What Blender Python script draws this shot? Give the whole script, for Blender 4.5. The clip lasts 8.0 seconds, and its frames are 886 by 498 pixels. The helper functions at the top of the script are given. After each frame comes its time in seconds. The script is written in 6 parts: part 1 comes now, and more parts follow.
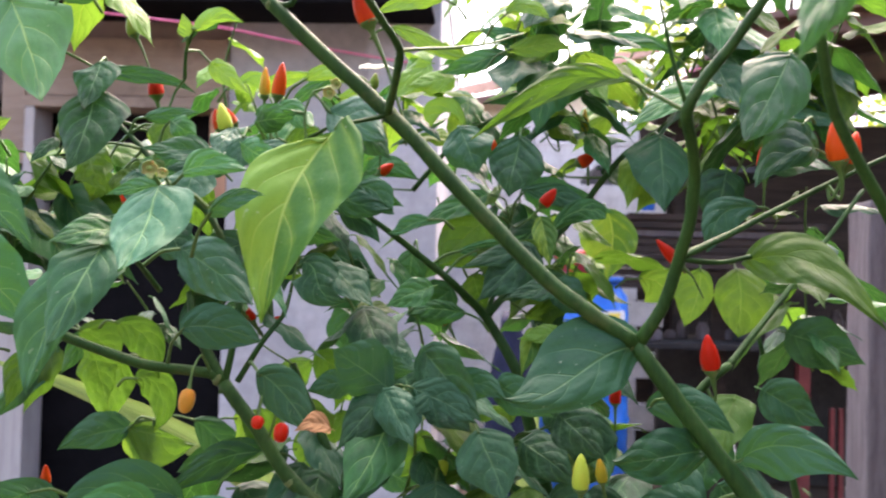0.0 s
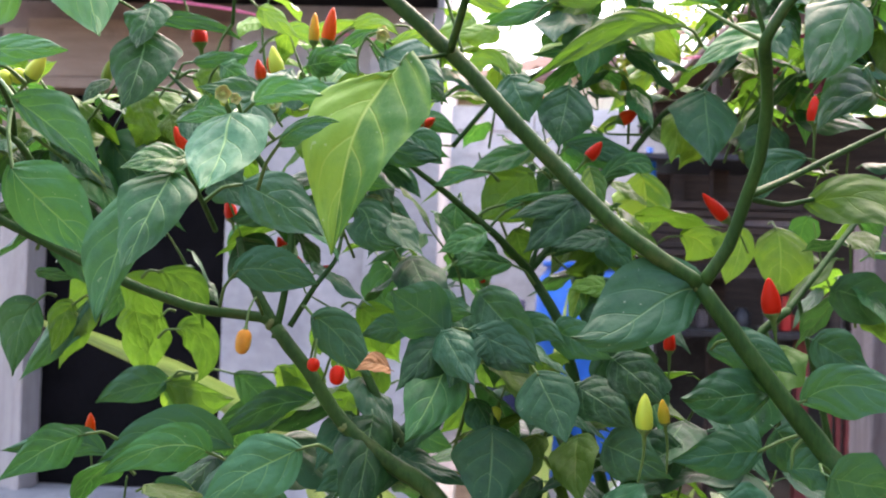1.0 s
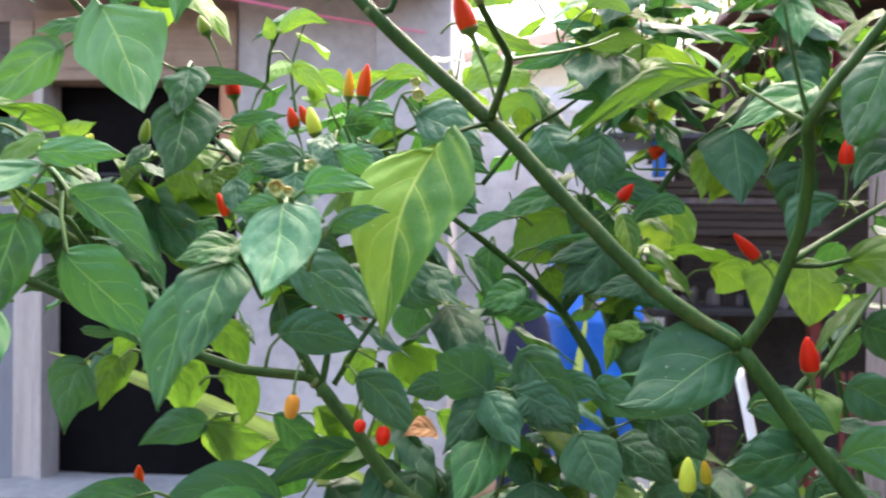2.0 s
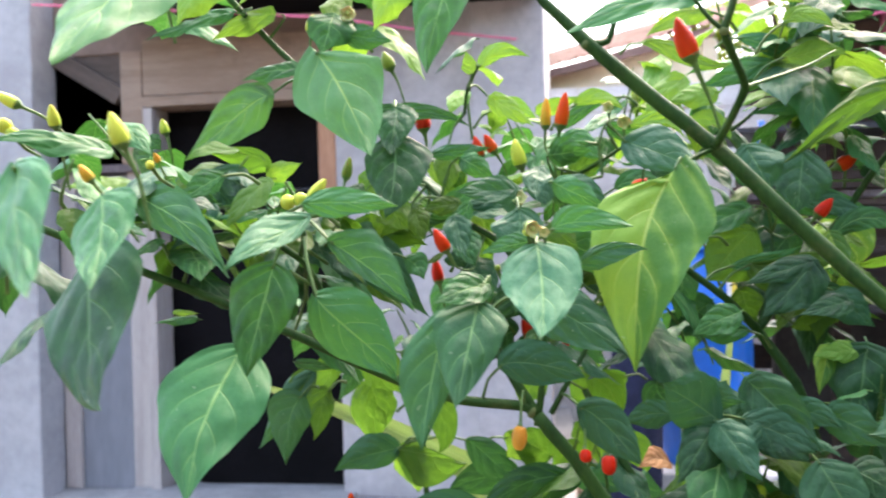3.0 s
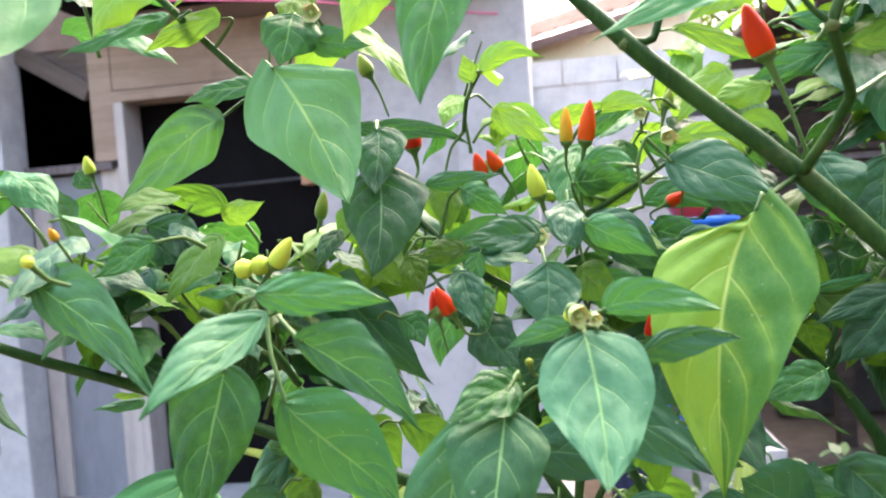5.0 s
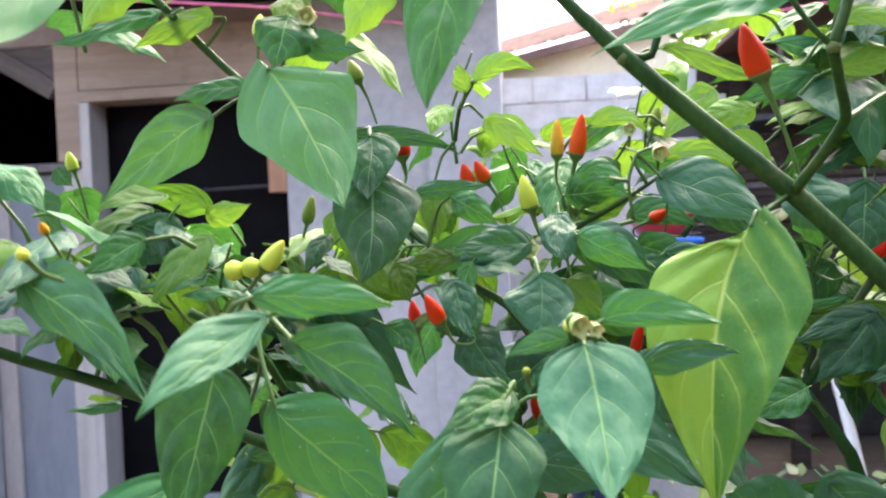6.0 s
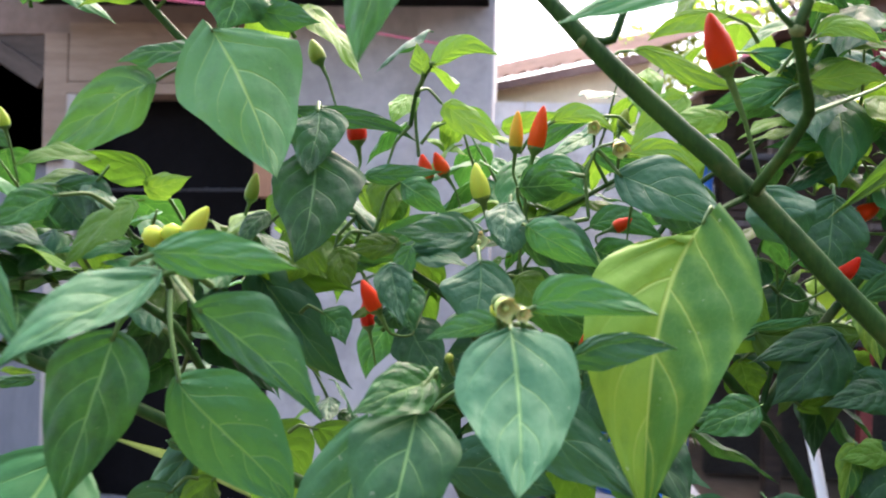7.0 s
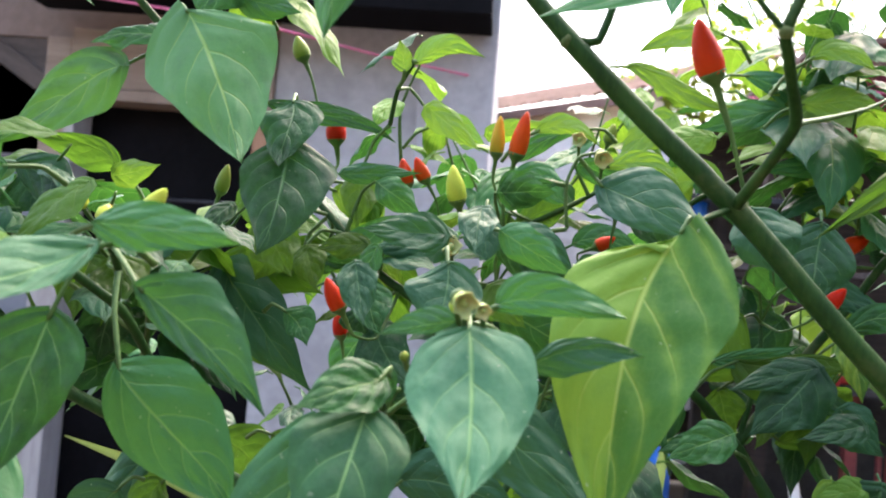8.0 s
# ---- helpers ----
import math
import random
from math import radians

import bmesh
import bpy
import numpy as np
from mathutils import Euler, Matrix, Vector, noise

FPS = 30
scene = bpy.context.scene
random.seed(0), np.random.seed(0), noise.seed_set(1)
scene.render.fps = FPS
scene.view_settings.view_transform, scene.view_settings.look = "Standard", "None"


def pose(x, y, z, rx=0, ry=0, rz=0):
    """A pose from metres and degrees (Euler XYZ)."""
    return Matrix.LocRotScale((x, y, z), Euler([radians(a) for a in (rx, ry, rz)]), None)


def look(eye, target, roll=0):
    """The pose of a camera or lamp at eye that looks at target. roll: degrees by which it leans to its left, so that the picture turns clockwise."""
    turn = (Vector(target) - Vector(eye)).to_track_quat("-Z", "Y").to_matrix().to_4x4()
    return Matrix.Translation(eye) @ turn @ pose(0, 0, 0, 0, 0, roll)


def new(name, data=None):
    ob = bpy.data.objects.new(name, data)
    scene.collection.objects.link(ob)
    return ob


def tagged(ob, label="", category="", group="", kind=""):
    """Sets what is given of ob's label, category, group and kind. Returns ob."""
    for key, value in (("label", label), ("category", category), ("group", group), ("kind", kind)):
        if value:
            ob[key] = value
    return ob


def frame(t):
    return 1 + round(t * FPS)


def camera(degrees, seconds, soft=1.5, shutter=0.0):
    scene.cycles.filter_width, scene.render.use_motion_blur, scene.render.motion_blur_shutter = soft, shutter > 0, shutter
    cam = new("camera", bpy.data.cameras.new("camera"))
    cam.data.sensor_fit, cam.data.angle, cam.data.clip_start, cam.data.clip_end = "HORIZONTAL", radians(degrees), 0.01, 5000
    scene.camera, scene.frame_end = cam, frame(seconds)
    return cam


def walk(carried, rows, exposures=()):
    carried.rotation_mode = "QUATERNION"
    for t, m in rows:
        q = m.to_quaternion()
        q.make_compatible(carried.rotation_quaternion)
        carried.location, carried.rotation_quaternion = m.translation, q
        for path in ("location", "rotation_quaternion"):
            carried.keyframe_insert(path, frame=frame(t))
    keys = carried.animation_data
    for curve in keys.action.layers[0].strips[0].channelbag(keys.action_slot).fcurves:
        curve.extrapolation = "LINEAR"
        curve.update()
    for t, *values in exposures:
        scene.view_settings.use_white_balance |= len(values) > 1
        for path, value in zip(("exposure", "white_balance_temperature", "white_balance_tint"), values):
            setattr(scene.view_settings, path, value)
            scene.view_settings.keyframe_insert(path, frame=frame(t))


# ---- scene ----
cam = camera(57.0, 8.0, 2.0, 0.5)
cam.data.dof.use_dof, cam.data.dof.focus_distance, cam.data.dof.aperture_fstop = True, 0.44, 16.0
PATH = [
    (0, (0.106, -0.229, 1.336), (0.013, 1.769, 1.396), 1.4),
    (0.5, (0.077, -0.227, 1.322), (-0.006, 1.772, 1.387), 1.7),
    (1, (0.068, -0.226, 1.306), (-0.009, 1.773, 1.344), 1.8),
    (1.2, (0.068, -0.229, 1.317), (-0.012, 1.771, 1.356), 1.8),
    (2.3, (0.026, -0.241, 1.367), (-0.105, 1.754, 1.329), -0.5),
    (2.5, (0.008, -0.246, 1.371), (-0.185, 1.744, 1.355), -0.9),
    (3, (-0.036, -0.247, 1.376), (-0.33, 1.731, 1.363), -1.4),
    (3.5, (-0.047, -0.231, 1.384), (-0.361, 1.744, 1.352), -2.4),
    (4, (-0.014, -0.183, 1.374), (-0.225, 1.804, 1.288), -4.2),
    (4.5, (-0.06, -0.155, 1.406), (-0.305, 1.826, 1.28), -3.8),
    (4.7, (-0.055, -0.139, 1.414), (-0.336, 1.838, 1.311), -4.4),
    (5.8, (-0.073, -0.133, 1.422), (-0.256, 1.858, 1.373), -3.1),
    (6, (-0.072, -0.135, 1.417), (-0.25, 1.857, 1.372), -2.4),
    (6.5, (-0.063, -0.126, 1.404), (-0.214, 1.868, 1.387), -0.2),
    (7, (-0.053, -0.111, 1.4), (-0.196, 1.884, 1.405), 1.5),
    (7.5, (-0.047, -0.084, 1.394), (-0.182, 1.911, 1.434), 3.4),
    (8, (-0.043, -0.095, 1.389), (-0.173, 1.899, 1.463), 4.7),
]
EXPOSURES = [(0.0, 2.84, 7250, 26), (1.2, 2.95, 7120, 23), (2.5, 3.05, 7220, 18), (3.5, 3.00, 7070, 16), (4.5, 3.20, 7330, 15), (6.0, 2.94, 7080, 18), (6.5, 2.71, 7030, 17), (7.0, 2.69, 7080, 19), (8.0, 2.67, 7030, 18)]
walk(cam, [(t, look(eye, target, roll)) for t, eye, target, roll in PATH], EXPOSURES)

# ---- light: a bright, hazy sky and a soft sun from behind the plants ----
world = bpy.data.worlds.new("sky")
scene.world = world
world.use_nodes = True
wn, wl = world.node_tree.nodes, world.node_tree.links
sky = wn.new("ShaderNodeTexSky")
sky.sky_type, sky.sun_disc = "NISHITA", False
SUN_UP, SUN_ROUND = radians(58), radians(15)
sky.sun_elevation, sky.sun_rotation = SUN_UP, SUN_ROUND
sky.air_density, sky.dust_density, sky.ozone_density = 1.2, 4.0, 1.2
wn["Background"].inputs["Strength"].default_value = 0.15
wl.new(sky.outputs["Color"], wn["Background"].inputs["Color"])
sun = new("sun", bpy.data.lights.new("sun", "SUN"))
sun.data.energy, sun.data.angle, sun.data.color = 0.95, radians(75), (1.0, 0.96, 0.88)
sun_way = Vector((math.sin(SUN_ROUND) * math.cos(SUN_UP), math.cos(SUN_ROUND) * math.cos(SUN_UP), math.sin(SUN_UP)))
sun.matrix_basis = look(sun_way * 20, (0, 0, 0))


# ---- materials ----
def mat(name):
    m = bpy.data.materials.new(name)
    m.use_nodes = True
    n, l = m.node_tree.nodes, m.node_tree.links
    return m, n, l, n["Principled BSDF"]


def put(l, n, socket, value):
    if isinstance(value, bpy.types.NodeSocket):
        l.new(value, socket)
    else:
        socket.default_value = value


def op(n, l, kind, a, b=0.0, c=0.0):
    x = n.new("ShaderNodeMath")
    x.operation = kind
    for i, value in enumerate((a, b, c)):
        put(l, n, x.inputs[i], value)
    return x.outputs[0]


def blend(n, l, f, a, b, how="MIX"):
    x = n.new("ShaderNodeMix")
    x.data_type, x.blend_type = "RGBA", how
    put(l, n, x.inputs[0], f)
    for i, value in ((6, a), (7, b)):
        put(l, n, x.inputs[i], (*value, 1) if isinstance(value, tuple) and len(value) == 3 else value)
    return x.outputs[2]


def step(n, l, value, lo, hi, a=0.0, b=1.0):
    x = n.new("ShaderNodeMapRange")
    x.interpolation_type = "SMOOTHSTEP"
    put(l, n, x.inputs[0], value)
    x.inputs[1].default_value, x.inputs[2].default_value, x.inputs[3].default_value, x.inputs[4].default_value = lo, hi, a, b
    return x.outputs[0]


def grain(n, l, scale, detail=4.0, rough=0.55, stretch=(1, 1, 1), space="Object"):
    tc, mp, nz = n.new("ShaderNodeTexCoord"), n.new("ShaderNodeMapping"), n.new("ShaderNodeTexNoise")
    mp.inputs["Scale"].default_value = stretch
    l.new(tc.outputs[space], mp.inputs[0])
    l.new(mp.outputs[0], nz.inputs["Vector"])
    nz.inputs["Scale"].default_value, nz.inputs["Detail"].default_value, nz.inputs["Roughness"].default_value = scale, detail, rough
    return nz.outputs["Fac"]


def relief(n, l, bsdf, height, strength, distance):
    b = n.new("ShaderNodeBump")
    b.inputs["Strength"].default_value, b.inputs["Distance"].default_value = strength, distance
    put(l, n, b.inputs["Height"], height)
    l.new(b.outputs[0], bsdf.inputs["Normal"])
    return b


def surface(name, a, b, scale, rough=0.8, stain=None, stretch=(1, 1, 1), bump=0.3, depth=0.004, metal=0.0, spec=0.4):
    """A weathered surface: two tones mixed by coarse and fine noise, and fine relief."""
    m, n, l, p = mat(name)
    big = grain(n, l, scale, 5, 0.6, stretch)
    fine = grain(n, l, scale * 9, 4, 0.6, stretch)
    both = op(n, l, "ADD", op(n, l, "MULTIPLY", big, 0.65), op(n, l, "MULTIPLY", fine, 0.35))
    colour = blend(n, l, step(n, l, both, 0.36, 0.64), a, b)
    if stain:
        patches = step(n, l, grain(n, l, scale * 0.45, 6, 0.65), 0.55, 0.72)
        colour = blend(n, l, op(n, l, "MULTIPLY", patches, 0.7), colour, stain)
    l.new(colour, p.inputs["Base Color"])
    p.inputs["Roughness"].default_value, p.inputs["Metallic"].default_value = rough, metal
    p.inputs["Specular IOR Level"].default_value = spec
    relief(n, l, p, both, bump, depth)
    return m


def leaf_material(name, a, b, vein, glow, through_it, gloss, stripe=-0.09, shift=0.05, half_shade=0.0):
    """A leaf: veins and blade from its own UV, a satin upper skin, and light that shines through."""
    m, n, l, p = mat(name)
    uv = n.new("ShaderNodeUVMap")
    sep = n.new("ShaderNodeSeparateXYZ")
    l.new(uv.outputs[0], sep.inputs[0])
    u = op(n, l, "ABSOLUTE", op(n, l, "MULTIPLY_ADD", sep.outputs[0], 2.0, -1.0))
    v = sep.outputs[1]
    rnd = n.new("ShaderNodeObjectInfo").outputs["Random"]
    warp = grain(n, l, 3.0, 2, 0.5)
    rib = step(n, l, op(n, l, "ADD", u, op(n, l, "MULTIPLY", v, 0.015)), 0.012, 0.052, 1.0, 0.0)
    arc = op(n, l, "MULTIPLY_ADD", op(n, l, "POWER", u, 2.5), 0.18, op(n, l, "MULTIPLY", u, 0.24))
    along = op(n, l, "ADD", op(n, l, "SUBTRACT", v, arc), op(n, l, "MULTIPLY_ADD", warp, 0.09, -0.045))
    along = op(n, l, "ADD", along, op(n, l, "MULTIPLY", op(n, l, "GREATER_THAN", sep.outputs[0], 0.5), 0.05))
    wave = op(n, l, "ABSOLUTE", op(n, l, "SUBTRACT", op(n, l, "FRACT", op(n, l, "MULTIPLY", op(n, l, "ADD", along, 1.0), 4.2)), 0.5))
    side = op(n, l, "MULTIPLY", step(n, l, wave, 0.0, 0.055, 1.0, 0.0), step(n, l, u, 0.35, 0.95, 1.0, 0.0))
    net = n.new("ShaderNodeTexVoronoi")
    net.feature = "DISTANCE_TO_EDGE"
    net.inputs["Scale"].default_value = 22
    l.new(uv.outputs[0], net.inputs["Vector"])
    mesh_vein = step(n, l, net.outputs["Distance"], 0.0, 0.09, 1.0, 0.0)
    quilt = n.new("ShaderNodeTexVoronoi")
    quilt.feature = "SMOOTH_F1"
    quilt.inputs["Scale"].default_value, quilt.inputs["Smoothness"].default_value = 12.0, 0.5
    l.new(uv.outputs[0], quilt.inputs["Vector"])
    dome = op(n, l, "SUBTRACT", 0.6, quilt.outputs["Distance"])
    mottle = grain(n, l, 4.0, 6, 0.65)
    blotch = grain(n, l, 1.6, 3, 0.5)
    cushion = step(n, l, wave, 0.02, 0.42)
    tone = op(n, l, "ADD", op(n, l, "MULTIPLY", cushion, stripe), op(n, l, "ADD", mottle, op(n, l, "MULTIPLY_ADD", rnd, 0.4, shift)))
    # Darkens one half of the blade: shade past the fold, put into tone.
    tone = op(n, l, "ADD", tone, op(n, l, "MULTIPLY", step(n, l, sep.outputs[0], 0.46, 0.54, 1.0, 0.0), half_shade))
    blade = blend(n, l, step(n, l, op(n, l, "ADD", tone, op(n, l, "MULTIPLY_ADD", blotch, 0.35, -0.175)), 0.22, 0.80), a, b)
    specks = step(n, l, grain(n, l, 30.0, 1, 0.4), 0.75, 0.79)
    blade = blend(n, l, op(n, l, "MULTIPLY", specks, 0.5), blade, (0.30, 0.36, 0.24))
    hue = n.new("ShaderNodeHueSaturation")
    put(l, n, hue.inputs["Hue"], op(n, l, "MULTIPLY_ADD", rnd, 0.03, 0.485))
    put(l, n, hue.inputs["Value"], op(n, l, "MULTIPLY_ADD", rnd, 0.24, 0.88))
    l.new(blade, hue.inputs["Color"])
    lines = op(n, l, "MAXIMUM", op(n, l, "MULTIPLY", rib, 0.85), op(n, l, "MULTIPLY", side, 0.52))
    lines = op(n, l, "MAXIMUM", lines, op(n, l, "MULTIPLY", mesh_vein, 0.05))
    colour = blend(n, l, lines, hue.outputs[0], vein)
    l.new(colour, p.inputs["Base Color"])
    put(l, n, p.inputs["Roughness"], op(n, l, "MULTIPLY_ADD", mottle, 0.24, gloss - 0.05))
    p.inputs["Specular IOR Level"].default_value = 0.27
    height = op(n, l, "ADD", op(n, l, "MULTIPLY", op(n, l, "MAXIMUM", rib, side), -0.4), op(n, l, "MULTIPLY", mesh_vein, -0.012))
    height = op(n, l, "ADD", height, op(n, l, "MULTIPLY", cushion, 0.25))
    height = op(n, l, "ADD", height, op(n, l, "MULTIPLY", mottle, 0.12))
    height = op(n, l, "ADD", height, op(n, l, "MULTIPLY", dome, 0.45))
    height = op(n, l, "ADD", height, op(n, l, "MULTIPLY", grain(n, l, 16.0, 4, 0.6), 0.35))
    bump = relief(n, l, p, height, 0.6, 0.0013)
    tr = n.new("ShaderNodeBsdfTranslucent")
    shine = blend(n, l, op(n, l, "MULTIPLY", lines, 0.35), glow, (glow[0] * 0.5, glow[1] * 0.6, glow[2] * 0.5))
    l.new(blend(n, l, step(n, l, tone, 0.15, 0.75), (glow[0] * 0.50, glow[1] * 0.66, glow[2] * 0.8), shine), tr.inputs["Color"])
    l.new(bump.outputs[0], tr.inputs["Normal"])
    mix = n.new("ShaderNodeMixShader")
    mix.inputs[0].default_value = through_it
    l.new(p.outputs[0], mix.inputs[1])
    l.new(tr.outputs[0], mix.inputs[2])
    l.new(mix.outputs[0], n["Material Output"].inputs["Surface"])
    return m


# Light put into the greens: b and o backlit, d shaded, t with sheen.
LEAF = {
    "g": leaf_material("leaf_green", (0.007, 0.051, 0.020), (0.030, 0.149, 0.047), (0.18, 0.36, 0.11), (0.09, 0.32, 0.04), 0.17, 0.42),
    "s": leaf_material("leaf_sage_green", (0.013, 0.062, 0.022), (0.060, 0.176, 0.056), (0.24, 0.40, 0.11), (0.10, 0.30, 0.04), 0.16, 0.44, -0.20, 0.03),
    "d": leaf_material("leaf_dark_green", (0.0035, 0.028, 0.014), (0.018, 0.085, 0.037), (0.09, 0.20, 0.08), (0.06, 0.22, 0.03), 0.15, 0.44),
    "b": leaf_material("leaf_backlit_green", (0.050, 0.155, 0.022), (0.110, 0.255, 0.036), (0.24, 0.40, 0.09), (0.20, 0.38, 0.03), 0.32, 0.42),
    "y": leaf_material("leaf_yellowing", (0.026, 0.120, 0.014), (0.130, 0.262, 0.026), (0.33, 0.46, 0.10), (0.24, 0.40, 0.04), 0.20, 0.46, -0.24, 0.16, -0.50),
    "o": leaf_material("leaf_olive_green", (0.018, 0.068, 0.010), (0.052, 0.130, 0.017), (0.12, 0.21, 0.04), (0.11, 0.26, 0.02), 0.38, 0.46),
    "t": leaf_material("leaf_light_green", (0.017, 0.088, 0.044), (0.034, 0.142, 0.064), (0.20, 0.40, 0.14), (0.10, 0.34, 0.05), 0.16, 0.50),
    "x": leaf_material("leaf_dried", (0.14, 0.055, 0.025), (0.28, 0.13, 0.06), (0.40, 0.26, 0.15), (0.20, 0.08, 0.03), 0.15, 0.6),
}


def skin(name, a, b, rough=0.36):
    """The waxy skin of a fruit, a little darker towards its stalk."""
    m, n, l, p = mat(name)
    uv = n.new("ShaderNodeUVMap")
    sep = n.new("ShaderNodeSeparateXYZ")
    l.new(uv.outputs[0], sep.inputs[0])
    rnd = n.new("ShaderNodeObjectInfo").outputs["Random"]
    noise_f = grain(n, l, 40.0, 4, 0.6)
    f = op(n, l, "ADD", op(n, l, "MULTIPLY", sep.outputs[1], 0.55), op(n, l, "MULTIPLY_ADD", noise_f, 0.5, op(n, l, "MULTIPLY_ADD", rnd, 0.4, -0.25)))
    l.new(blend(n, l, step(n, l, f, 0.2, 0.75), a, b), p.inputs["Base Color"])
    p.inputs["Roughness"].default_value = rough
    p.inputs["Subsurface Weight"].default_value, p.inputs["Subsurface Scale"].default_value = 0.15, 0.003
    p.inputs["Specular IOR Level"].default_value = 0.13
    relief(n, l, p, op(n, l, "ADD", noise_f, grain(n, l, 3.0, 3, 0.6, (1, 1, 0.4))), 0.25, 0.001)
    return m


FRUIT = {
    "r": skin("ripe_red_skin", (0.40, 0.015, 0.004), (0.52, 0.020, 0.005)),
    "o": skin("orange_red_skin", (0.58, 0.075, 0.006), (0.54, 0.032, 0.005)),
    "a": skin("turning_yellow_skin", (0.30, 0.29, 0.025), (0.58, 0.30, 0.028)),
    "m": skin("wrinkled_amber_skin", (0.44, 0.17, 0.02), (0.52, 0.26, 0.04), 0.3),
    "g": skin("unripe_green_skin", (0.34, 0.46, 0.05), (0.58, 0.66, 0.09)),
    "l": skin("unripe_olive_skin", (0.12, 0.20, 0.03), (0.24, 0.30, 0.05)),
    "w": skin("faded_petal", (0.34, 0.44, 0.14), (0.56, 0.62, 0.30), 0.65),
}
BARK = surface("green_bark", (0.010, 0.044, 0.008), (0.024, 0.078, 0.014), 60, 0.55, (0.07, 0.10, 0.03), (1, 1, 0.25), 0.6, 0.0014, 0.0, 0.18)
KNUCKLE = surface("branch_knuckle", (0.045, 0.10, 0.022), (0.13, 0.16, 0.055), 90, 0.7, (0.09, 0.085, 0.045), bump=0.6, depth=0.0012)
TWIG = surface("green_twig", (0.038, 0.105, 0.018), (0.075, 0.155, 0.034), 80, 0.5, None, (1, 1, 0.3), 0.3, 0.0006)
PLASTER = surface("grey_plaster", (0.335, 0.325, 0.328), (0.465, 0.452, 0.455), 2.2, 0.9, (0.24, 0.235, 0.245), bump=0.35, depth=0.006)
# Eave shadow is put into this brown, the lumber and the beam below.
PLASTER_BROWN = surface("bare_brown_render", (0.20, 0.145, 0.115), (0.27, 0.20, 0.165), 1.8, 0.9, (0.15, 0.115, 0.095), bump=0.35, depth=0.006)
SHEET = surface("blue_grey_panel", (0.150, 0.163, 0.190), (0.215, 0.228, 0.255), 1.6, 0.75, (0.24, 0.25, 0.30), (1, 1, 0.3), 0.2, 0.003)
WOOD = surface("bare_lumber", (0.235, 0.165, 0.12), (0.32, 0.235, 0.178), 5, 0.75, (0.14, 0.095, 0.07), (0.35, 1, 4), 0.35, 0.003)
JAMB = surface("orange_brown_post", (0.34, 0.17, 0.10), (0.46, 0.25, 0.15), 5, 0.75, (0.20, 0.10, 0.06), (3, 3, 0.4), 0.35, 0.003)
GREY_WOOD = surface("grey_brown_beam", (0.070, 0.053, 0.044), (0.115, 0.088, 0.073), 6, 0.8, None, (0.5, 2, 4), 0.4, 0.003)
GREY_WALL = surface("plain_grey_wall", (0.16, 0.16, 0.165), (0.24, 0.235, 0.24), 1.6, 0.9, (0.12, 0.115, 0.12), bump=0.3)
LIME = surface("pale_limewash", (0.31, 0.313, 0.322), (0.42, 0.423, 0.432), 2.2, 0.9, (0.28, 0.275, 0.29), bump=0.35, depth=0.006)
PALE_WOOD = surface("pale_painted_wood", (0.33, 0.295, 0.278), (0.43, 0.395, 0.37), 5, 0.75, (0.38, 0.30, 0.26), (3, 3, 0.4), 0.35, 0.003)
WOOD_OLD = surface("weathered_post", (0.095, 0.078, 0.080), (0.16, 0.135, 0.138), 9, 0.85, (0.12, 0.09, 0.09), (5, 5, 0.5), 0.7, 0.006)
# Brown taken very dark: the shed's inner shade is put into it.
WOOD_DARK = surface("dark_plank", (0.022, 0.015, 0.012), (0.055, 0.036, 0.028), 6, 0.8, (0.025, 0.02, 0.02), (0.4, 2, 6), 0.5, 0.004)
RED_WOOD = surface("red_painted_wood", (0.13, 0.022, 0.022), (0.21, 0.038, 0.034), 8, 0.6, (0.14, 0.05, 0.04), bump=0.2)
# Near-black colour that holds the shade of the unlit room and the eave.
BLACK = surface("shade_black", (0.003, 0.003, 0.0035), (0.006, 0.0055, 0.0065), 4, 0.9, spec=0.1)
SLATE = surface("dark_metal_sheet", (0.025, 0.027, 0.032), (0.055, 0.058, 0.066), 5, 0.45, None, metal=0.3)
CONCRETE = surface("concrete", (0.38, 0.37, 0.36), (0.54, 0.53, 0.52), 4, 0.9, (0.28, 0.27, 0.26), bump=0.5, depth=0.006)
CEMENT = surface("pale_cement", (0.22, 0.22, 0.218), (0.32, 0.317, 0.31), 3, 0.85, (0.50, 0.49, 0.50), bump=0.3, depth=0.004)
BLOCK = surface("hollow_block", (0.56, 0.53, 0.505), (0.74, 0.71, 0.68), 7, 0.95, (0.46, 0.45, 0.44), bump=0.5, depth=0.008)
ROOF_RUST = surface("rusty_roof_sheet", (0.19, 0.115, 0.098), (0.28, 0.18, 0.155), 3, 0.8, (0.085, 0.045, 0.036), bump=0.2, spec=0.2)
CREAM = surface("cream_wall_paint", (0.66, 0.58, 0.42), (0.74, 0.67, 0.50), 2, 0.85, (0.55, 0.48, 0.36))
BLUE = surface("blue_plastic", (0.001, 0.11, 0.47), (0.003, 0.15, 0.60), 3, 0.35, None, bump=0.05)
NAVY = surface("navy_cloth", (0.006, 0.009, 0.028), (0.015, 0.02, 0.055), 14, 0.9, None, bump=0.5, depth=0.01)
RED = surface("red_plastic", (0.55, 0.03, 0.03), (0.66, 0.06, 0.05), 6, 0.4, None, bump=0.1)
WHITE = surface("white_plastic", (0.74, 0.74, 0.76), (0.82, 0.82, 0.84), 6, 0.4, None, bump=0.1)
YELLOW = surface("yellow_print", (0.75, 0.58, 0.06), (0.82, 0.66, 0.10), 8, 0.5, None, bump=0.05)
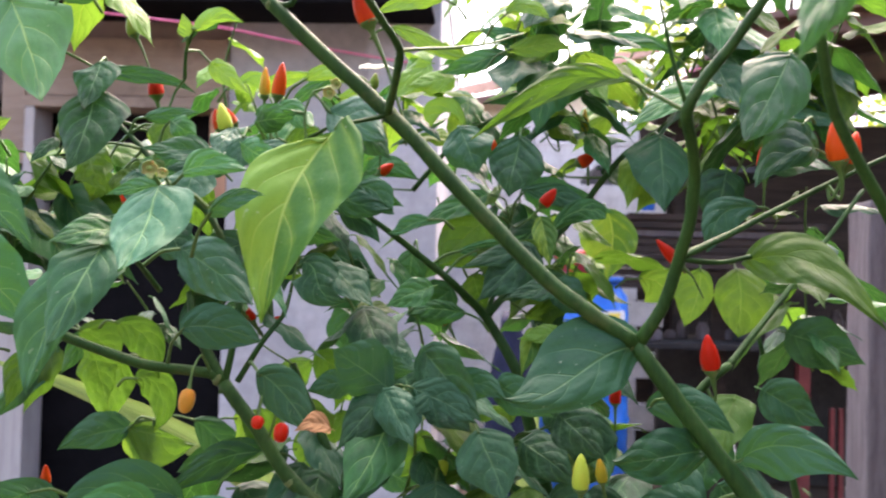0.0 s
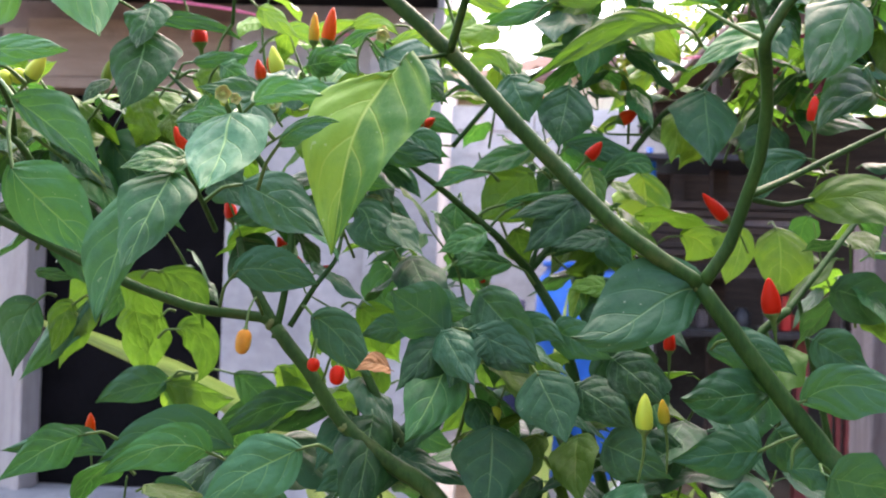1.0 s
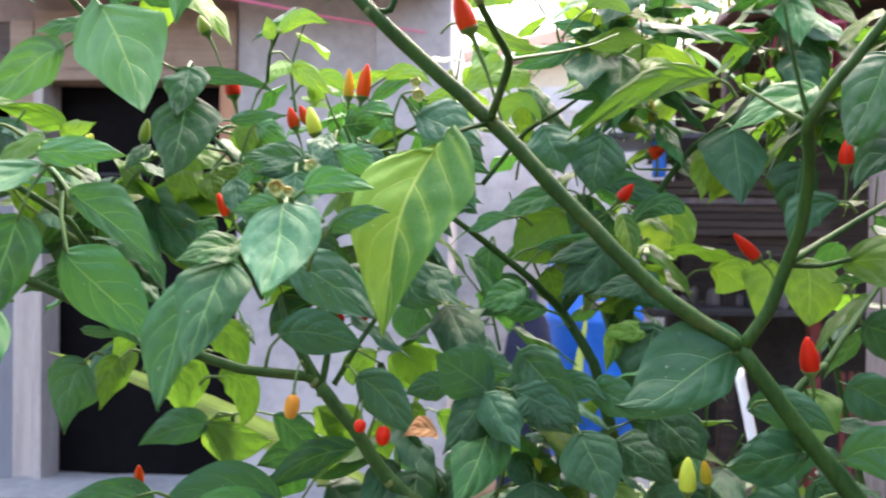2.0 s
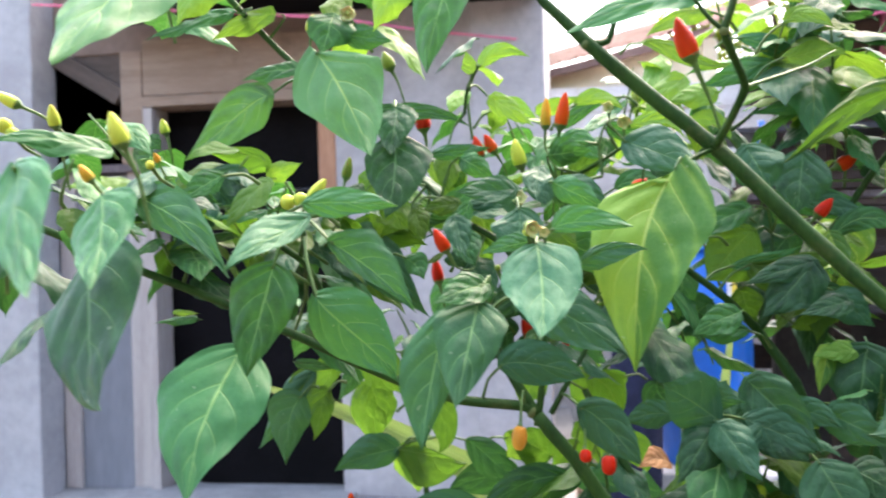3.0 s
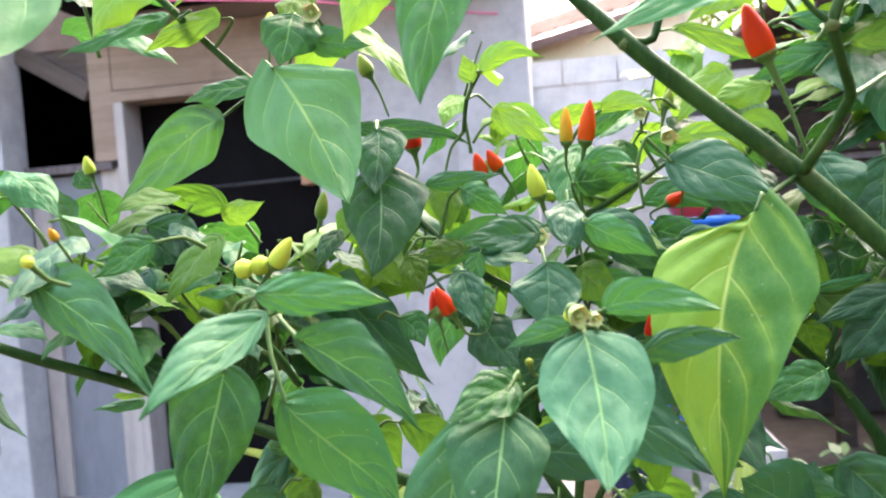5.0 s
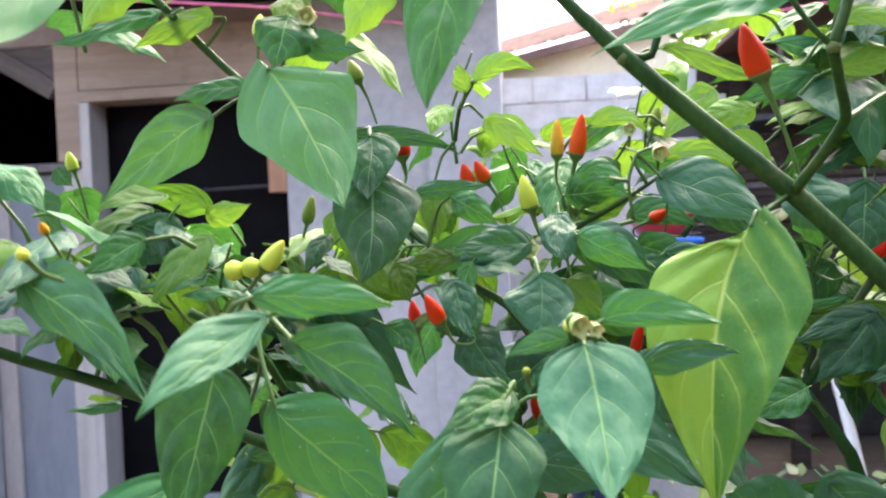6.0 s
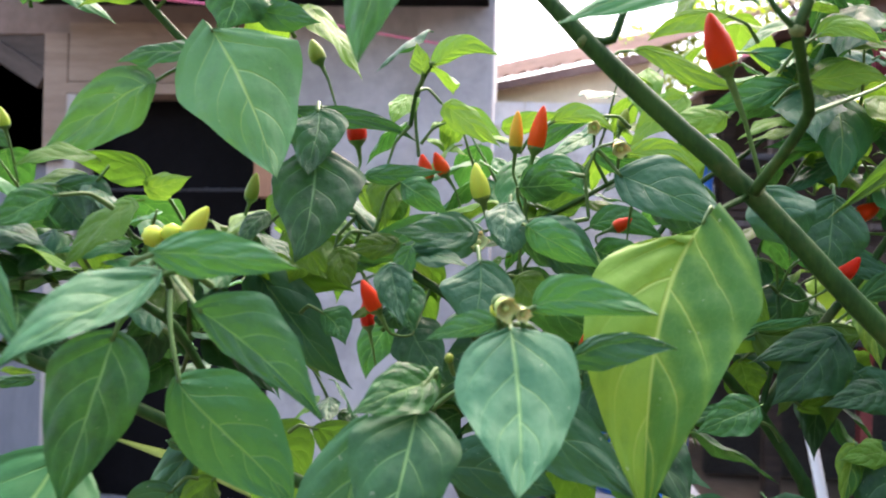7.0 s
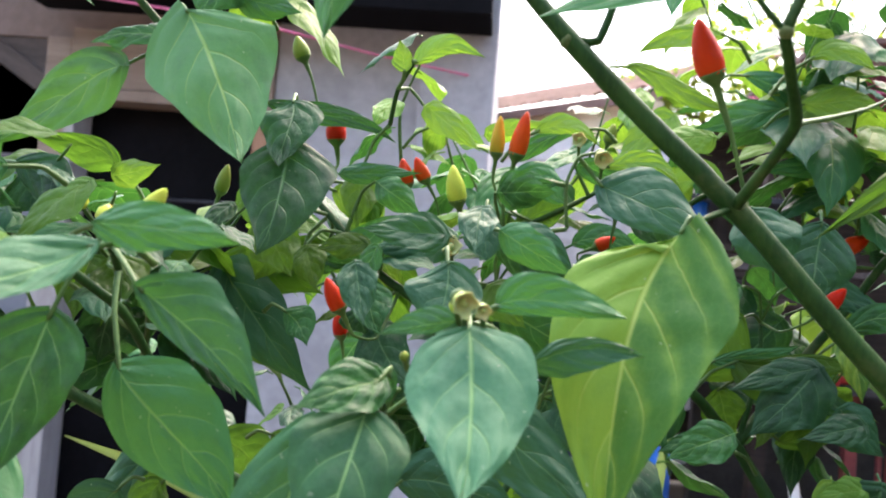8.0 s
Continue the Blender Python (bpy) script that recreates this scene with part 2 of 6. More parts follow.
VIOLET = surface("violet_plastic", (0.05, 0.05, 0.42), (0.10, 0.08, 0.55), 5, 0.4, None, bump=0.1)
PINK = surface("pink_nylon", (0.70, 0.13, 0.25), (0.80, 0.20, 0.33), 30, 0.6, None, bump=0.1)
SOIL = surface("packed_soil", (0.06, 0.045, 0.034), (0.11, 0.085, 0.062), 1.4, 0.95, (0.07, 0.06, 0.05), bump=0.8, depth=0.02)
PALE_BLADE = leaf_material("pale_strap_leaf", (0.20, 0.32, 0.13), (0.31, 0.42, 0.20), (0.56, 0.60, 0.42), (0.26, 0.36, 0.10), 0.25, 0.4)


# ---- helpers for shapes ----
def part(name, bm, material, parent=None, label="", smooth=False):
    """Links a bmesh as one mesh object, under a thing or a part where there is one."""
    me = bpy.data.meshes.new(name)
    bm.to_mesh(me)
    bm.free()
    if smooth:
        me.shade_smooth()
    me.materials.append(material)
    ob = new(name, me)
    if parent:
        ob.parent = parent
    if label:
        tagged(ob, label)
    return ob


def thing(name, label, category, group="", at=(0, 0, 0), kind=""):
    ob = new(name)
    ob.empty_display_size = 0.05
    ob.location = at
    return tagged(ob, label, category, group, kind)


def box(lo, hi, bevel=0.004):
    bm = bmesh.new()
    mid = [(a + b) / 2 for a, b in zip(lo, hi)]
    size = [b - a for a, b in zip(lo, hi)]
    bmesh.ops.create_cube(bm, size=1, matrix=Matrix.Translation(mid) @ Matrix.Diagonal((*size, 1)))
    if bevel:
        bmesh.ops.bevel(bm, geom=bm.edges[:], offset=min(bevel, min(size) * 0.3), segments=2, affect="EDGES", profile=0.6)
    return bm


def rough(bm, amount, scale, cuts=0):
    """Uneven, worn faces and edges."""
    if cuts:
        bmesh.ops.subdivide_edges(bm, edges=bm.edges[:], cuts=cuts, use_grid_fill=True)
    for q in bm.verts:
        q.co += Vector((noise.noise(q.co * scale), noise.noise(q.co * scale + Vector((9, 0, 0))), noise.noise(q.co * scale + Vector((0, 9, 0))))) * amount
    return bm


def tube(points, radii, sides=8, ends=True, bm=None):
    """A tapering round limb through the points."""
    bm = bm or bmesh.new()
    pts, rad = [Vector(q) for q in points], list(radii)
    line, rr = [], []
    n = len(pts)
    for i in range(n - 1):
        p0, p1, p2, p3 = pts[max(i - 1, 0)], pts[i], pts[i + 1], pts[min(i + 2, n - 1)]
        k = max(2, min(7, int((p2 - p1).length / (rad[i] * 2.2)) + 1))
        for j in range(k):
            s = j / k
            smooth_at = 0.5 * ((2 * p1) + (p2 - p0) * s + (2 * p0 - 5 * p1 + 4 * p2 - p3) * s * s + (3 * p1 - p0 - 3 * p2 + p3) * s ** 3)
            line.append(smooth_at.lerp(p1.lerp(p2, s), 0.45))
            rr.append(rad[i] * (1 - s) + rad[i + 1] * s)
    line.append(pts[-1])
    rr.append(rad[-1])
    side = Vector((0.31, 0.17, 0.9)).cross(line[1] - line[0]).normalized()
    rings = []
    for i, c in enumerate(line):
        way = (line[min(i + 1, len(line) - 1)] - line[max(i - 1, 0)]).normalized()
        side = (side - way * side.dot(way)).normalized()
        other = way.cross(side)
        rings.append([bm.verts.new(c + (side * math.cos(a) + other * math.sin(a)) * rr[i]) for a in (2 * math.pi * k / sides for k in range(sides))])
    for a, b in zip(rings, rings[1:]):
        for k in range(sides):
            bm.faces.new((a[k], a[(k + 1) % sides], b[(k + 1) % sides], b[k]))
    if ends:
        bm.faces.new(rings[0][::-1])
        bm.faces.new(rings[-1])
    return bm


def lathe(profile, sides=20, m=Matrix.Identity(4), uv=False):
    """A turned body: (radius, height) from the bottom up."""
    bm = bmesh.new()
    rings = [[bm.verts.new(m @ Vector((r * math.cos(a), r * math.sin(a), z))) for a in (2 * math.pi * k / sides for k in range(sides))] for r, z in profile]
    lay = bm.loops.layers.uv.new("UVMap") if uv else None
    top = max(1, len(rings) - 1)
    for i, (a, b) in enumerate(zip(rings, rings[1:])):
        for k in range(sides):
            f = bm.faces.new((a[k], a[(k + 1) % sides], b[(k + 1) % sides], b[k]))
            if uv:
                for loop, q in zip(f.loops, ((k / sides, i / top), ((k + 1) / sides, i / top), ((k + 1) / sides, (i + 1) / top), (k / sides, (i + 1) / top))):
                    loop[lay].uv = q
    bm.faces.new(rings[0][::-1])
    bm.faces.new(rings[-1])
    return bm


# ---- the yard: ground, the house front, the neighbour's wall and roof, the shed ----
bm = bmesh.new()
bmesh.ops.create_grid(bm, x_segments=60, y_segments=60, size=60, matrix=Matrix.Translation((0, 30, 0)))
for q in bm.verts:
    q.co.z += noise.noise(q.co * 0.7) * 0.03 - 0.02
tagged(part("ground", bm, SOIL), "packed brown soil of the yard", "ground", kind="structure")

FRONT = 3.75
tagged(part("floor", box((-4.2, FRONT - 0.45, -0.1), (0.0, 7.4, 0.115), 0.02), CEMENT), "pale concrete floor slab and door step", "floor", kind="structure")


def wall(name, lo, hi, material, label, bevel=0.006):
    return tagged(part(name, box(lo, hi, bevel), material), label, "wall", kind="structure")


# the wall with the doorway, the door 0.93 m wide and 2.0 m high
wall("wall_right_of_door", (-1.165, FRONT, 0.115), (-0.47, FRONT + 0.14, 3.0), PLASTER, "grey plastered wall beside the doorway")
wall("wall_over_door", (-2.75, FRONT + 0.02, 2.42), (-1.165, FRONT + 0.14, 3.0), PLASTER_BROWN, "bare brown render above the doorway")
wall("wall_left_of_door", (-2.76, FRONT + 0.03, 0.115), (-2.21, FRONT + 0.14, 1.78), SHEET, "blue-grey panelled wall below the side window")
wall("wall_far_left", (-4.2, FRONT + 0.03, 0.115), (-3.10, FRONT + 0.14, 3.0), PLASTER, "grey plastered wall at the house corner")
# The room's darkness is put into its near-black walls and ceiling.
wall("wall_back", (-4.2, 7.2, 0.115), (-0.13, 7.35, 3.0), BLACK, "back wall of the room, coloured near-black for shade")
wall("wall_room_left", (-4.2, FRONT + 0.16, 0.115), (-4.08, 7.2, 3.0), BLACK, "side wall of the room, coloured near-black for shade")
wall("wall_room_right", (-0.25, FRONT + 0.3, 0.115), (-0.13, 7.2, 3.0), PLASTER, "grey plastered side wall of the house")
tagged(part("ceiling", box((-4.2, FRONT + 0.16, 3.0), (-0.13, 7.35, 3.08), 0), BLACK), "ceiling of the room, coloured near-black for shade", "ceiling", kind="structure")

door = tagged(new("doorway"), "open doorway with a bare lumber frame and dark room", "doorway", kind="structure")
part("frame_jamb", box((-2.185, FRONT - 0.03, 0.115), (-2.135, FRONT + 0.15, 2.12)), PALE_WOOD, door)
part("frame_jamb", box((-1.262, FRONT + 0.02, 1.64), (-1.172, FRONT + 0.15, 2.12)), JAMB, door, "orange-brown door post")
part("frame_head", box((-2.186, FRONT - 0.035, 2.121), (-1.168, FRONT + 0.15, 2.175)), WOOD, door)
part("lintel_board", box((-2.186, FRONT - 0.02, 2.18), (-1.168, FRONT + 0.018, 2.47), 0.006), WOOD, door, "bare lumber board with a knot")
part("rail", tube([(-2.15, FRONT + 0.1, 1.66), (-1.17, FRONT + 0.1, 1.68)], [0.008, 0.008], 8), SLATE, door)
part("threshold", box((-2.3, FRONT - 0.30, 0.116), (-1.1, FRONT + 0.02, 0.135), 0.006), CEMENT, door)
# An added sheet in place of the dark room; its black is shade.
part("curtain", rough(box((-2.20, FRONT + 0.17, 0.118), (-1.10, FRONT + 0.19, 2.4), 0), 0.02, 4, 12), BLACK, door, "added black sheet standing in for the unlit room")

post = tagged(new("concrete_column"), "pale grey plastered concrete column at the house corner", "column")
part("shaft", rough(box((-0.47, FRONT - 0.06, 0.0), (-0.11, FRONT + 0.25, 2.82), 0.01), 0.004, 6, 5), PLASTER, post)
post = tagged(new("concrete_column"), "light grey concrete column with a broken plaster edge", "column")
part("shaft", rough(box((-3.02, FRONT - 0.18, 0.0), (-2.70, FRONT + 0.02, 3.0), 0.01), 0.006, 6, 6), LIME, post)
part("plaster_coat", rough(box((-3.4, FRONT - 0.24, 0.0), (-3.03, FRONT - 0.04, 3.0), 0.012), 0.012, 9, 9), CONCRETE, post, "rough broken plaster coat")

trimmed = tagged(new("wall_trim"), "pale vertical battens on the panelled wall", "trim", kind="structure")
for x0, x1 in ((-2.69, -2.60), (-2.30, -2.19)):
    part("batten", box((x0, FRONT + 0.005, 0.12), (x1, FRONT + 0.029, 1.80)), PALE_WOOD, trimmed)
win = tagged(new("window_1"), "dark unglazed side window with brown lumber frame", "window", kind="structure")
part("window_sill", box((-2.76, FRONT - 0.03, 1.79), (-2.22, FRONT + 0.15, 1.83)), WOOD_OLD, win)
part("window_frame", box((-2.31, FRONT - 0.02, 1.835), (-2.19, FRONT + 0.15, 2.419)), WOOD, win)
bm = bmesh.new()
edge = [(-2.758, 2.44), (-2.312, 2.165), (-2.312, 2.418), (-2.758, 2.50)]
ends = [[bm.verts.new((x, y, z)) for x, z in edge] for y in (FRONT + 0.03, FRONT + 0.06)]
bm.faces.new(ends[0])
bm.faces.new(ends[1][::-1])
for k in range(4):
    bm.faces.new((ends[0][k], ends[1][k], ends[1][(k + 1) % 4], ends[0][(k + 1) % 4]))
bmesh.ops.recalc_face_normals(bm, faces=bm.faces[:])
part("gable_board", bm, GREY_WOOD, win, "brown board over the slanted brace")
part("brace", box((-0.30, -0.02, -0.045), (0.25, 0.02, 0.045)), GREY_WOOD, win, "grey-brown slanted board").matrix_basis = pose(-2.535, FRONT + 0.005, 2.318, 0, 31.6, 0)

roof = tagged(new("house_roof"), "overhanging tin roof, its underside coloured black for shade", "roof")
# Eave board and soffit: shade under the overhang painted as near-black.
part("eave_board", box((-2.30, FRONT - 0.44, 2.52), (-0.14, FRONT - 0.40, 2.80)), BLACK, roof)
part("roof_sheet", box((-2.36, FRONT - 0.50, 2.82), (-0.11, FRONT + 0.155, 2.86), 0), SLATE, roof)
part("roof_sheet", box((-4.5, FRONT + 0.16, 3.10), (-0.13, 7.4, 3.14), 0), SLATE, roof)
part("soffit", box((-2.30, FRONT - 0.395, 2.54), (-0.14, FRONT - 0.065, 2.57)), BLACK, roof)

tagged(part("clothes_line", tube([(-2.76, 3.60, 2.66), (-1.46, 3.24, 2.43), (-1.0, 3.2, 2.365), (-0.66, 3.45, 2.358), (-0.225, 3.70, 2.35)], [0.005] * 5, 6), PINK), "pink nylon line strung across the house front", "line")

tagged(part("clothes_line", tube([(1.06, 3.84, 2.36), (1.2, 3.86, 2.385), (1.5, 3.9, 2.425), (1.85, 3.93, 2.47)], [0.005] * 4, 6), PINK), "pink nylon line strung below the shed roof", "line")
# Both added out of view, only to block low light into the yard.
wall("wall_yard_right", (2.6, -4.4, -0.1), (2.75, 3.1, 3.2), WOOD_DARK, "unseen dark fence added to block light from the right")
wall("wall_yard_behind", (-4.5, -4.6, -0.1), (2.75, -4.45, 4.4), GREY_WALL, "unseen grey wall added to cut low sky light")

# the neighbour's wall of hollow blocks, cream wall and rusty roof
blocks = tagged(new("wall_of_blocks"), "unfinished grey hollow-block wall with open cores on top", "wall", kind="structure")


def hollow_block():
    bm = bmesh.new()
    w, d, h = 0.39, 0.15, 0.185
    bars = [((0, 0, 0), (w, 0.025, h)), ((0, d - 0.025, 0), (w, d, h))] + [((x, 0.026, 0), (x + 0.03, d - 0.026, h)) for x in (0, 0.12, 0.24, w - 0.03)]
    for lo, hi in bars:
        bmesh.ops.create_cube(bm, size=1, matrix=Matrix.Translation([(a + b) / 2 for a, b in zip(lo, hi)]) @ Matrix.Diagonal((*[b - a for a, b in zip(lo, hi)], 1)))
    me = bpy.data.meshes.new("block")
    bm.to_mesh(me)
    bm.free()
    me.materials.append(BLOCK)
    return me


block = hollow_block()
for row in range(13):
    for col in range(4):
        ob = new("block", block)
        ob.parent = blocks
        ob.location = (-0.30 + col * 0.40 + (0.2 if row % 2 else 0) + random.uniform(-0.004, 0.004), 6.0 + random.uniform(-0.006, 0.006), row * 0.195)
part("mortar", box((-0.3, 6.008, 0), (1.27, 6.14, 2.33), 0), BLOCK, blocks)

house = tagged(new("neighbour_house"), "cream neighbouring house under a rusty corrugated roof", "house")
house.matrix_basis = pose(-0.05, 7.6, 0, 0, 0, -45)
part("wall", box((-3.0, 0.15, 0.0), (1.5, 0.35, 3.02), 0.01), CREAM, house)
bm = bmesh.new()
cols = 200
rows_ = [[bm.verts.new((-3.2 + 4.9 * i / cols, -0.05 + 3.0 * j, 3.05 + 1.1 * j + 0.018 * math.sin(i * 0.72))) for i in range(cols + 1)] for j in (0, 1)]
for i in range(cols):
    bm.faces.new((rows_[0][i], rows_[0][i + 1], rows_[1][i + 1], rows_[1][i]))
bmesh.ops.solidify(bm, geom=bm.faces[:], thickness=0.01)
part("roof", bm, ROOF_RUST, house)
part("fascia", box((-3.2, 0.0, 2.95), (1.7, 0.03, 3.03), 0.004), ROOF_RUST, house)

ROOF_OLD = surface("old_brown_sheet", (0.10, 0.05, 0.04), (0.17, 0.09, 0.07), 3, 0.6, (0.06, 0.03, 0.03), bump=0.2)
# Cement with stains, its grey cut down to carry the shed's shade.
GREY_DARK = surface("shaded_stained_cement", (0.022, 0.020, 0.019), (0.045, 0.041, 0.039), 4, 0.9, (0.06, 0.05, 0.05), bump=0.5, depth=0.006)

# the open shed: roof, posts, shelf, stacked planks and odds and ends
shed = tagged(new("shed"), "dark open lean-to shed with rusty roof and plank shelves", "shed")
slope = pose(1.52, 4.0, 2.60, 0, -9, 0)
part("roof", box((-0.1, -0.1, 0.05), (3.15, 2.7, 0.09), 0.01), ROOF_OLD, shed).matrix_basis = slope
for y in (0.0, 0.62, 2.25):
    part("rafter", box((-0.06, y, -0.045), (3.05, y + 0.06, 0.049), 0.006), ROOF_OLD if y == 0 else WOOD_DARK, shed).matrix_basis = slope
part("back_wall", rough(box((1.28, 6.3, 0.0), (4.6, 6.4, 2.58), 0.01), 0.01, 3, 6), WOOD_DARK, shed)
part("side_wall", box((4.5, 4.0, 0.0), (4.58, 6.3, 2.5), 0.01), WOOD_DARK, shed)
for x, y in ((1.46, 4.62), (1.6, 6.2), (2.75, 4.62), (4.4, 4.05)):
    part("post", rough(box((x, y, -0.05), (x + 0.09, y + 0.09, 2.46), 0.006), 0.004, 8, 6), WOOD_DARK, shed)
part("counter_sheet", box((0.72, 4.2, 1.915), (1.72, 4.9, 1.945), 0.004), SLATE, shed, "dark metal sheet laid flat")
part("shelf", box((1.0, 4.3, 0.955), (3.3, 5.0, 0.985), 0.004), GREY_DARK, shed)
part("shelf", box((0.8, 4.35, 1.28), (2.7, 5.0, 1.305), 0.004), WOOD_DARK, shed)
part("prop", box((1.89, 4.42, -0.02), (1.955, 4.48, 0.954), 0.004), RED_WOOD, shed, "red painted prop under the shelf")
part("low_wall", rough(box((1.3, 5.3, 0.0), (4.4, 5.4, 0.95), 0.01), 0.01, 4, 6), GREY_DARK, shed, "stained grey cement low wall, darkened for the shed's shade")
for i in range(9):
    part("slat", box((2.12 + 0.05 * i, 4.55, 0.02), (2.145 + 0.05 * i, 4.575, 0.62), 0.003), RED_WOOD, shed)

stack = random.Random(11)
for i in range(9):
    z = 1.306 + 0.045 * i
    x0, y0 = 0.85 + stack.uniform(0, 0.12), 4.40 + stack.uniform(-0.05, 0.08)
    tagged(part("plank", box((x0, y0, z), (x0 + stack.uniform(0.85, 1.3), y0 + stack.uniform(0.16, 0.34), z + 0.038), 0.004), stack.choice((WOOD_DARK, WOOD_DARK, RED_WOOD, WOOD_OLD))),
           "old brown plank stacked on the shed shelf", "plank", "stacked planks")
for i in range(16):
    x, y = 1.1 + 0.11 * i + stack.uniform(-0.03, 0.03), 4.42 + stack.uniform(0, 0.3)
    h, w = stack.uniform(0.05, 0.2), stack.uniform(0.03, 0.06)
    tagged(part("jar", lathe([(w * 0.9, 0), (w, 0.01), (w, h * 0.75), (w * 0.6, h * 0.9), (w * 0.62, h)], 14, Matrix.Translation((x, y, 0.986))), stack.choice((WOOD_OLD, SLATE, WOOD_DARK, NAVY, RED, WOOD_OLD)), smooth=True),
           "dusty jar standing on the shed shelf", "jar", "jars on the shelf")


def drape(name, x0, x1, y, z0, z1, material, label, category):
    """A cloth that hangs in folds."""
    bm = bmesh.new()
    nx, nz = 26, 14
    g = [[bm.verts.new((x0 + (x1 - x0) * i / nx, y + 0.02 * math.sin(i * 0.9 + j * 0.12) * (0.4 + j / nz) + 0.012 * noise.noise((i * 0.3, j * 0.3, x0)), z1 + (z0 - z1) * j / nz + 0.012 * math.sin(i * 0.7))) for i in range(nx + 1)] for j in range(nz + 1)]
    for j in range(nz):
        for i in range(nx):
            bm.faces.new((g[j][i], g[j][i + 1], g[j + 1][i + 1], g[j + 1][i]))
    bmesh.ops.solidify(bm, geom=bm.faces[:], thickness=0.003)
    return tagged(part(name, bm, material, smooth=True), label, category)


MAROON = surface("maroon_cloth", (0.16, 0.02, 0.035), (0.26, 0.045, 0.06), 12, 0.9, None, bump=0.4)
drape("cloth", 1.50, 1.60, 3.97, 2.20, 2.56, MAROON, "maroon cloth hung from the shed rafter", "cloth")
drape("cloth", 1.62, 1.86, 3.97, 2.22, 2.57, MAROON, "maroon cloth hung from the shed rafter", "cloth")
# Added black sheet where the shed is merely dark.
drape("cloth", 2.15, 2.60, 3.97, 1.95, 2.66, BLACK, "added black sheet for the dark under the shed rafter", "cloth")

# the blue drum on its blocks, with a red basin on top
stand = tagged(part("stand", rough(box((0.30, 3.42, -0.03), (0.86, 3.98, 0.345), 0.01), 0.004, 8, 4), CONCRETE), "grey concrete block stand under the drum", "stand")
drum = thing("drum", "blue plastic drum with a torn paper label", "drum", at=(0.59, 3.70, 0.345))
r = 0.225
part("body", lathe([(r - 0.02, 0), (r, 0.02), (r, 0.30), (r + 0.008, 0.315), (r + 0.008, 0.335), (r, 0.35), (r, 0.62), (r + 0.008, 0.635), (r + 0.008, 0.655), (r, 0.67), (r - 0.01, 0.90), (r - 0.05, 0.955), (r - 0.055, 0.965)], 36), BLUE, drum, smooth=True)
part("lid", lathe([(r - 0.052, 0.966), (r - 0.03, 0.97), (r - 0.03, 0.99), (r - 0.045, 0.995), (r - 0.12, 0.985)], 36), BLUE, drum, smooth=True)


def sticker(a0, a1, z0, z1, material, out=0.002):
    bm = bmesh.new()
    n = 10
    cols = [[bm.verts.new(((r + o) * math.sin(a), -(r + o) * math.cos(a), z)) for z in (z0, z1) for o in (out, out - 0.0012)] for a in (a0 + (a1 - a0) * k / n for k in range(n + 1))]
    for c, d in zip(cols, cols[1:]):
        bm.faces.new((c[0], d[0], d[2], c[2]))
        bm.faces.new((c[3], d[3], d[1], c[1]))
        bm.faces.new((c[2], d[2], d[3], c[3]))
        bm.faces.new((c[1], d[1], d[0], c[0]))
    return bm


label_part = part("label", sticker(0.35, 0.95, 0.72, 0.84, WHITE), WHITE, drum, "white paper label")
part("print", sticker(0.45, 0.75, 0.76, 0.83, YELLOW, 0.004), YELLOW, label_part)
part("print", sticker(0.55, 0.90, 0.725, 0.75, RED, 0.004), RED, label_part)
basin = tagged(part("basin", lathe([(0.09, 0), (0.11, 0.005), (0.16, 0.10), (0.175, 0.105), (0.165, 0.11), (0.155, 0.10), (0.10, 0.012)], 28, pose(0.60, 3.66, 1.345, 0, 0, 0)), RED, smooth=True), "red plastic basin resting on the drum lid", "basin")
tagged(part("bottle", lathe([(0.035, 0), (0.04, 0.01), (0.04, 0.20), (0.018, 0.25), (0.018, 0.28)], 16, Matrix.Translation((1.03, 4.36, 1.60 + 0.116))), BLUE, smooth=True), "blue plastic bottle on the stacked planks", "bottle")
bag = rough(lathe([(0.05, -0.02), (0.10, 0.02), (0.12, 0.20), (0.11, 0.55), (0.115, 0.80), (0.09, 1.00), (0.045, 1.09), (0.055, 1.16)], 24, Matrix.Translation((0.25, 3.35, 0.0))), 0.03, 9)
tagged(part("sack", bag, NAVY, smooth=True), "tall dark navy sack tied at the neck beside the drum", "sack")
for k, (x, y, z, m) in enumerate(((1.10, 3.0, 0.0, NAVY), (1.28, 3.1, 0.0, RED), (1.0, 2.7, 0.0, WHITE), (1.45, 3.0, 0.0, WHITE), (0.15, 2.9, 0.0, BLUE), (-0.36, 3.50, 0.135, VIOLET))):
    s = 0.10 + 0.02 * (k % 3)
    s = s if z == 0.0 else 0.05
    tub = thing("tub", "small plastic tub standing in the yard", "tub", "tubs in the yard", at=(x, y, z))
    part("bowl", lathe([(s * 0.75, -0.02), (s, s * 1.4), (s * 1.08, s * 1.42), (s * 1.06, s * 1.5), (s * 0.9, s * 1.45)], 22), m, tub, smooth=True)
    if z == 0.0:
        part("rim", lathe([(s * 1.07, s * 1.44), (s * 1.12, s * 1.46), (s * 1.1, s * 1.52), (s * 1.05, s * 1.515)], 22), WHITE, tub, smooth=True)

# the weathered post in the yard and the white pipe that leans behind the bush
yard_post = tagged(part("yard_post", rough(box((1.235, 2.2, -0.06), (1.40, 2.34, 1.58), 0.008), 0.006, 7, 12), WOOD_OLD), "weathered grey-pink wooden post in the yard", "post")
tagged(part("pipe", tube([(1.10, 2.5, -0.03), (0.97, 2.5, 0.62), (0.90, 2.5, 0.94)], [0.016] * 3, 14), WHITE, smooth=True), "white plastic pipe leaning beside the shed", "pipe")


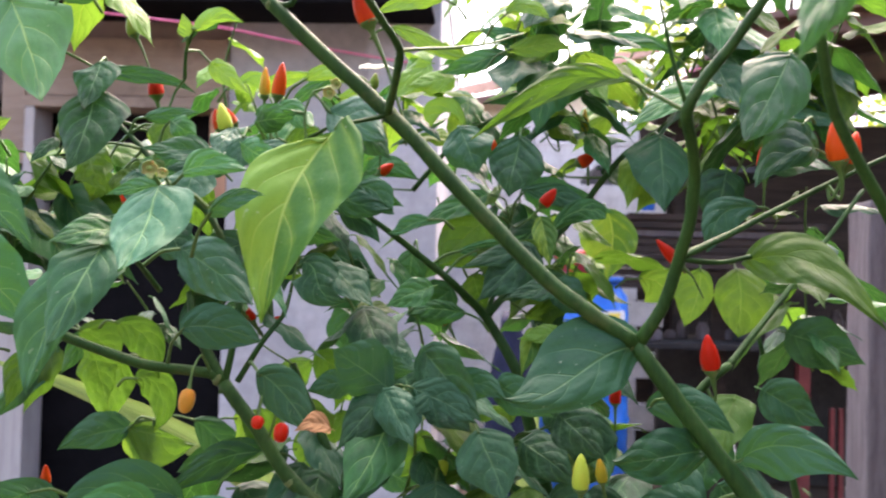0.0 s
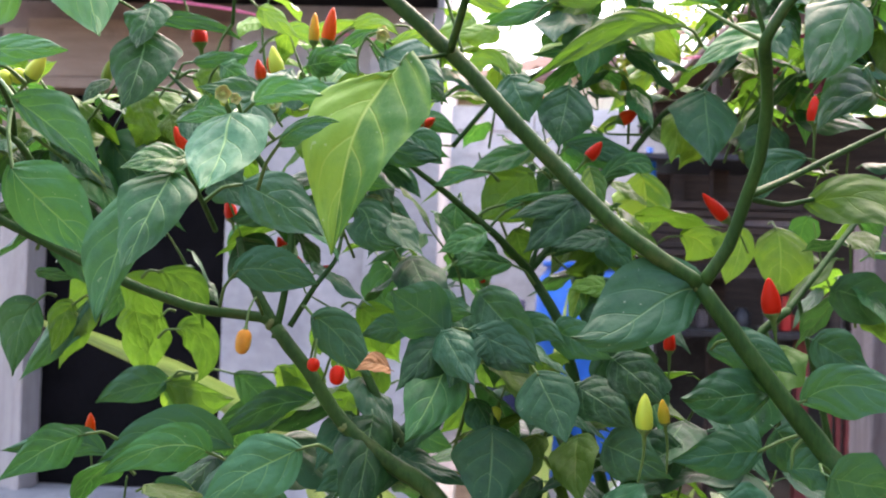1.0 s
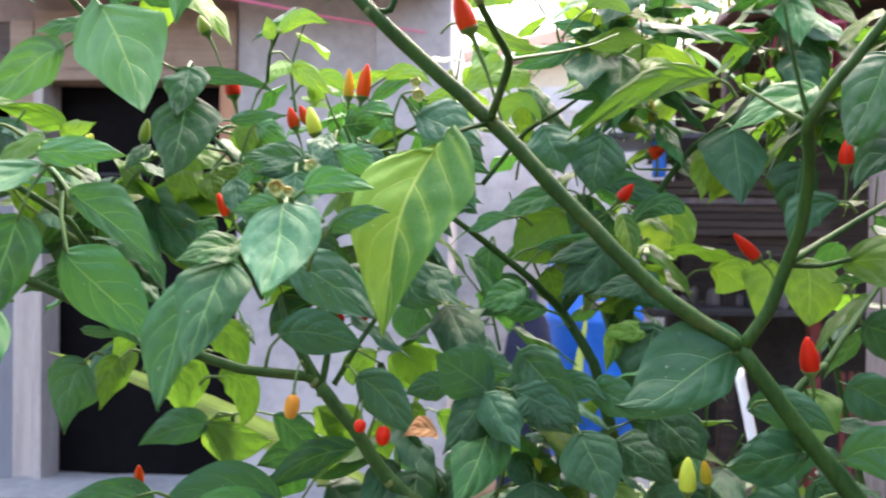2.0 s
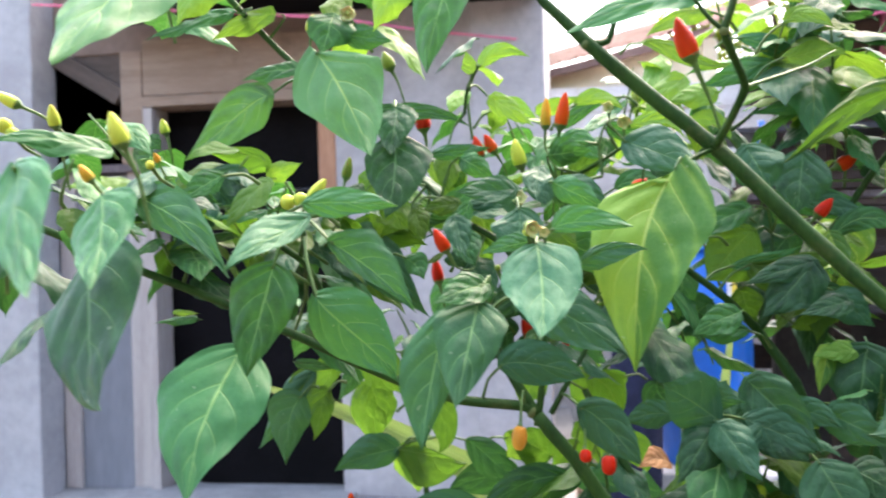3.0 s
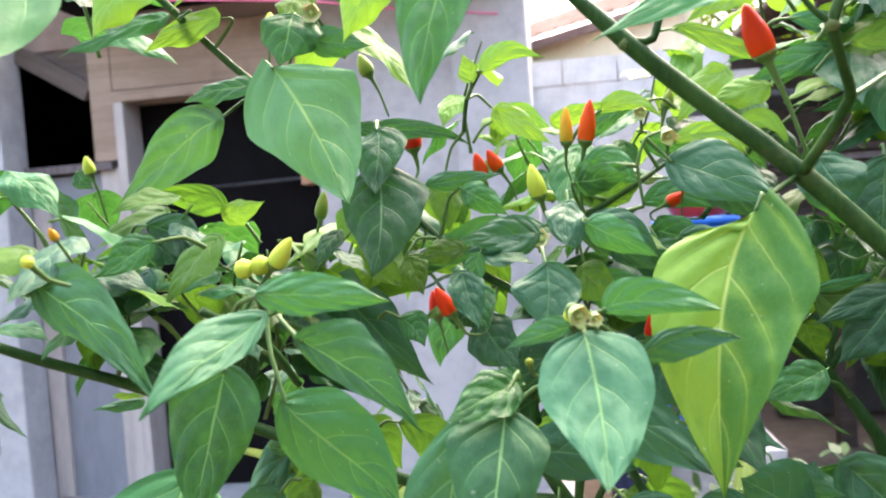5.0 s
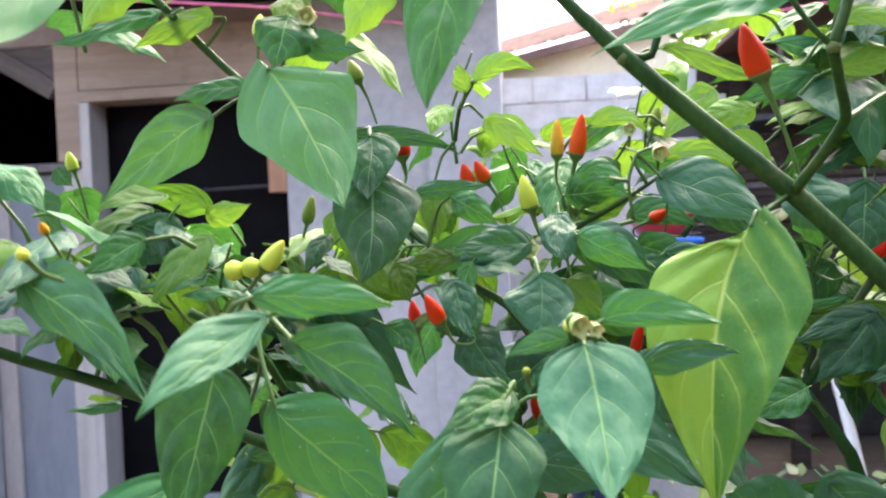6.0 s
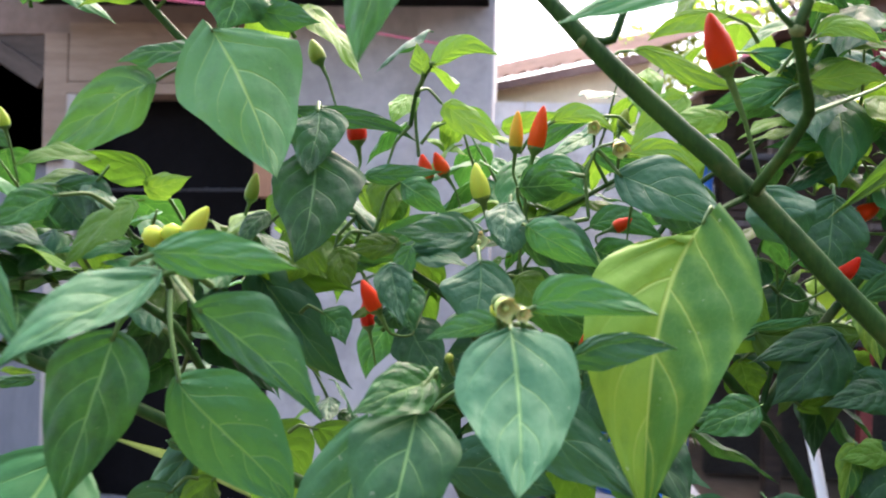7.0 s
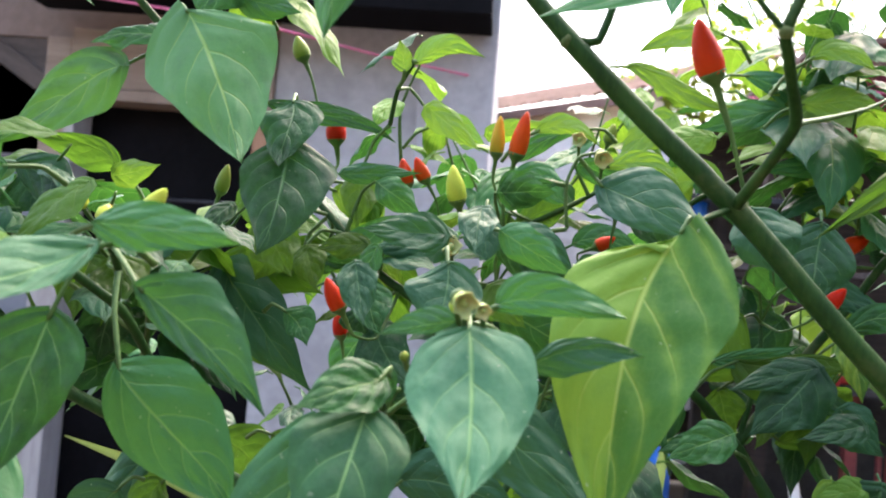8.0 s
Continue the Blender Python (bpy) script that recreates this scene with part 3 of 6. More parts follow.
# ---- strap-leaved plant between the bush and the house ----
straps = thing("strap_leaf_plant", "pale green strap-leaved plant with long folded blades", "plant", at=(0, 0, 0))


def strap(points, width, fold=0.5, blunt=3.5):
    bm = bmesh.new()
    lay = bm.loops.layers.uv.new("UVMap")
    pts = [Vector(q) for q in points]
    n = 18
    rows3 = []
    for j in range(n + 1):
        s = j / n
        a, b, c = pts[0].lerp(pts[1], s), pts[1].lerp(pts[2], s), None
        c = a.lerp(b, s)
        way = (b - a).normalized()
        across = way.cross(Vector((0, -1, 0.3))).normalized()
        up = across.cross(way).normalized()
        w = width * (0.55 + 0.45 * min(1, s * 3)) * (1 - s ** blunt) + 0.001
        rows3.append([(bm.verts.new(c + across * u * w * 0.5 + up * abs(u) * w * 0.5 * fold), (0.5 + u / 2, s)) for u in (-1, -0.5, 0, 0.5, 1)])
    for a, b in zip(rows3, rows3[1:]):
        for i in range(4):
            quad = (a[i], a[i + 1], b[i + 1], b[i])
            f = bm.faces.new([q[0] for q in quad])
            for loop, q in zip(f.loops, quad):
                loop[lay].uv = q[1]
    bmesh.ops.solidify(bm, geom=bm.faces[:], thickness=0.0012)
    return part("blade", bm, PALE_BLADE, straps, smooth=True)


strap(((0.30, 0.56, -0.03), (0.38, 0.50, 1.09), (-0.352, 0.50, 1.25)), 0.036, 0.45, 6)
strap(((0.14, 1.10, -0.03), (0.14, 1.06, 0.80), (0.21, 1.00, 1.27)), 0.042)
strap(((0.10, 1.14, -0.03), (-0.05, 1.10, 0.70), (-0.22, 1.05, 1.05)), 0.06)
strap(((0.16, 1.14, -0.03), (0.30, 1.10, 0.70), (0.42, 1.05, 0.98)), 0.06)


def shrub(at, height, spread, seed, label):
    """A low bush: several stems and many small leaves."""
    rnd = random.Random(seed)
    t = thing("shrub", label, "shrub", at=at)
    tips = []
    for i in range(9):
        a = i * 2.4
        tip = Vector((math.cos(a) * spread * rnd.uniform(0.3, 1), math.sin(a) * spread * rnd.uniform(0.3, 1), height * rnd.uniform(0.55, 1)))
        part("stem", tube([(0, 0, -0.03), tuple(tip * 0.5 + Vector((0, 0, 0.05))), tuple(tip)], [0.006, 0.004, 0.002], 6), TWIG, t, smooth=True)
        tips.append(tip)
    verts, faces = [], []
    for i in range(1500):
        c = rnd.choice(tips) * rnd.uniform(0.35, 1.05) + Vector((rnd.gauss(0, 1), rnd.gauss(0, 1), rnd.gauss(0, 0.8))) * spread * 0.24
        d = Vector((rnd.uniform(-1, 1), rnd.uniform(-1, 1), rnd.uniform(-0.9, 0.3))).normalized() * rnd.uniform(0.035, 0.075)
        s = d.cross(Vector((rnd.uniform(-1, 1), rnd.uniform(-1, 1), 1.5))).normalized() * d.length * 0.30
        k = len(verts)
        verts += [c, c + d * 0.3 + s * 0.9, c + d * 0.6 + s * 0.8, c + d, c + d * 0.6 - s * 0.8, c + d * 0.3 - s * 0.9]
        faces.append(tuple(range(k, k + 6)))
    me = bpy.data.meshes.new("crown")
    me.from_pydata(verts, [], faces)
    me.materials.append(SHRUB_LEAF)
    ob = new("crown", me)
    ob.parent = t
    return t


# ---- trees over the neighbour's wall ----
def tree(at, height, spread, seed, label):
    rnd = random.Random(seed)
    t = thing("tree", label, "tree", at=at)
    part("trunk", tube([(0, 0, -0.1), (0.05, 0.03, height * 0.3), (-0.05, 0, height * 0.62), (0.02, 0, height * 0.85)], [0.11, 0.09, 0.06, 0.02], 10), WOOD_DARK, t, smooth=True)
    tips = []
    for i in range(11):
        a, h = i * 2.4, height * rnd.uniform(0.35, 0.75)
        tip = Vector((math.cos(a) * spread * rnd.uniform(0.5, 1), math.sin(a) * spread * rnd.uniform(0.5, 1), h + height * rnd.uniform(0.05, 0.3)))
        part("limb", tube([(0, 0, h), tuple(tip * 0.5 + Vector((0, 0, h * 0.55))), tuple(tip)], [0.035, 0.022, 0.008], 7), WOOD_DARK, t, smooth=True)
        tips.append(tip)
    verts, faces = [], []
    for i in range(2600):
        c = rnd.choice(tips) + Vector((rnd.gauss(0, 0.24), rnd.gauss(0, 0.24), rnd.gauss(0, 0.2))) * spread * 0.8
        d = Vector((rnd.uniform(-1, 1), rnd.uniform(-1, 1), rnd.uniform(-0.9, 0.3))).normalized() * rnd.uniform(0.06, 0.12)
        s = d.cross(Vector((rnd.uniform(-1, 1), rnd.uniform(-1, 1), 0.5))).normalized() * d.length * 0.3
        k = len(verts)
        verts += [c, c + d * 0.45 + s, c + d, c + d * 0.45 - s]
        faces.append((k, k + 1, k + 2, k + 3))
    me = bpy.data.meshes.new("crown")
    me.from_pydata(verts, [], faces)
    me.materials.append(TREE_LEAF)
    ob = new("crown", me)
    ob.parent = t
    return t


def far_leaf(name, a, b, glow_a, glow_b, share):
    m, n, l, p = mat(name)
    rnd = n.new("ShaderNodeNewGeometry").outputs["Random Per Island"]
    l.new(blend(n, l, rnd, a, b), p.inputs["Base Color"])
    p.inputs["Roughness"].default_value = 0.5
    tr = n.new("ShaderNodeBsdfTranslucent")
    l.new(blend(n, l, rnd, glow_a, glow_b), tr.inputs["Color"])
    mix = n.new("ShaderNodeMixShader")
    mix.inputs[0].default_value = share
    l.new(p.outputs[0], mix.inputs[1])
    l.new(tr.outputs[0], mix.inputs[2])
    l.new(mix.outputs[0], n["Material Output"].inputs["Surface"])
    return m


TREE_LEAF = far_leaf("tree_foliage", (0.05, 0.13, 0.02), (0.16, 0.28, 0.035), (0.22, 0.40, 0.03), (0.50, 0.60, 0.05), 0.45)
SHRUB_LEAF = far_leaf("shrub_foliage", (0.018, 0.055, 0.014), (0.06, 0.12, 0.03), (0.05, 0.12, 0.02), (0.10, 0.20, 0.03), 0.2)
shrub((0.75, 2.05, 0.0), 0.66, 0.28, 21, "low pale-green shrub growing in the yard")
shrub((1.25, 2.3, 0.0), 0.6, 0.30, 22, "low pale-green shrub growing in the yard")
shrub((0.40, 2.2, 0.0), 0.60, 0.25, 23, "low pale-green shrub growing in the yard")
tree((2.3, 8.6, 0.0), 4.2, 1.0, 3, "sunlit yellow-green tree behind the block wall")
tree((4.2, 9.6, 0.0), 5.2, 1.5, 5, "leafy green tree behind the shed")
tree((3.1, 7.9, 0.0), 4.9, 1.5, 12, "dense green tree over the shed roof")
tree((-6.5, 9.0, 0.0), 5.0, 1.6, 7, "leafy green tree beside the house")

# ---- the chili plant ----
PLANTS = {
    "right": thing("chili_plant", "bushy chili plant with thick green stem and red chilies", "plant", "chili plants"),
    "left": thing("chili_plant", "leafy chili plant with green and orange chilies", "plant", "chili plants"),
    "back_right": thing("chili_plant", "leafy chili plant growing behind the others", "plant", "chili plants"),
    "back_left": thing("chili_plant", "leafy chili plant growing behind the others", "plant", "chili plants"),
}


def owner(at):
    """The plant that grows at that place."""
    x, y, z = at
    if y < 0.38:
        return PLANTS["right" if x > -0.045 else "left"]
    return PLANTS["back_right" if x > 0.17 else "back_left"]


def leaf_mesh(kind, seed, form):
    """A pointed, heart-based blade one unit long on a short stalk: wavy, puckered between its veins, its tip hanging."""
    rnd = random.Random(seed)
    nu, nv = 16, 28
    bow, fold, curl = rnd.uniform(0.02, 0.10), rnd.uniform(0.04, 0.26), rnd.uniform(0.05, 0.22)
    pucker, wave, twist = rnd.uniform(0.010, 0.020), rnd.uniform(0.03, 0.08), rnd.uniform(-0.3, 0.3)
    shape, phase = rnd.uniform(0.54, 0.66), rnd.uniform(0, 6)
    shape, bend = {3: (0.46, 0.0), 4: (0.76, 0.0), 5: (0.60, 0.30)}.get(form, (shape, 0.055 * form))
    if form == 5:
        fold, curl, pucker, twist, bow = 0.30, 0.10, 0.040, 0.0, 0.08
    shift = Vector((seed * 3.7, seed * 1.3, 0))
    bm = bmesh.new()
    lay = bm.loops.layers.uv.new("UVMap")
    grid = []
    for j in range(nv + 1):
        v = j / nv
        w = 0.5 * (math.sin(math.pi * min(1, v ** shape)) ** (0.82 + 0.5 * v if form == 5 else 0.66 + 0.75 * v)) * (1.05 - 0.10 * v) + 0.004
        row = []
        for i in range(nu + 1):
            u = 2 * i / nu - 1
            side = 1.4 if u > 0 else 0.0
            edge = 1 + (0.042 * math.sin(v * 17 + phase + side) + 0.05 * noise.noise(Vector((v * 4, side, 0)) + shift)) * abs(u)
            x = u * w * edge * (1 + 0.10 * twist * (1 if u > 0 else -1)) + bend * 4 * v * (1 - v) * (1.2 - 0.8 * v if form == 5 else 0.6 + 0.4 * v)
            z = bow * 4 * v * (1 - v) + fold * abs(u) * w - curl * (u * u) * w * 1.6
            vein = abs((4.2 * (v - 0.24 * abs(u) - 0.18 * abs(u) ** 2.5 + (0.05 if u > 0 else 0) + 1)) % 1 - 0.5)
            z += pucker * (1.6 * math.sin(math.pi * vein) ** 0.7 - 0.8) * (min(1, abs(u) * 3.5) * (1 - abs(u) * 0.45)) * (1 - v ** 2)
            z += wave * math.sin(v * 11 + phase + side) * u * u * w * 1.8 + twist * u * w * v * 0.6
            z += 0.055 * noise.noise(Vector((x * 3.0, v * 3.0, 0)) + shift) + 0.018 * noise.noise(Vector((x * 9, v * 9, 3)) + shift)
            row.append((bm.verts.new((x, v + (-0.01 if form == 5 else -0.09) * abs(u) ** 1.5 * (1 - v) ** 4, z)), (0.5 + u / 2, v)))
        grid.append(row)
    for j in range(nv):
        for i in range(nu):
            quad = (grid[j][i], grid[j][i + 1], grid[j + 1][i + 1], grid[j + 1][i])
            f = bm.faces.new([q[0] for q in quad])
            for loop, q in zip(f.loops, quad):
                loop[lay].uv = q[1]
    stalk = [(0, 0.04, 0.0), (0, -0.07, -0.035), (0.01, -0.15, -0.13)]
    before = len(bm.faces)
    tube(stalk, [0.012, 0.013, 0.016], 6, True, bm)
    bm.faces.ensure_lookup_table()
    for f in bm.faces[before:]:
        for loop in f.loops:
            loop[lay].uv = (0.5, 0.1)
    me = bpy.data.meshes.new("leaf")
    bm.to_mesh(me)
    bm.free()
    me.shade_smooth()
    me.materials.append(LEAF[kind])
    return me


# blades by form: -2 to 2 for the bend of the midrib, 3 broad and heart-shaped, 4 a plain oval, 5 folded along its rib
BLADES = {kind: {c: [leaf_mesh(kind, 40 * k + 7 * c + i + 20, c) for i in range(3)] for c in (-2, -1, 0, 1, 2, 3, 4, 5)} for k, kind in enumerate(LEAF)}
pick = random.Random(4)


def leaf_pose(base, tip, width, spin, facing=(0, -1, 0.12)):
    base, tip = Vector(base), Vector(tip)
    along = tip - base
    size = along.length
    along.normalize()
    up = Vector(facing)
    up = (up - along * up.dot(along)).normalized()
    up = Matrix.Rotation(radians(spin), 3, along) @ up
    across = along.cross(up)
    m = Matrix((across * width, along * size, up * (width + size) * 0.5)).transposed().to_4x4()
    m.translation = base
    return m


def leaf(base, tip, width, spin=0, kind="g", form=None, parent=None, facing=(0, -1, 0.12)):
    """One leaf from where its blade begins to its point."""
    ob = new("leaf", pick.choice(BLADES[kind][pick.choice((-1, 0, 0, 1)) if form is None else form]))
    ob.parent = parent or owner(base)
    ob.matrix_basis = leaf_pose(base, tip, width, spin + pick.uniform(-8, 8), facing)
    start = ob.matrix_basis @ Vector((0.01, -0.13, -0.10))
    node = nearest(start, 0.042) if parent is None else None
    if node is not None:
        out = (start - Vector(base)) * 1.2
        stem = part("petiole", tube([start, start.lerp(node, 0.4) + out * 0.6 + Vector((0, 0, 0.004)), node], [0.0008, 0.0009, 0.0013], 6), TWIG, ob.parent, smooth=True)
    return ob


def blade(rib, right, left, kind, vm=0.3, q=1.05, heart=0.06, pucker=0.02, swell=(0.62, 0.62), fold=(0.08, 0.08), facing=(0, -1, 0.12)):
    """A large leaf along its rib: half-widths on both hands, widest at vm, its halves folded up or down from the rib."""
    pts = [Vector(p) for p in rib]
    size = sum((b - a).length for a, b in zip(pts, pts[1:]))
    seed = pick.uniform(0, 90)
    shift, phase = Vector((seed, seed * 0.7, 0)), pick.uniform(0, 6)
    nu, nv = 16, 30
    peak, lobe = (vm if isinstance(vm, tuple) else (vm, vm)), (heart if isinstance(heart, tuple) else (heart, heart))
    bm = bmesh.new()
    lay = bm.loops.layers.uv.new("UVMap")

    def spline(v):
        a, b, c, d = pts
        b2 = (b * 18 - c * 9 - a * 5 + d * 2) / 6
        c2 = (c * 18 - b * 9 - d * 5 + a * 2) / 6
        return a * (1 - v) ** 3 + b2 * 3 * v * (1 - v) ** 2 + c2 * 3 * v * v * (1 - v) + d * v ** 3

    grid = []
    for j in range(nv + 1):
        v = j / nv
        c = spline(v)
        way = (spline(min(1, v + 0.03)) - spline(max(0, v - 0.03))).normalized()
        up = Vector(facing)
        up = (up - way * up.dot(way)).normalized()
        across = way.cross(up)
        wide = []
        for top, full in zip(peak, swell):
            s = (v - top) / (1 - top)
            soft, straight = math.cos(math.pi / 2 * min(1, max(0, s))) ** (0.8 + 0.4 * max(0, s)), 1 - max(0, s) ** 1.15
            wide.append((v / top if full > 1 else math.sin(math.pi / 2 * v / top) ** full) if v < top else soft + (straight - soft) * min(1, max(0, (q - 0.7) / 0.6)))
        row = []
        for i in range(nu + 1):
            u = 2 * i / nu - 1
            hand = 0 if u > 0 else 1
            half = (right, left)[hand] * (wide[hand] + 0.008)
            e = abs(u)
            edge = 1 + (0.022 * math.sin(v * 19 + phase + (1.4 if u > 0 else 0)) + 0.06 * noise.noise(Vector((v * 4, 5 if u > 0 else 0, 0)) + shift)) * e
            slope = fold[hand] * min(1, 0.2 + v * 2.5)
            z = (slope * e - 0.16 * e * e) * half + 0.10 * math.sin(v * 9 + phase + (1.7 if u > 0 else 0)) * e * e * half
            vein = abs((4.2 * (v - 0.24 * e - 0.18 * e ** 2.5 + (0.05 if u > 0 else 0) + 1)) % 1 - 0.5)
            z += 0.55 * min(0.03, pucker) * size * (1.6 * math.sin(math.pi * vein) ** 0.7 - 0.8) * (min(1, e * 3.5) * (1 - e * 0.45)) * (1 - v ** 2)
            z += size * (0.035 * noise.noise(Vector((u * 1.1, v * 2.2, 0)) + shift) + 0.012 * noise.noise(Vector((u * 4, v * 8, 3)) + shift))
            p = c + across * u * half * edge - way * lobe[hand] * size * e ** 1.5 * (1 - v) ** 5 + up * z
            row.append((bm.verts.new((p - pts[0]) / size), (0.5 + u / 2, v)))
        grid.append(row)
    for a, b in zip(grid, grid[1:]):
        for i in range(nu):
            quad = (a[i], a[i + 1], b[i + 1], b[i])
            f = bm.faces.new([k[0] for k in quad])
            for loop, k in zip(f.loops, quad):
                loop[lay].uv = k[1]
    ob = part("leaf", bm, LEAF[kind], owner(rib[0]), smooth=True)
    ob.matrix_basis = Matrix.Translation(pts[0]) @ Matrix.Scale(size, 4)
    back = (pts[0] - pts[1]).normalized()
    node = nearest(pts[0] + back * 0.01, 0.036)
    foot = node if node is not None else pts[0] + back * 0.02 + Vector((0, 0.008, -0.012))
    bend = pts[0].lerp(foot, 0.45) + back * 0.003 + Vector((0, 0, 0.002))
    part("petiole", tube([pts[0].lerp(pts[1], 0.02) + Vector((0, 0.0006, 0)), pts[0], bend, foot], [0.0007, 0.0009, 0.0010, 0.0013], 6), TWIG, ob.parent, smooth=True)
    return ob


NODES = []


def nearest(at, reach):
    """The closest place on a branch within reach, or None."""
    found = min(((q - at).length, k) for k, q in enumerate(NODES))
    return NODES[found[1]] if found[0] < reach else None


def limb(name, points, radii):
    """A green branch, a little swollen at its joints."""
    for a, b in zip(points, points[1:]):
        a, b = Vector(a), Vector(b)
        n = max(1, int((b - a).length / 0.012))
        NODES.extend(a.lerp(b, k / n) for k in range(n + 1))
    bm = tube(points, [r * 0.001 for r in radii], 10)
    for q in bm.verts:
        q.co += Vector((noise.noise(q.co * 55), noise.noise(q.co * 55 + Vector((7, 0, 0))), noise.noise(q.co * 55 + Vector((0, 7, 0))))) * radii[0] * 0.00012
    return part(name, bm, BARK if radii[0] > 1.25 else TWIG, owner(points[0]), smooth=True)


def joint(at, r):
    """A swollen, paler knuckle where branches part."""
    bm = bmesh.new()
    bmesh.ops.create_icosphere(bm, subdivisions=3, radius=r * 0.00086, matrix=Matrix.Translation(at))
    for q in bm.verts:
        q.co += (q.co - Vector(at)) * 0.35 * noise.noise(q.co * 160)
    return part("joint", bm, KNUCKLE, owner(at), smooth=True)


def chili_meshes(prof, hook):
    body = {}
    for kind in FRUIT:
        bm = lathe(prof, 14, uv=True)
        for q in bm.verts:
            q.co.x += hook * q.co.z * q.co.z + 0.02 * noise.noise(q.co * 3)
            q.co.y += 0.03 * noise.noise(q.co * 3 + Vector((4, 0, 0)))
        me = bpy.data.meshes.new("chili")
        bm.to_mesh(me)
        bm.free()
        me.shade_smooth()
        me.materials.append(FRUIT[kind])
        body[kind] = me
    return body


OVAL = [(0.02, 0.0), (0.22, 0.02), (0.38, 0.10), (0.47, 0.24), (0.50, 0.42), (0.49, 0.60), (0.43, 0.78), (0.32, 0.90), (0.18, 0.975), (0.03, 1.0)]
TAPER = [(0.02, 0.0), (0.30, 0.02), (0.44, 0.08), (0.50, 0.22), (0.49, 0.38), (0.43, 0.56), (0.33, 0.73), (0.225, 0.86), (0.125, 0.95), (0.02, 1.0)]
CHILI, CHILI_OVAL = chili_meshes(TAPER, 0.10), chili_meshes(OVAL, 0.03)


def chili(base, tip, width, colour, stalk=0.028):
    """A small chili with its green calyx and stalk."""
    base, tip = Vector(base), Vector(tip)
    way = tip - base
    size = way.length
    turn = way.to_track_quat("Z", "X").to_matrix().to_4x4()
    oval = way.z < 0 and size < width * 1.9
    ob = new("chili", (CHILI_OVAL if oval else CHILI)[colour])
    ob.parent = owner(base)
    ob.matrix_basis = Matrix.Translation(base) @ turn @ Matrix.Diagonal((width * 0.93, width * 0.93, size, 1))
    ob["label"] = {"r": "ripe red chili", "o": "orange-red chili", "a": "chili turning yellow", "m": "wrinkled amber chili", "g": "unripe pale green chili", "l": "unripe olive chili"}[colour]
    d = way.normalized()
    down = (d * -1 + Vector((pick.uniform(-0.25, 0.25), pick.uniform(0.0, 0.4), -0.4 if d.z > 0 else 0.9))).normalized()
    r = width
    node = nearest(base, 0.048) if stalk < 0.03 else None
    pts = [base + d * size * 0.12, base + d * size * 0.02, base - d * r * 0.22, base - d * stalk * 0.45, base - d * stalk * 0.55 + down * stalk * 0.55]
    rim = [max(0.0007, r * 0.075), max(0.0006, r * 0.065)]
    if node is not None:
        pts = pts[:4] + [(base - d * stalk * 0.9).lerp(node, 0.3), node]
        rim = [rim[0], rim[0] * 0.9, rim[0] * 1.3]
    cup = (0.16, 0.20, 0.10) if oval else (0.46, 0.36, 0.14)
    cal = part("calyx", tube(pts, [r * cup[0], r * cup[1], r * cup[2]] + rim, 10), TWIG, None, smooth=True)
    cal.parent = ob
    cal.matrix_parent_inverse = ob.matrix_basis.inverted()
    return ob


def bud(at, r, colour):
    """A round bud, or a small faded flower of five petals."""
    at = Vector(at)
    if colour != "w":
        ob = part("bud", lathe([(0.1 * r, -r), (0.7 * r, -0.75 * r), (r, 0), (0.75 * r, 0.7 * r), (0.1 * r, r)], 12, Matrix.Translation(at), True), FRUIT[colour], owner(at), smooth=True)
    else:
        m = Matrix.Translation(at) @ Matrix.Rotation(math.sin(at.x * 90) * 0.4, 4, "Z") @ Matrix.Rotation(1.6 + math.sin(at.z * 70) * 0.5, 4, "X")
        bm = lathe([(0.30 * r, -1.1 * r), (0.55 * r, -0.7 * r), (0.75 * r, -0.1 * r), (0.92 * r, 0.5 * r), (1.05 * r, 1.0 * r), (0.98 * r, 1.02 * r), (0.7 * r, 0.5 * r), (0.3 * r, 0.1 * r)], 15, m, True)
        bm.verts.ensure_lookup_table()
        for k, v in enumerate(bm.verts):
            if 60 <= k < 90:
                v.co += (v.co - at) * ((0.06 if k % 3 == 0 else -0.14) + 0.25 * noise.noise(v.co * 400))
        ob = part("flower", bm, FRUIT["w"], owner(at), smooth=True)
        bm = bmesh.new()
        bmesh.ops.create_icosphere(bm, subdivisions=2, radius=0.36 * r, matrix=m @ Matrix.Translation((0, 0, 0.55 * r)))
        part("pistil", bm, FRUIT["w"], ob, smooth=True)
        part("sepal", lathe([(0.2 * r, -1.35 * r), (0.62 * r, -1.0 * r), (0.80 * r, -0.45 * r), (0.84 * r, -0.1 * r), (0.6 * r, -0.2 * r)], 12, m), TWIG, ob, smooth=True)
    stalk = tube([at, at + Vector((0.001, 0.008, -0.006)), at + Vector((0.002, 0.018, -0.009))], [0.0012, 0.0009, 0.0008], 6)
    part("stalk", stalk, TWIG, owner(at), smooth=True)
    return ob


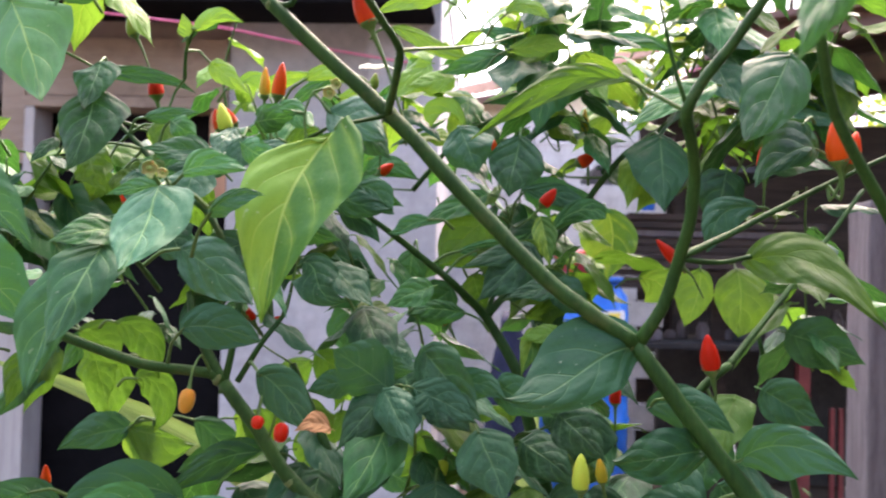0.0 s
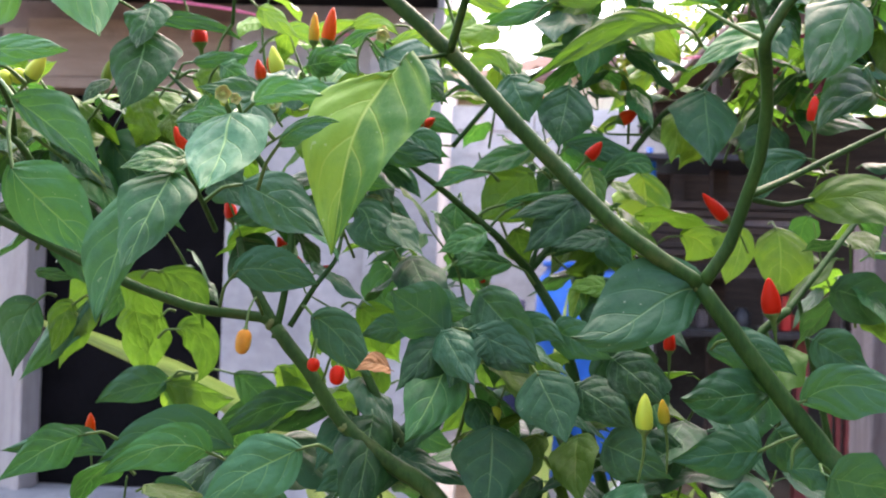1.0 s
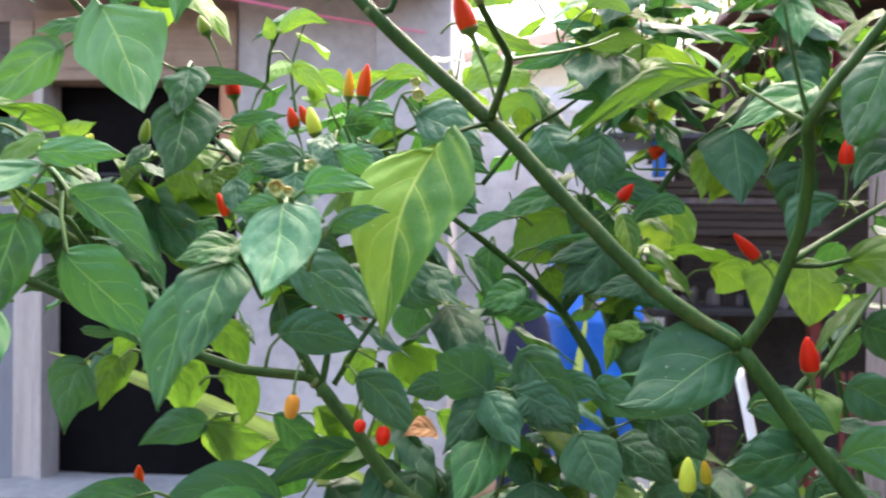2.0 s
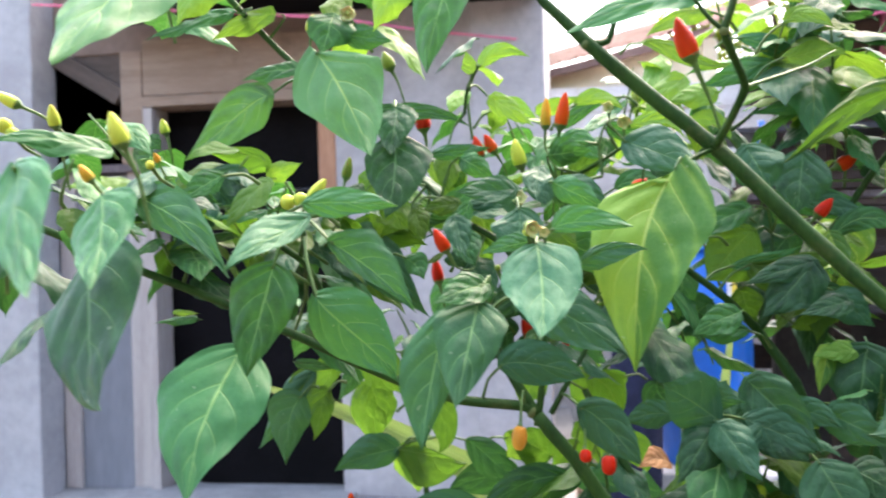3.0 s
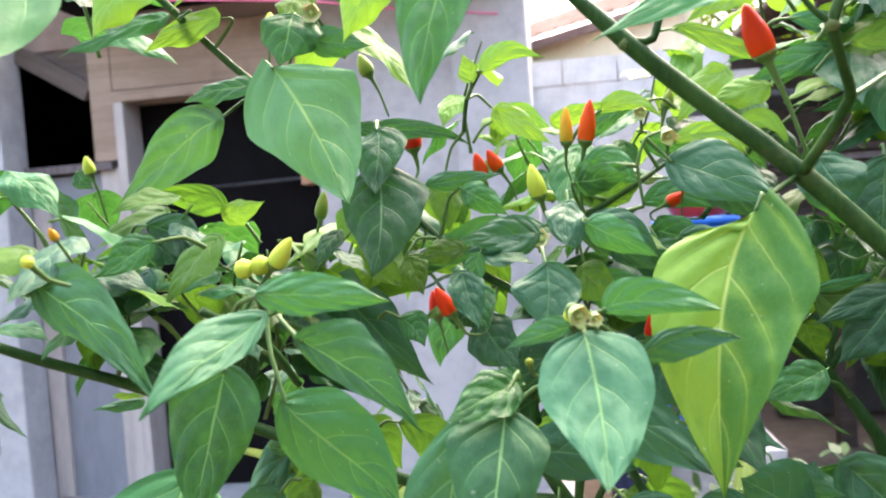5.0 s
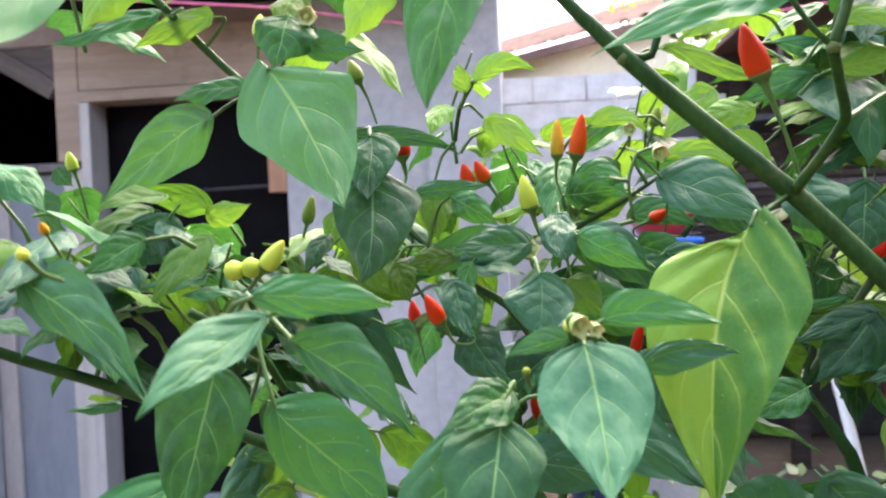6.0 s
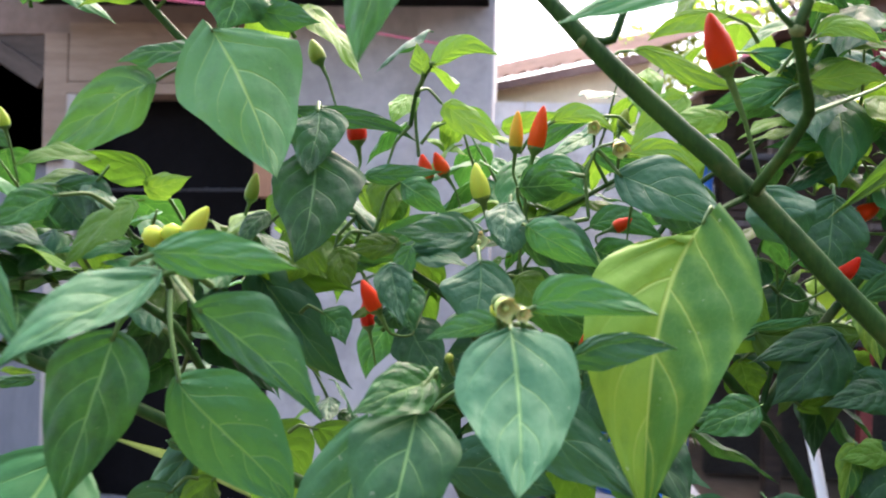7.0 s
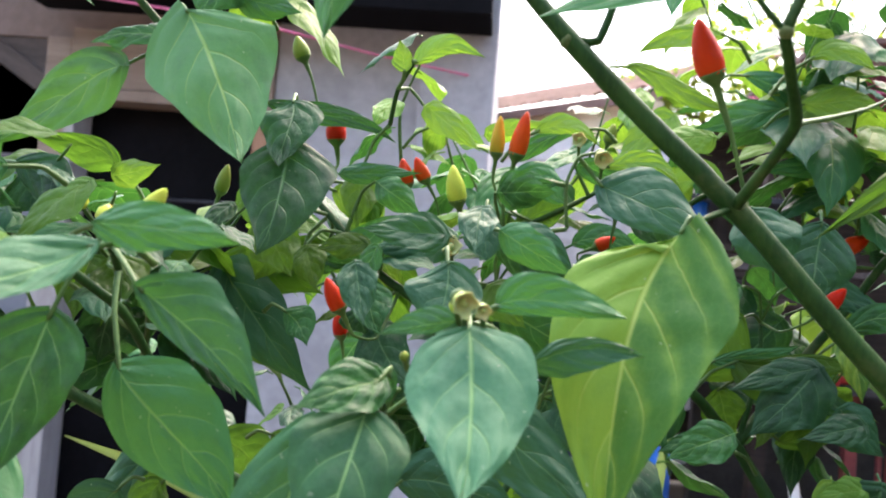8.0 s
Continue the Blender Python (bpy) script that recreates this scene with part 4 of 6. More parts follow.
def sprig(at, reach, count, size, kind):
    """A thin shoot with a handful of leaves, some of them seen from below."""
    at = Vector(at)
    mother = owner(at)
    foot = at + Vector((pick.uniform(-0.045, 0.045), 0.03, -reach * 0.85))
    top = at + Vector((pick.uniform(-0.03, 0.03), pick.uniform(-0.02, 0.02), reach * 0.6))
    mid = (foot + top) / 2 + Vector((pick.uniform(-0.018, 0.018), pick.uniform(-0.012, 0.012), 0))
    part("shoot", tube([foot, mid, top], [0.0013, 0.0011, 0.0006], 6), TWIG, mother, smooth=True)
    for i in range(count):
        s = (i + pick.random()) / count
        root = foot.lerp(mid, s * 2) if s < 0.5 else mid.lerp(top, s * 2 - 1)
        a = i * 2.4 + pick.uniform(-0.5, 0.5)
        out = Vector((math.cos(a), math.sin(a) * 0.8, 0))
        long = size * pick.uniform(0.7, 1.35)
        base = root + out * long * 0.30 + Vector((0, 0, long * 0.12))
        tip = base + (out * pick.uniform(0.5, 0.95) + Vector((0, 0, pick.uniform(-0.95, -0.05)))).normalized() * long
        up = Vector((out.x * 0.5, out.y * 0.5 - 0.25, 1.0))
        # Low and right-hand shoots take darker greens, standing in for shade.
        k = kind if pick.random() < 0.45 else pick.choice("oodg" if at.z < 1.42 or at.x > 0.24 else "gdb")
        leaf(base, tip, long * pick.uniform(0.48, 0.66), pick.uniform(-25, 25), k, None, mother, up)


# the main branches
limb("stem", [(-0.093, 0.414, -0.050), (-0.143, 0.384, 0.794), (-0.153, 0.420, 1.111), (-0.156, 0.430, 1.172), (-0.157, 0.430, 1.211)], [4.1, 3.4, 3, 2.4, 1.6])
limb("stem", [(0.489, 0.530, -0.050), (0.439, 0.500, 0.786), (0.394, 0.500, 1.101), (0.373, 0.500, 1.199), (0.344, 0.480, 1.289)], [4.7, 4, 3.5, 2.8, 1.8])
limb("stem", [(0.388, 0.183, -0.050), (0.338, 0.153, 0.888), (0.270, 0.220, 1.186), (0.262, 0.228, 1.210), (0.238, 0.232, 1.241), (0.194, 0.235, 1.299)], [8.4, 7.1, 6.2, 5.9, 5.3, 4.6])
limb("branch", [(0.194, 0.235, 1.299), (0.147, 0.237, 1.331), (0.102, 0.240, 1.375), (0.051, 0.240, 1.428), (0.014, 0.240, 1.460), (-0.020, 0.240, 1.492), (-0.040, 0.240, 1.513), (-0.061, 0.240, 1.539), (-0.082, 0.240, 1.582)], [4.7, 4.6, 4.6, 4.5, 4.3, 4.1, 3.1, 2.5, 1.6])
limb("branch", [(0.196, 0.235, 1.300), (0.207, 0.228, 1.320), (0.213, 0.220, 1.344), (0.216, 0.207, 1.367), (0.215, 0.195, 1.390), (0.209, 0.180, 1.405), (0.203, 0.165, 1.417), (0.210, 0.161, 1.431), (0.220, 0.157, 1.445), (0.234, 0.150, 1.466), (0.251, 0.145, 1.493)], [4.0, 3.6, 3.4, 3.2, 3.1, 3.0, 3.0, 2.7, 2.6, 2.4, 2])
limb("twig", [(0.203, 0.165, 1.419), (0.198, 0.162, 1.431), (0.192, 0.158, 1.449), (0.186, 0.154, 1.472)], [1.3, 1.1, 0.9, 0.7])
limb("twig", [(0.202, 0.165, 1.417), (0.188, 0.170, 1.426), (0.174, 0.176, 1.437)], [1.2, 1.0, 0.8])
limb("branch", [(0.214, 0.219, 1.348), (0.250, 0.250, 1.363), (0.307, 0.280, 1.391), (0.356, 0.300, 1.414), (0.434, 0.330, 1.448)], [2.3, 2, 1.8, 1.5, 1.1])
limb("branch", [(0.051, 0.236, 1.428), (0.057, 0.217, 1.443), (0.0605, 0.203, 1.455), (0.052, 0.186, 1.466), (0.044, 0.170, 1.477), (0.048, 0.168, 1.490), (0.056, 0.165, 1.530)], [2.5, 2.3, 2.3, 2.0, 2.1, 1.9, 1.3])
limb("twig", [(0.061, 0.203, 1.455), (0.070, 0.215, 1.459), (0.088, 0.240, 1.467), (0.111, 0.264, 1.477), (0.130, 0.280, 1.488)], [1.2, 1.0, 0.9, 0.8, 0.5])
limb("twig", [(0.044, 0.170, 1.477), (0.036, 0.168, 1.484), (0.026, 0.166, 1.498)], [1.3, 1.1, 1.0])
limb("twig", [(-0.020, 0.240, 1.492), (-0.008, 0.240, 1.492), (0.001, 0.240, 1.520)], [2.2, 1.9, 1.5])
limb("twig", [(0.051, 0.240, 1.427), (0.039, 0.228, 1.422), (0.029, 0.215, 1.417)], [1.5, 1.3, 1.1])
limb("stem", [(0.285, 0.275, -0.050), (0.235, 0.245, 0.930), (0.057, 0.270, 1.157), (0.022, 0.275, 1.182), (-0.009, 0.280, 1.204), (-0.034, 0.283, 1.237), (-0.056, 0.286, 1.263)], [7.6, 6.4, 5.6, 5.2, 4.8, 4.5, 4.2])
limb("branch", [(-0.056, 0.286, 1.263), (-0.069, 0.290, 1.283), (-0.081, 0.300, 1.301), (-0.088, 0.310, 1.319)], [3.8, 3.4, 3, 2.6])
limb("branch", [(-0.056, 0.286, 1.263), (-0.064, 0.286, 1.269), (-0.105, 0.280, 1.274), (-0.145, 0.272, 1.288), (-0.212, 0.250, 1.323), (-0.255, 0.235, 1.346), (-0.298, 0.215, 1.367), (-0.331, 0.190, 1.388), (-0.374, 0.170, 1.407)], [3.8, 3.6, 3.4, 3.2, 3, 2.8, 2.6, 2.4, 2])
limb("twig", [(-0.047, 0.286, 1.264), (-0.033, 0.290, 1.289), (-0.022, 0.300, 1.306), (-0.020, 0.310, 1.321)], [2, 1.8, 1.5, 1.1])
limb("branch", [(0.050, 0.300, 1.150), (0.025, 0.310, 1.188), (0.011, 0.320, 1.205), (-0.024, 0.340, 1.270)], [5, 4.4, 3.6, 2.4])
limb("stem", [(0.263, 0.398, -0.050), (0.213, 0.368, 0.933), (0.142, 0.400, 1.239), (0.131, 0.405, 1.271), (0.111, 0.414, 1.303), (0.088, 0.400, 1.326), (0.048, 0.390, 1.358), (0.012, 0.380, 1.384)], [6.2, 5.3, 4.6, 4.2, 3.8, 3.1, 2.6, 2])
limb("branch", [(0.111, 0.414, 1.303), (0.149, 0.440, 1.346), (0.185, 0.450, 1.389), (0.224, 0.460, 1.439), (0.287, 0.460, 1.485)], [3.4, 3.1, 2.9, 2.6, 2.1])
limb("branch", [(0.111, 0.414, 1.303), (0.127, 0.430, 1.350), (0.129, 0.440, 1.378)], [2, 1.7, 1.2])
limb("branch", [(0.047, 0.460, 1.406), (0.084, 0.470, 1.452), (0.116, 0.480, 1.473), (0.145, 0.500, 1.496)], [2.2, 2.1, 1.8, 1.3])
limb("branch", [(-0.056, 0.285, 1.256), (-0.050, 0.292, 1.301), (-0.053, 0.300, 1.336), (-0.077, 0.300, 1.375), (-0.100, 0.310, 1.389), (-0.132, 0.330, 1.418), (-0.157, 0.340, 1.440)], [2.4, 2.3, 2.2, 2.2, 2.2, 2, 1.1])
limb("branch", [(-0.207, 0.320, 1.492), (-0.234, 0.320, 1.516), (-0.270, 0.310, 1.556), (-0.290, 0.310, 1.579)], [2.2, 2.3, 2.4, 2.5])
limb("twig", [(-0.040, 0.330, 1.414), (-0.009, 0.330, 1.431), (0.014, 0.330, 1.445)], [1.6, 1.4, 1])
limb("twig", [(-0.104, 0.330, 1.468), (-0.100, 0.320, 1.485), (-0.091, 0.310, 1.497)], [1.3, 1.2, 0.9])
limb("branch", [(0.256, 0.270, 1.285), (0.281, 0.290, 1.308), (0.328, 0.330, 1.351), (0.375, 0.360, 1.402)], [2.1, 1.9, 1.7, 1.4])
limb("branch", [(0.226, 0.260, 1.257), (0.241, 0.265, 1.274), (0.256, 0.270, 1.285)], [2.6, 2.6, 2.6])
limb("branch", [(-0.211, 0.200, 1.387), (-0.189, 0.220, 1.367), (-0.183, 0.240, 1.345)], [2, 2, 1.8])
limb("branch", [(0.241, 0.120, 1.471), (0.251, 0.130, 1.444), (0.266, 0.150, 1.414), (0.299, 0.170, 1.371), (0.346, 0.200, 1.318)], [2, 2.4, 2.6, 2.8, 3])
limb("twig", [(0.214, 0.219, 1.347), (0.242, 0.245, 1.346), (0.262, 0.250, 1.350)], [1.8, 1.5, 1.3])
limb("twig", [(-0.191, 0.220, 1.370), (-0.182, 0.200, 1.383), (-0.179, 0.180, 1.395)], [1.6, 1.5, 1])
limb("twig", [(-0.010, 0.300, 1.418), (-0.012, 0.300, 1.439), (-0.007, 0.300, 1.453), (0.002, 0.300, 1.456)], [0.9, 0.9, 0.8, 0.8])
limb("twig", [(-0.085, 0.250, 1.322), (-0.079, 0.200, 1.340), (-0.078, 0.170, 1.354)], [1.6, 1.4, 1])
joint((0.194, 0.235, 1.299), 5.2)
joint((0.051, 0.240, 1.428), 5.3)
joint((-0.020, 0.240, 1.492), 4.6)
joint((-0.059, 0.286, 1.265), 4.8)
joint((0.111, 0.414, 1.303), 4.4)
joint((-0.009, 0.280, 1.204), 5.2)
joint((0.0605, 0.203, 1.455), 2.8)
joint((0.044, 0.170, 1.477), 2.6)
joint((0.214, 0.219, 1.348), 3.6)
joint((0.203, 0.165, 1.417), 3.4)
joint((0.256, 0.270, 1.285), 2.5)
# the leaves that stand out
blade(((-0.190, 0.260, 1.500), (-0.173, 0.248, 1.477), (-0.159, 0.237, 1.452), (-0.148, 0.225, 1.429)), 0.031, 0.030, "s", vm=(0.24, 0.30), q=1.25, heart=(0.10, 0.0), swell=(0.6, 1.3), pucker=0.02, fold=(0.10, 0.0))
blade(((-0.225, 0.120, 1.519), (-0.230, 0.097, 1.495), (-0.234, 0.073, 1.472), (-0.235, 0.050, 1.451)), 0.023, 0.025, "s", vm=0.3, q=1.0)
blade(((-0.238, 0.300, 1.482), (-0.258, 0.305, 1.474), (-0.283, 0.310, 1.458), (-0.308, 0.315, 1.441)), 0.018, 0.018, "s", vm=0.32, q=0.95, pucker=0.055, fold=(0.08, 0.10))
leaf((-0.218, 0.300, 1.500), (-0.261, 0.310, 1.496), 0.018, 30, "g")
blade(((-0.194, -0.030, 1.401), (-0.183, -0.045, 1.388), (-0.171, -0.060, 1.375), (-0.159, -0.075, 1.366)), 0.010, 0.012, "g", vm=0.22, q=1.15, pucker=0.015)
leaf((-0.231, 0.080, 1.420), (-0.258, 0.040, 1.421), 0.017, 40, "g")
blade(((-0.208, 0.040, 1.397), (-0.201, 0.027, 1.386), (-0.195, 0.013, 1.374), (-0.190, 0.000, 1.364)), 0.015, 0.014, "g", vm=0.25, q=1.2, pucker=0.016, fold=(0.15, 0.05))
blade(((-0.226, 0.060, 1.373), (-0.217, 0.043, 1.357), (-0.208, 0.027, 1.336), (-0.194, 0.010, 1.322)), 0.024, 0.023, "d", vm=0.24, q=1.1, pucker=0.05, fold=(0.0, 0.22))
leaf((-0.288, 0.120, 1.346), (-0.287, 0.080, 1.324), 0.015, 20, "d")
blade(((-0.214, 0.180, 1.320), (-0.218, 0.160, 1.301), (-0.220, 0.140, 1.280), (-0.218, 0.120, 1.254)), 0.033, 0.028, "g", vm=0.34, q=0.95, pucker=0.05, fold=(0.06, 0.10))
blade(((-0.190, 0.170, 1.366), (-0.194, 0.167, 1.348), (-0.199, 0.163, 1.328), (-0.202, 0.160, 1.309)), 0.021, 0.018, "g", vm=0.30, q=1.05, pucker=0.045, fold=(0.05, 0.16))
blade(((-0.171, 0.185, 1.348), (-0.155, 0.185, 1.332), (-0.139, 0.185, 1.318), (-0.127, 0.185, 1.302)), 0.017, 0.021, "g", vm=0.32, q=0.95, pucker=0.04)
blade(((-0.153, 0.155, 1.378), (-0.139, 0.157, 1.368), (-0.126, 0.158, 1.357), (-0.111, 0.160, 1.341)), 0.006, 0.016, "t", vm=0.30, q=0.9, fold=(0.35, -0.10))
blade(((-0.158, 0.130, 1.390), (-0.166, 0.117, 1.383), (-0.174, 0.103, 1.376), (-0.183, 0.090, 1.366)), 0.012, 0.007, "t", vm=0.35, q=0.9, fold=(0.02, 0.3))
blade(((-0.259, 0.160, 1.405), (-0.241, 0.150, 1.397), (-0.220, 0.140, 1.385), (-0.198, 0.130, 1.362)), 0.011, 0.015, "t", vm=0.3, q=1.05)
blade(((-0.162, 0.140, 1.397), (-0.146, 0.133, 1.397), (-0.128, 0.127, 1.396), (-0.111, 0.120, 1.394)), 0.007, 0.008, "g", vm=0.35, q=0.9, pucker=0.06, fold=(0.10, 0.05))
blade(((-0.049, 0.156, 1.374), (-0.047, 0.140, 1.360), (-0.046, 0.125, 1.345), (-0.047, 0.109, 1.334)), 0.020, 0.020, "t", vm=0.25, q=1.0, heart=0.06, swell=(0.5, 0.5), pucker=0.022, fold=(0.08, 0.08))
blade(((-0.080, 0.163, 1.345), (-0.082, 0.152, 1.332), (-0.085, 0.141, 1.315), (-0.088, 0.130, 1.299)), 0.020, 0.017, "t", vm=0.28, q=1.15, pucker=0.045, fold=(0.0, 0.16))
leaf((-0.077, 0.170, 1.355), (-0.101, 0.150, 1.346), 0.019, 20, "g")
blade(((-0.098, 0.170, 1.339), (-0.102, 0.163, 1.317), (-0.106, 0.157, 1.295), (-0.108, 0.150, 1.274)), 0.018, 0.011, "t", vm=0.42, q=1.0, fold=(0.1, 0.1))
blade(((0.025, 0.212, 1.414), (0.009, 0.199, 1.386), (0.001, 0.185, 1.352), (-0.002, 0.172, 1.309)), 0.029, 0.033, "y", vm=(0.42, 0.28), q=0.9, heart=(-0.10, 0.09), swell=(0.75, 0.55), pucker=0.03, fold=(0.10, 0.30), facing=(-0.1, -1, 0.12))
blade(((-0.041, 0.165, 1.382), (-0.030, 0.158, 1.385), (-0.016, 0.152, 1.384), (-0.004, 0.145, 1.382)), 0.005, 0.009, "g", vm=0.3, q=0.95, fold=(0.2, 0.0))
blade(((-0.029, 0.170, 1.363), (-0.018, 0.163, 1.370), (-0.006, 0.157, 1.372), (0.003, 0.150, 1.371)), 0.008, 0.004, "d", vm=0.3, q=0.95, fold=(0.25, 0.0))
blade(((-0.077, 0.270, 1.298), (-0.061, 0.267, 1.300), (-0.041, 0.263, 1.297), (-0.025, 0.260, 1.292)), 0.014, 0.015, "d", vm=0.38, q=0.9)
blade(((-0.144, 0.280, 1.444), (-0.143, 0.272, 1.428), (-0.143, 0.263, 1.411), (-0.147, 0.255, 1.393)), 0.022, 0.024, "d", vm=0.27, q=1.1, heart=0.12, fold=(0.05, 0.0))
blade(((-0.146, 0.290, 1.468), (-0.144, 0.283, 1.458), (-0.145, 0.277, 1.446), (-0.145, 0.270, 1.434)), 0.017, 0.014, "d", vm=0.28, q=1.1)
blade(((-0.250, 0.330, 1.436), (-0.261, 0.327, 1.444), (-0.277, 0.323, 1.447), (-0.295, 0.320, 1.448)), 0.006, 0.013, "o", vm=0.3, q=1.0)
leaf((-0.250, 0.330, 1.430), (-0.221, 0.320, 1.437), 0.015, 20, "b")
blade(((-0.090, 0.170, 1.520), (-0.094, 0.163, 1.500), (-0.099, 0.157, 1.480), (-0.101, 0.150, 1.460)), 0.017, 0.014, "g", vm=0.28, q=1.2, fold=(0.0, 0.2))
leaf((-0.124, 0.200, 1.523), (-0.139, 0.200, 1.495), 0.021, 0, "b")
leaf((-0.190, 0.300, 1.535), (-0.197, 0.290, 1.506), 0.035, 0, "g")
leaf((-0.180, 0.300, 1.521), (-0.148, 0.300, 1.515), 0.017, 20, "d")
leaf((-0.271, 0.280, 1.562), (-0.290, 0.270, 1.526), 0.033, 0, "b")
leaf((-0.266, 0.300, 1.542), (-0.330, 0.300, 1.526), 0.018, 30, "g")
leaf((-0.238, 0.310, 1.541), (-0.289, 0.320, 1.529), 0.019, 10, "b")
blade(((-0.090, 0.310, 1.497), (-0.081, 0.310, 1.503), (-0.071, 0.309, 1.505), (-0.056, 0.309, 1.501)), 0.004, 0.009, "b", vm=0.35, q=0.9)
blade(((-0.096, 0.310, 1.492), (-0.097, 0.310, 1.497), (-0.098, 0.310, 1.502), (-0.100, 0.310, 1.508)), 0.005, 0.006, "b", vm=0.35, q=0.9)
blade(((-0.086, 0.400, 1.482), (-0.075, 0.400, 1.483), (-0.064, 0.400, 1.476), (-0.051, 0.400, 1.467)), 0.004, 0.009, "b", vm=0.4, q=0.9)
blade(((-0.172, 0.340, 1.477), (-0.150, 0.343, 1.474), (-0.127, 0.347, 1.472), (-0.103, 0.350, 1.462)), 0.006, 0.007, "d", vm=0.4, q=0.85)
leaf((-0.066, 0.320, 1.411), (-0.106, 0.300, 1.400), 0.023, 10, "d")
blade(((-0.062, 0.235, 1.395), (-0.061, 0.231, 1.387), (-0.062, 0.226, 1.378), (-0.063, 0.222, 1.367)), 0.017, 0.014, "d", vm=0.42, q=0.8)
leaf((-0.040, 0.300, 1.408), (-0.010, 0.290, 1.393), 0.020, 20, "d")
blade(((0.005, 0.300, 1.440), (0.017, 0.287, 1.434), (0.032, 0.273, 1.425), (0.048, 0.260, 1.415)), 0.013, 0.018, "d", vm=0.34, q=0.9)
blade(((0.009, 0.310, 1.451), (0.020, 0.307, 1.454), (0.032, 0.303, 1.452), (0.044, 0.300, 1.439)), 0.004, 0.006, "b", vm=0.4, q=0.9)
blade(((0.132, 0.360, 1.435), (0.130, 0.357, 1.421), (0.127, 0.353, 1.407), (0.125, 0.350, 1.391)), 0.019, 0.021, "d", vm=0.42, q=0.7)
leaf((0.046, 0.220, 1.515), (-0.039, 0.200, 1.485), 0.025, 25, "g")
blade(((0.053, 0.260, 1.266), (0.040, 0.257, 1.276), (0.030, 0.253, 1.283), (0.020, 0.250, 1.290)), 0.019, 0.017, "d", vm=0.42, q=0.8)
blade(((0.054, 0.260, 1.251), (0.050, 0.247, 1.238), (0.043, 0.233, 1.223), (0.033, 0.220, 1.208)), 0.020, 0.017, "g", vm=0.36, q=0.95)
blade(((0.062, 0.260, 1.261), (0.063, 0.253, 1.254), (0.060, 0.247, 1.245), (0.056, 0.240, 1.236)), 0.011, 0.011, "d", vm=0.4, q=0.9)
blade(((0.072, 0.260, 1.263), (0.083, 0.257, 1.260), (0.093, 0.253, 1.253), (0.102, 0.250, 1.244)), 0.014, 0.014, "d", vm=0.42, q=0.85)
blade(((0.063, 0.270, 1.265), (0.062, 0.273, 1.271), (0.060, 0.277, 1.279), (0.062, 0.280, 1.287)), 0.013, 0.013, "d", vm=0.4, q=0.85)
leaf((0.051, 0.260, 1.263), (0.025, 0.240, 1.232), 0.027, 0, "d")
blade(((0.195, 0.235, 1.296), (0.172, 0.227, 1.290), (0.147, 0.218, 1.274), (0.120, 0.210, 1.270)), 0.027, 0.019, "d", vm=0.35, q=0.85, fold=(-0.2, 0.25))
blade(((0.233, 0.600, 1.402), (0.238, 0.597, 1.379), (0.236, 0.593, 1.357), (0.232, 0.590, 1.332)), 0.035, 0.025, "y", vm=0.38, q=0.85)
leaf((0.145, 0.460, 1.411), (0.218, 0.450, 1.389), 0.026, 25, "g")
blade(((0.248, 0.430, 1.449), (0.247, 0.420, 1.427), (0.246, 0.410, 1.408), (0.245, 0.400, 1.387)), 0.029, 0.026, "d", vm=0.25, q=1.15)
leaf((0.234, 0.450, 1.435), (0.222, 0.430, 1.391), 0.027, 0, "b")
leaf((0.259, 0.460, 1.424), (0.233, 0.450, 1.389), 0.021, 10, "b")
blade(((0.289, 0.270, 1.472), (0.279, 0.260, 1.453), (0.266, 0.250, 1.432), (0.254, 0.240, 1.415)), 0.022, 0.021, "d", vm=0.3, q=1.05, pucker=0.05)
blade(((0.310, 0.280, 1.418), (0.298, 0.273, 1.417), (0.282, 0.267, 1.408), (0.267, 0.260, 1.391)), 0.019, 0.011, "d", vm=0.3, q=1.0)
blade(((0.261, 0.250, 1.348), (0.278, 0.233, 1.350), (0.296, 0.217, 1.339), (0.316, 0.200, 1.311)), 0.017, 0.016, "o", vm=0.35, q=0.8, fold=(0.5, -0.25))
blade(((0.289, 0.460, 1.343), (0.288, 0.457, 1.329), (0.282, 0.453, 1.313), (0.274, 0.450, 1.297)), 0.023, 0.012, "b", vm=0.4, q=0.9)
blade(((0.325, 0.480, 1.344), (0.326, 0.473, 1.327), (0.324, 0.467, 1.306), (0.321, 0.460, 1.289)), 0.022, 0.029, "b", vm=0.4, q=0.9)
leaf((0.285, 0.500, 1.332), (0.252, 0.500, 1.332), 0.025, 0, "b")
blade(((0.235, 0.240, 1.239), (0.216, 0.227, 1.240), (0.195, 0.213, 1.239), (0.177, 0.200, 1.241)), 0.015, 0.015, "d", vm=0.4, q=0.85)
blade(((0.206, 0.250, 1.262), (0.221, 0.247, 1.265), (0.236, 0.243, 1.261), (0.251, 0.240, 1.250)), 0.014, 0.011, "d", vm=0.4, q=0.85)
blade(((0.231, 0.240, 1.207), (0.215, 0.233, 1.207), (0.198, 0.227, 1.206), (0.176, 0.220, 1.204)), 0.013, 0.014, "d", vm=0.4, q=0.9)
blade(((0.245, 0.230, 1.200), (0.256, 0.227, 1.201), (0.266, 0.223, 1.197), (0.281, 0.220, 1.186)), 0.011, 0.013, "d", vm=0.4, q=0.9)
blade(((0.252, 0.230, 1.238), (0.266, 0.220, 1.248), (0.283, 0.210, 1.247), (0.301, 0.200, 1.236)), 0.019, 0.012, "d", vm=0.35, q=0.9, pucker=0.05)
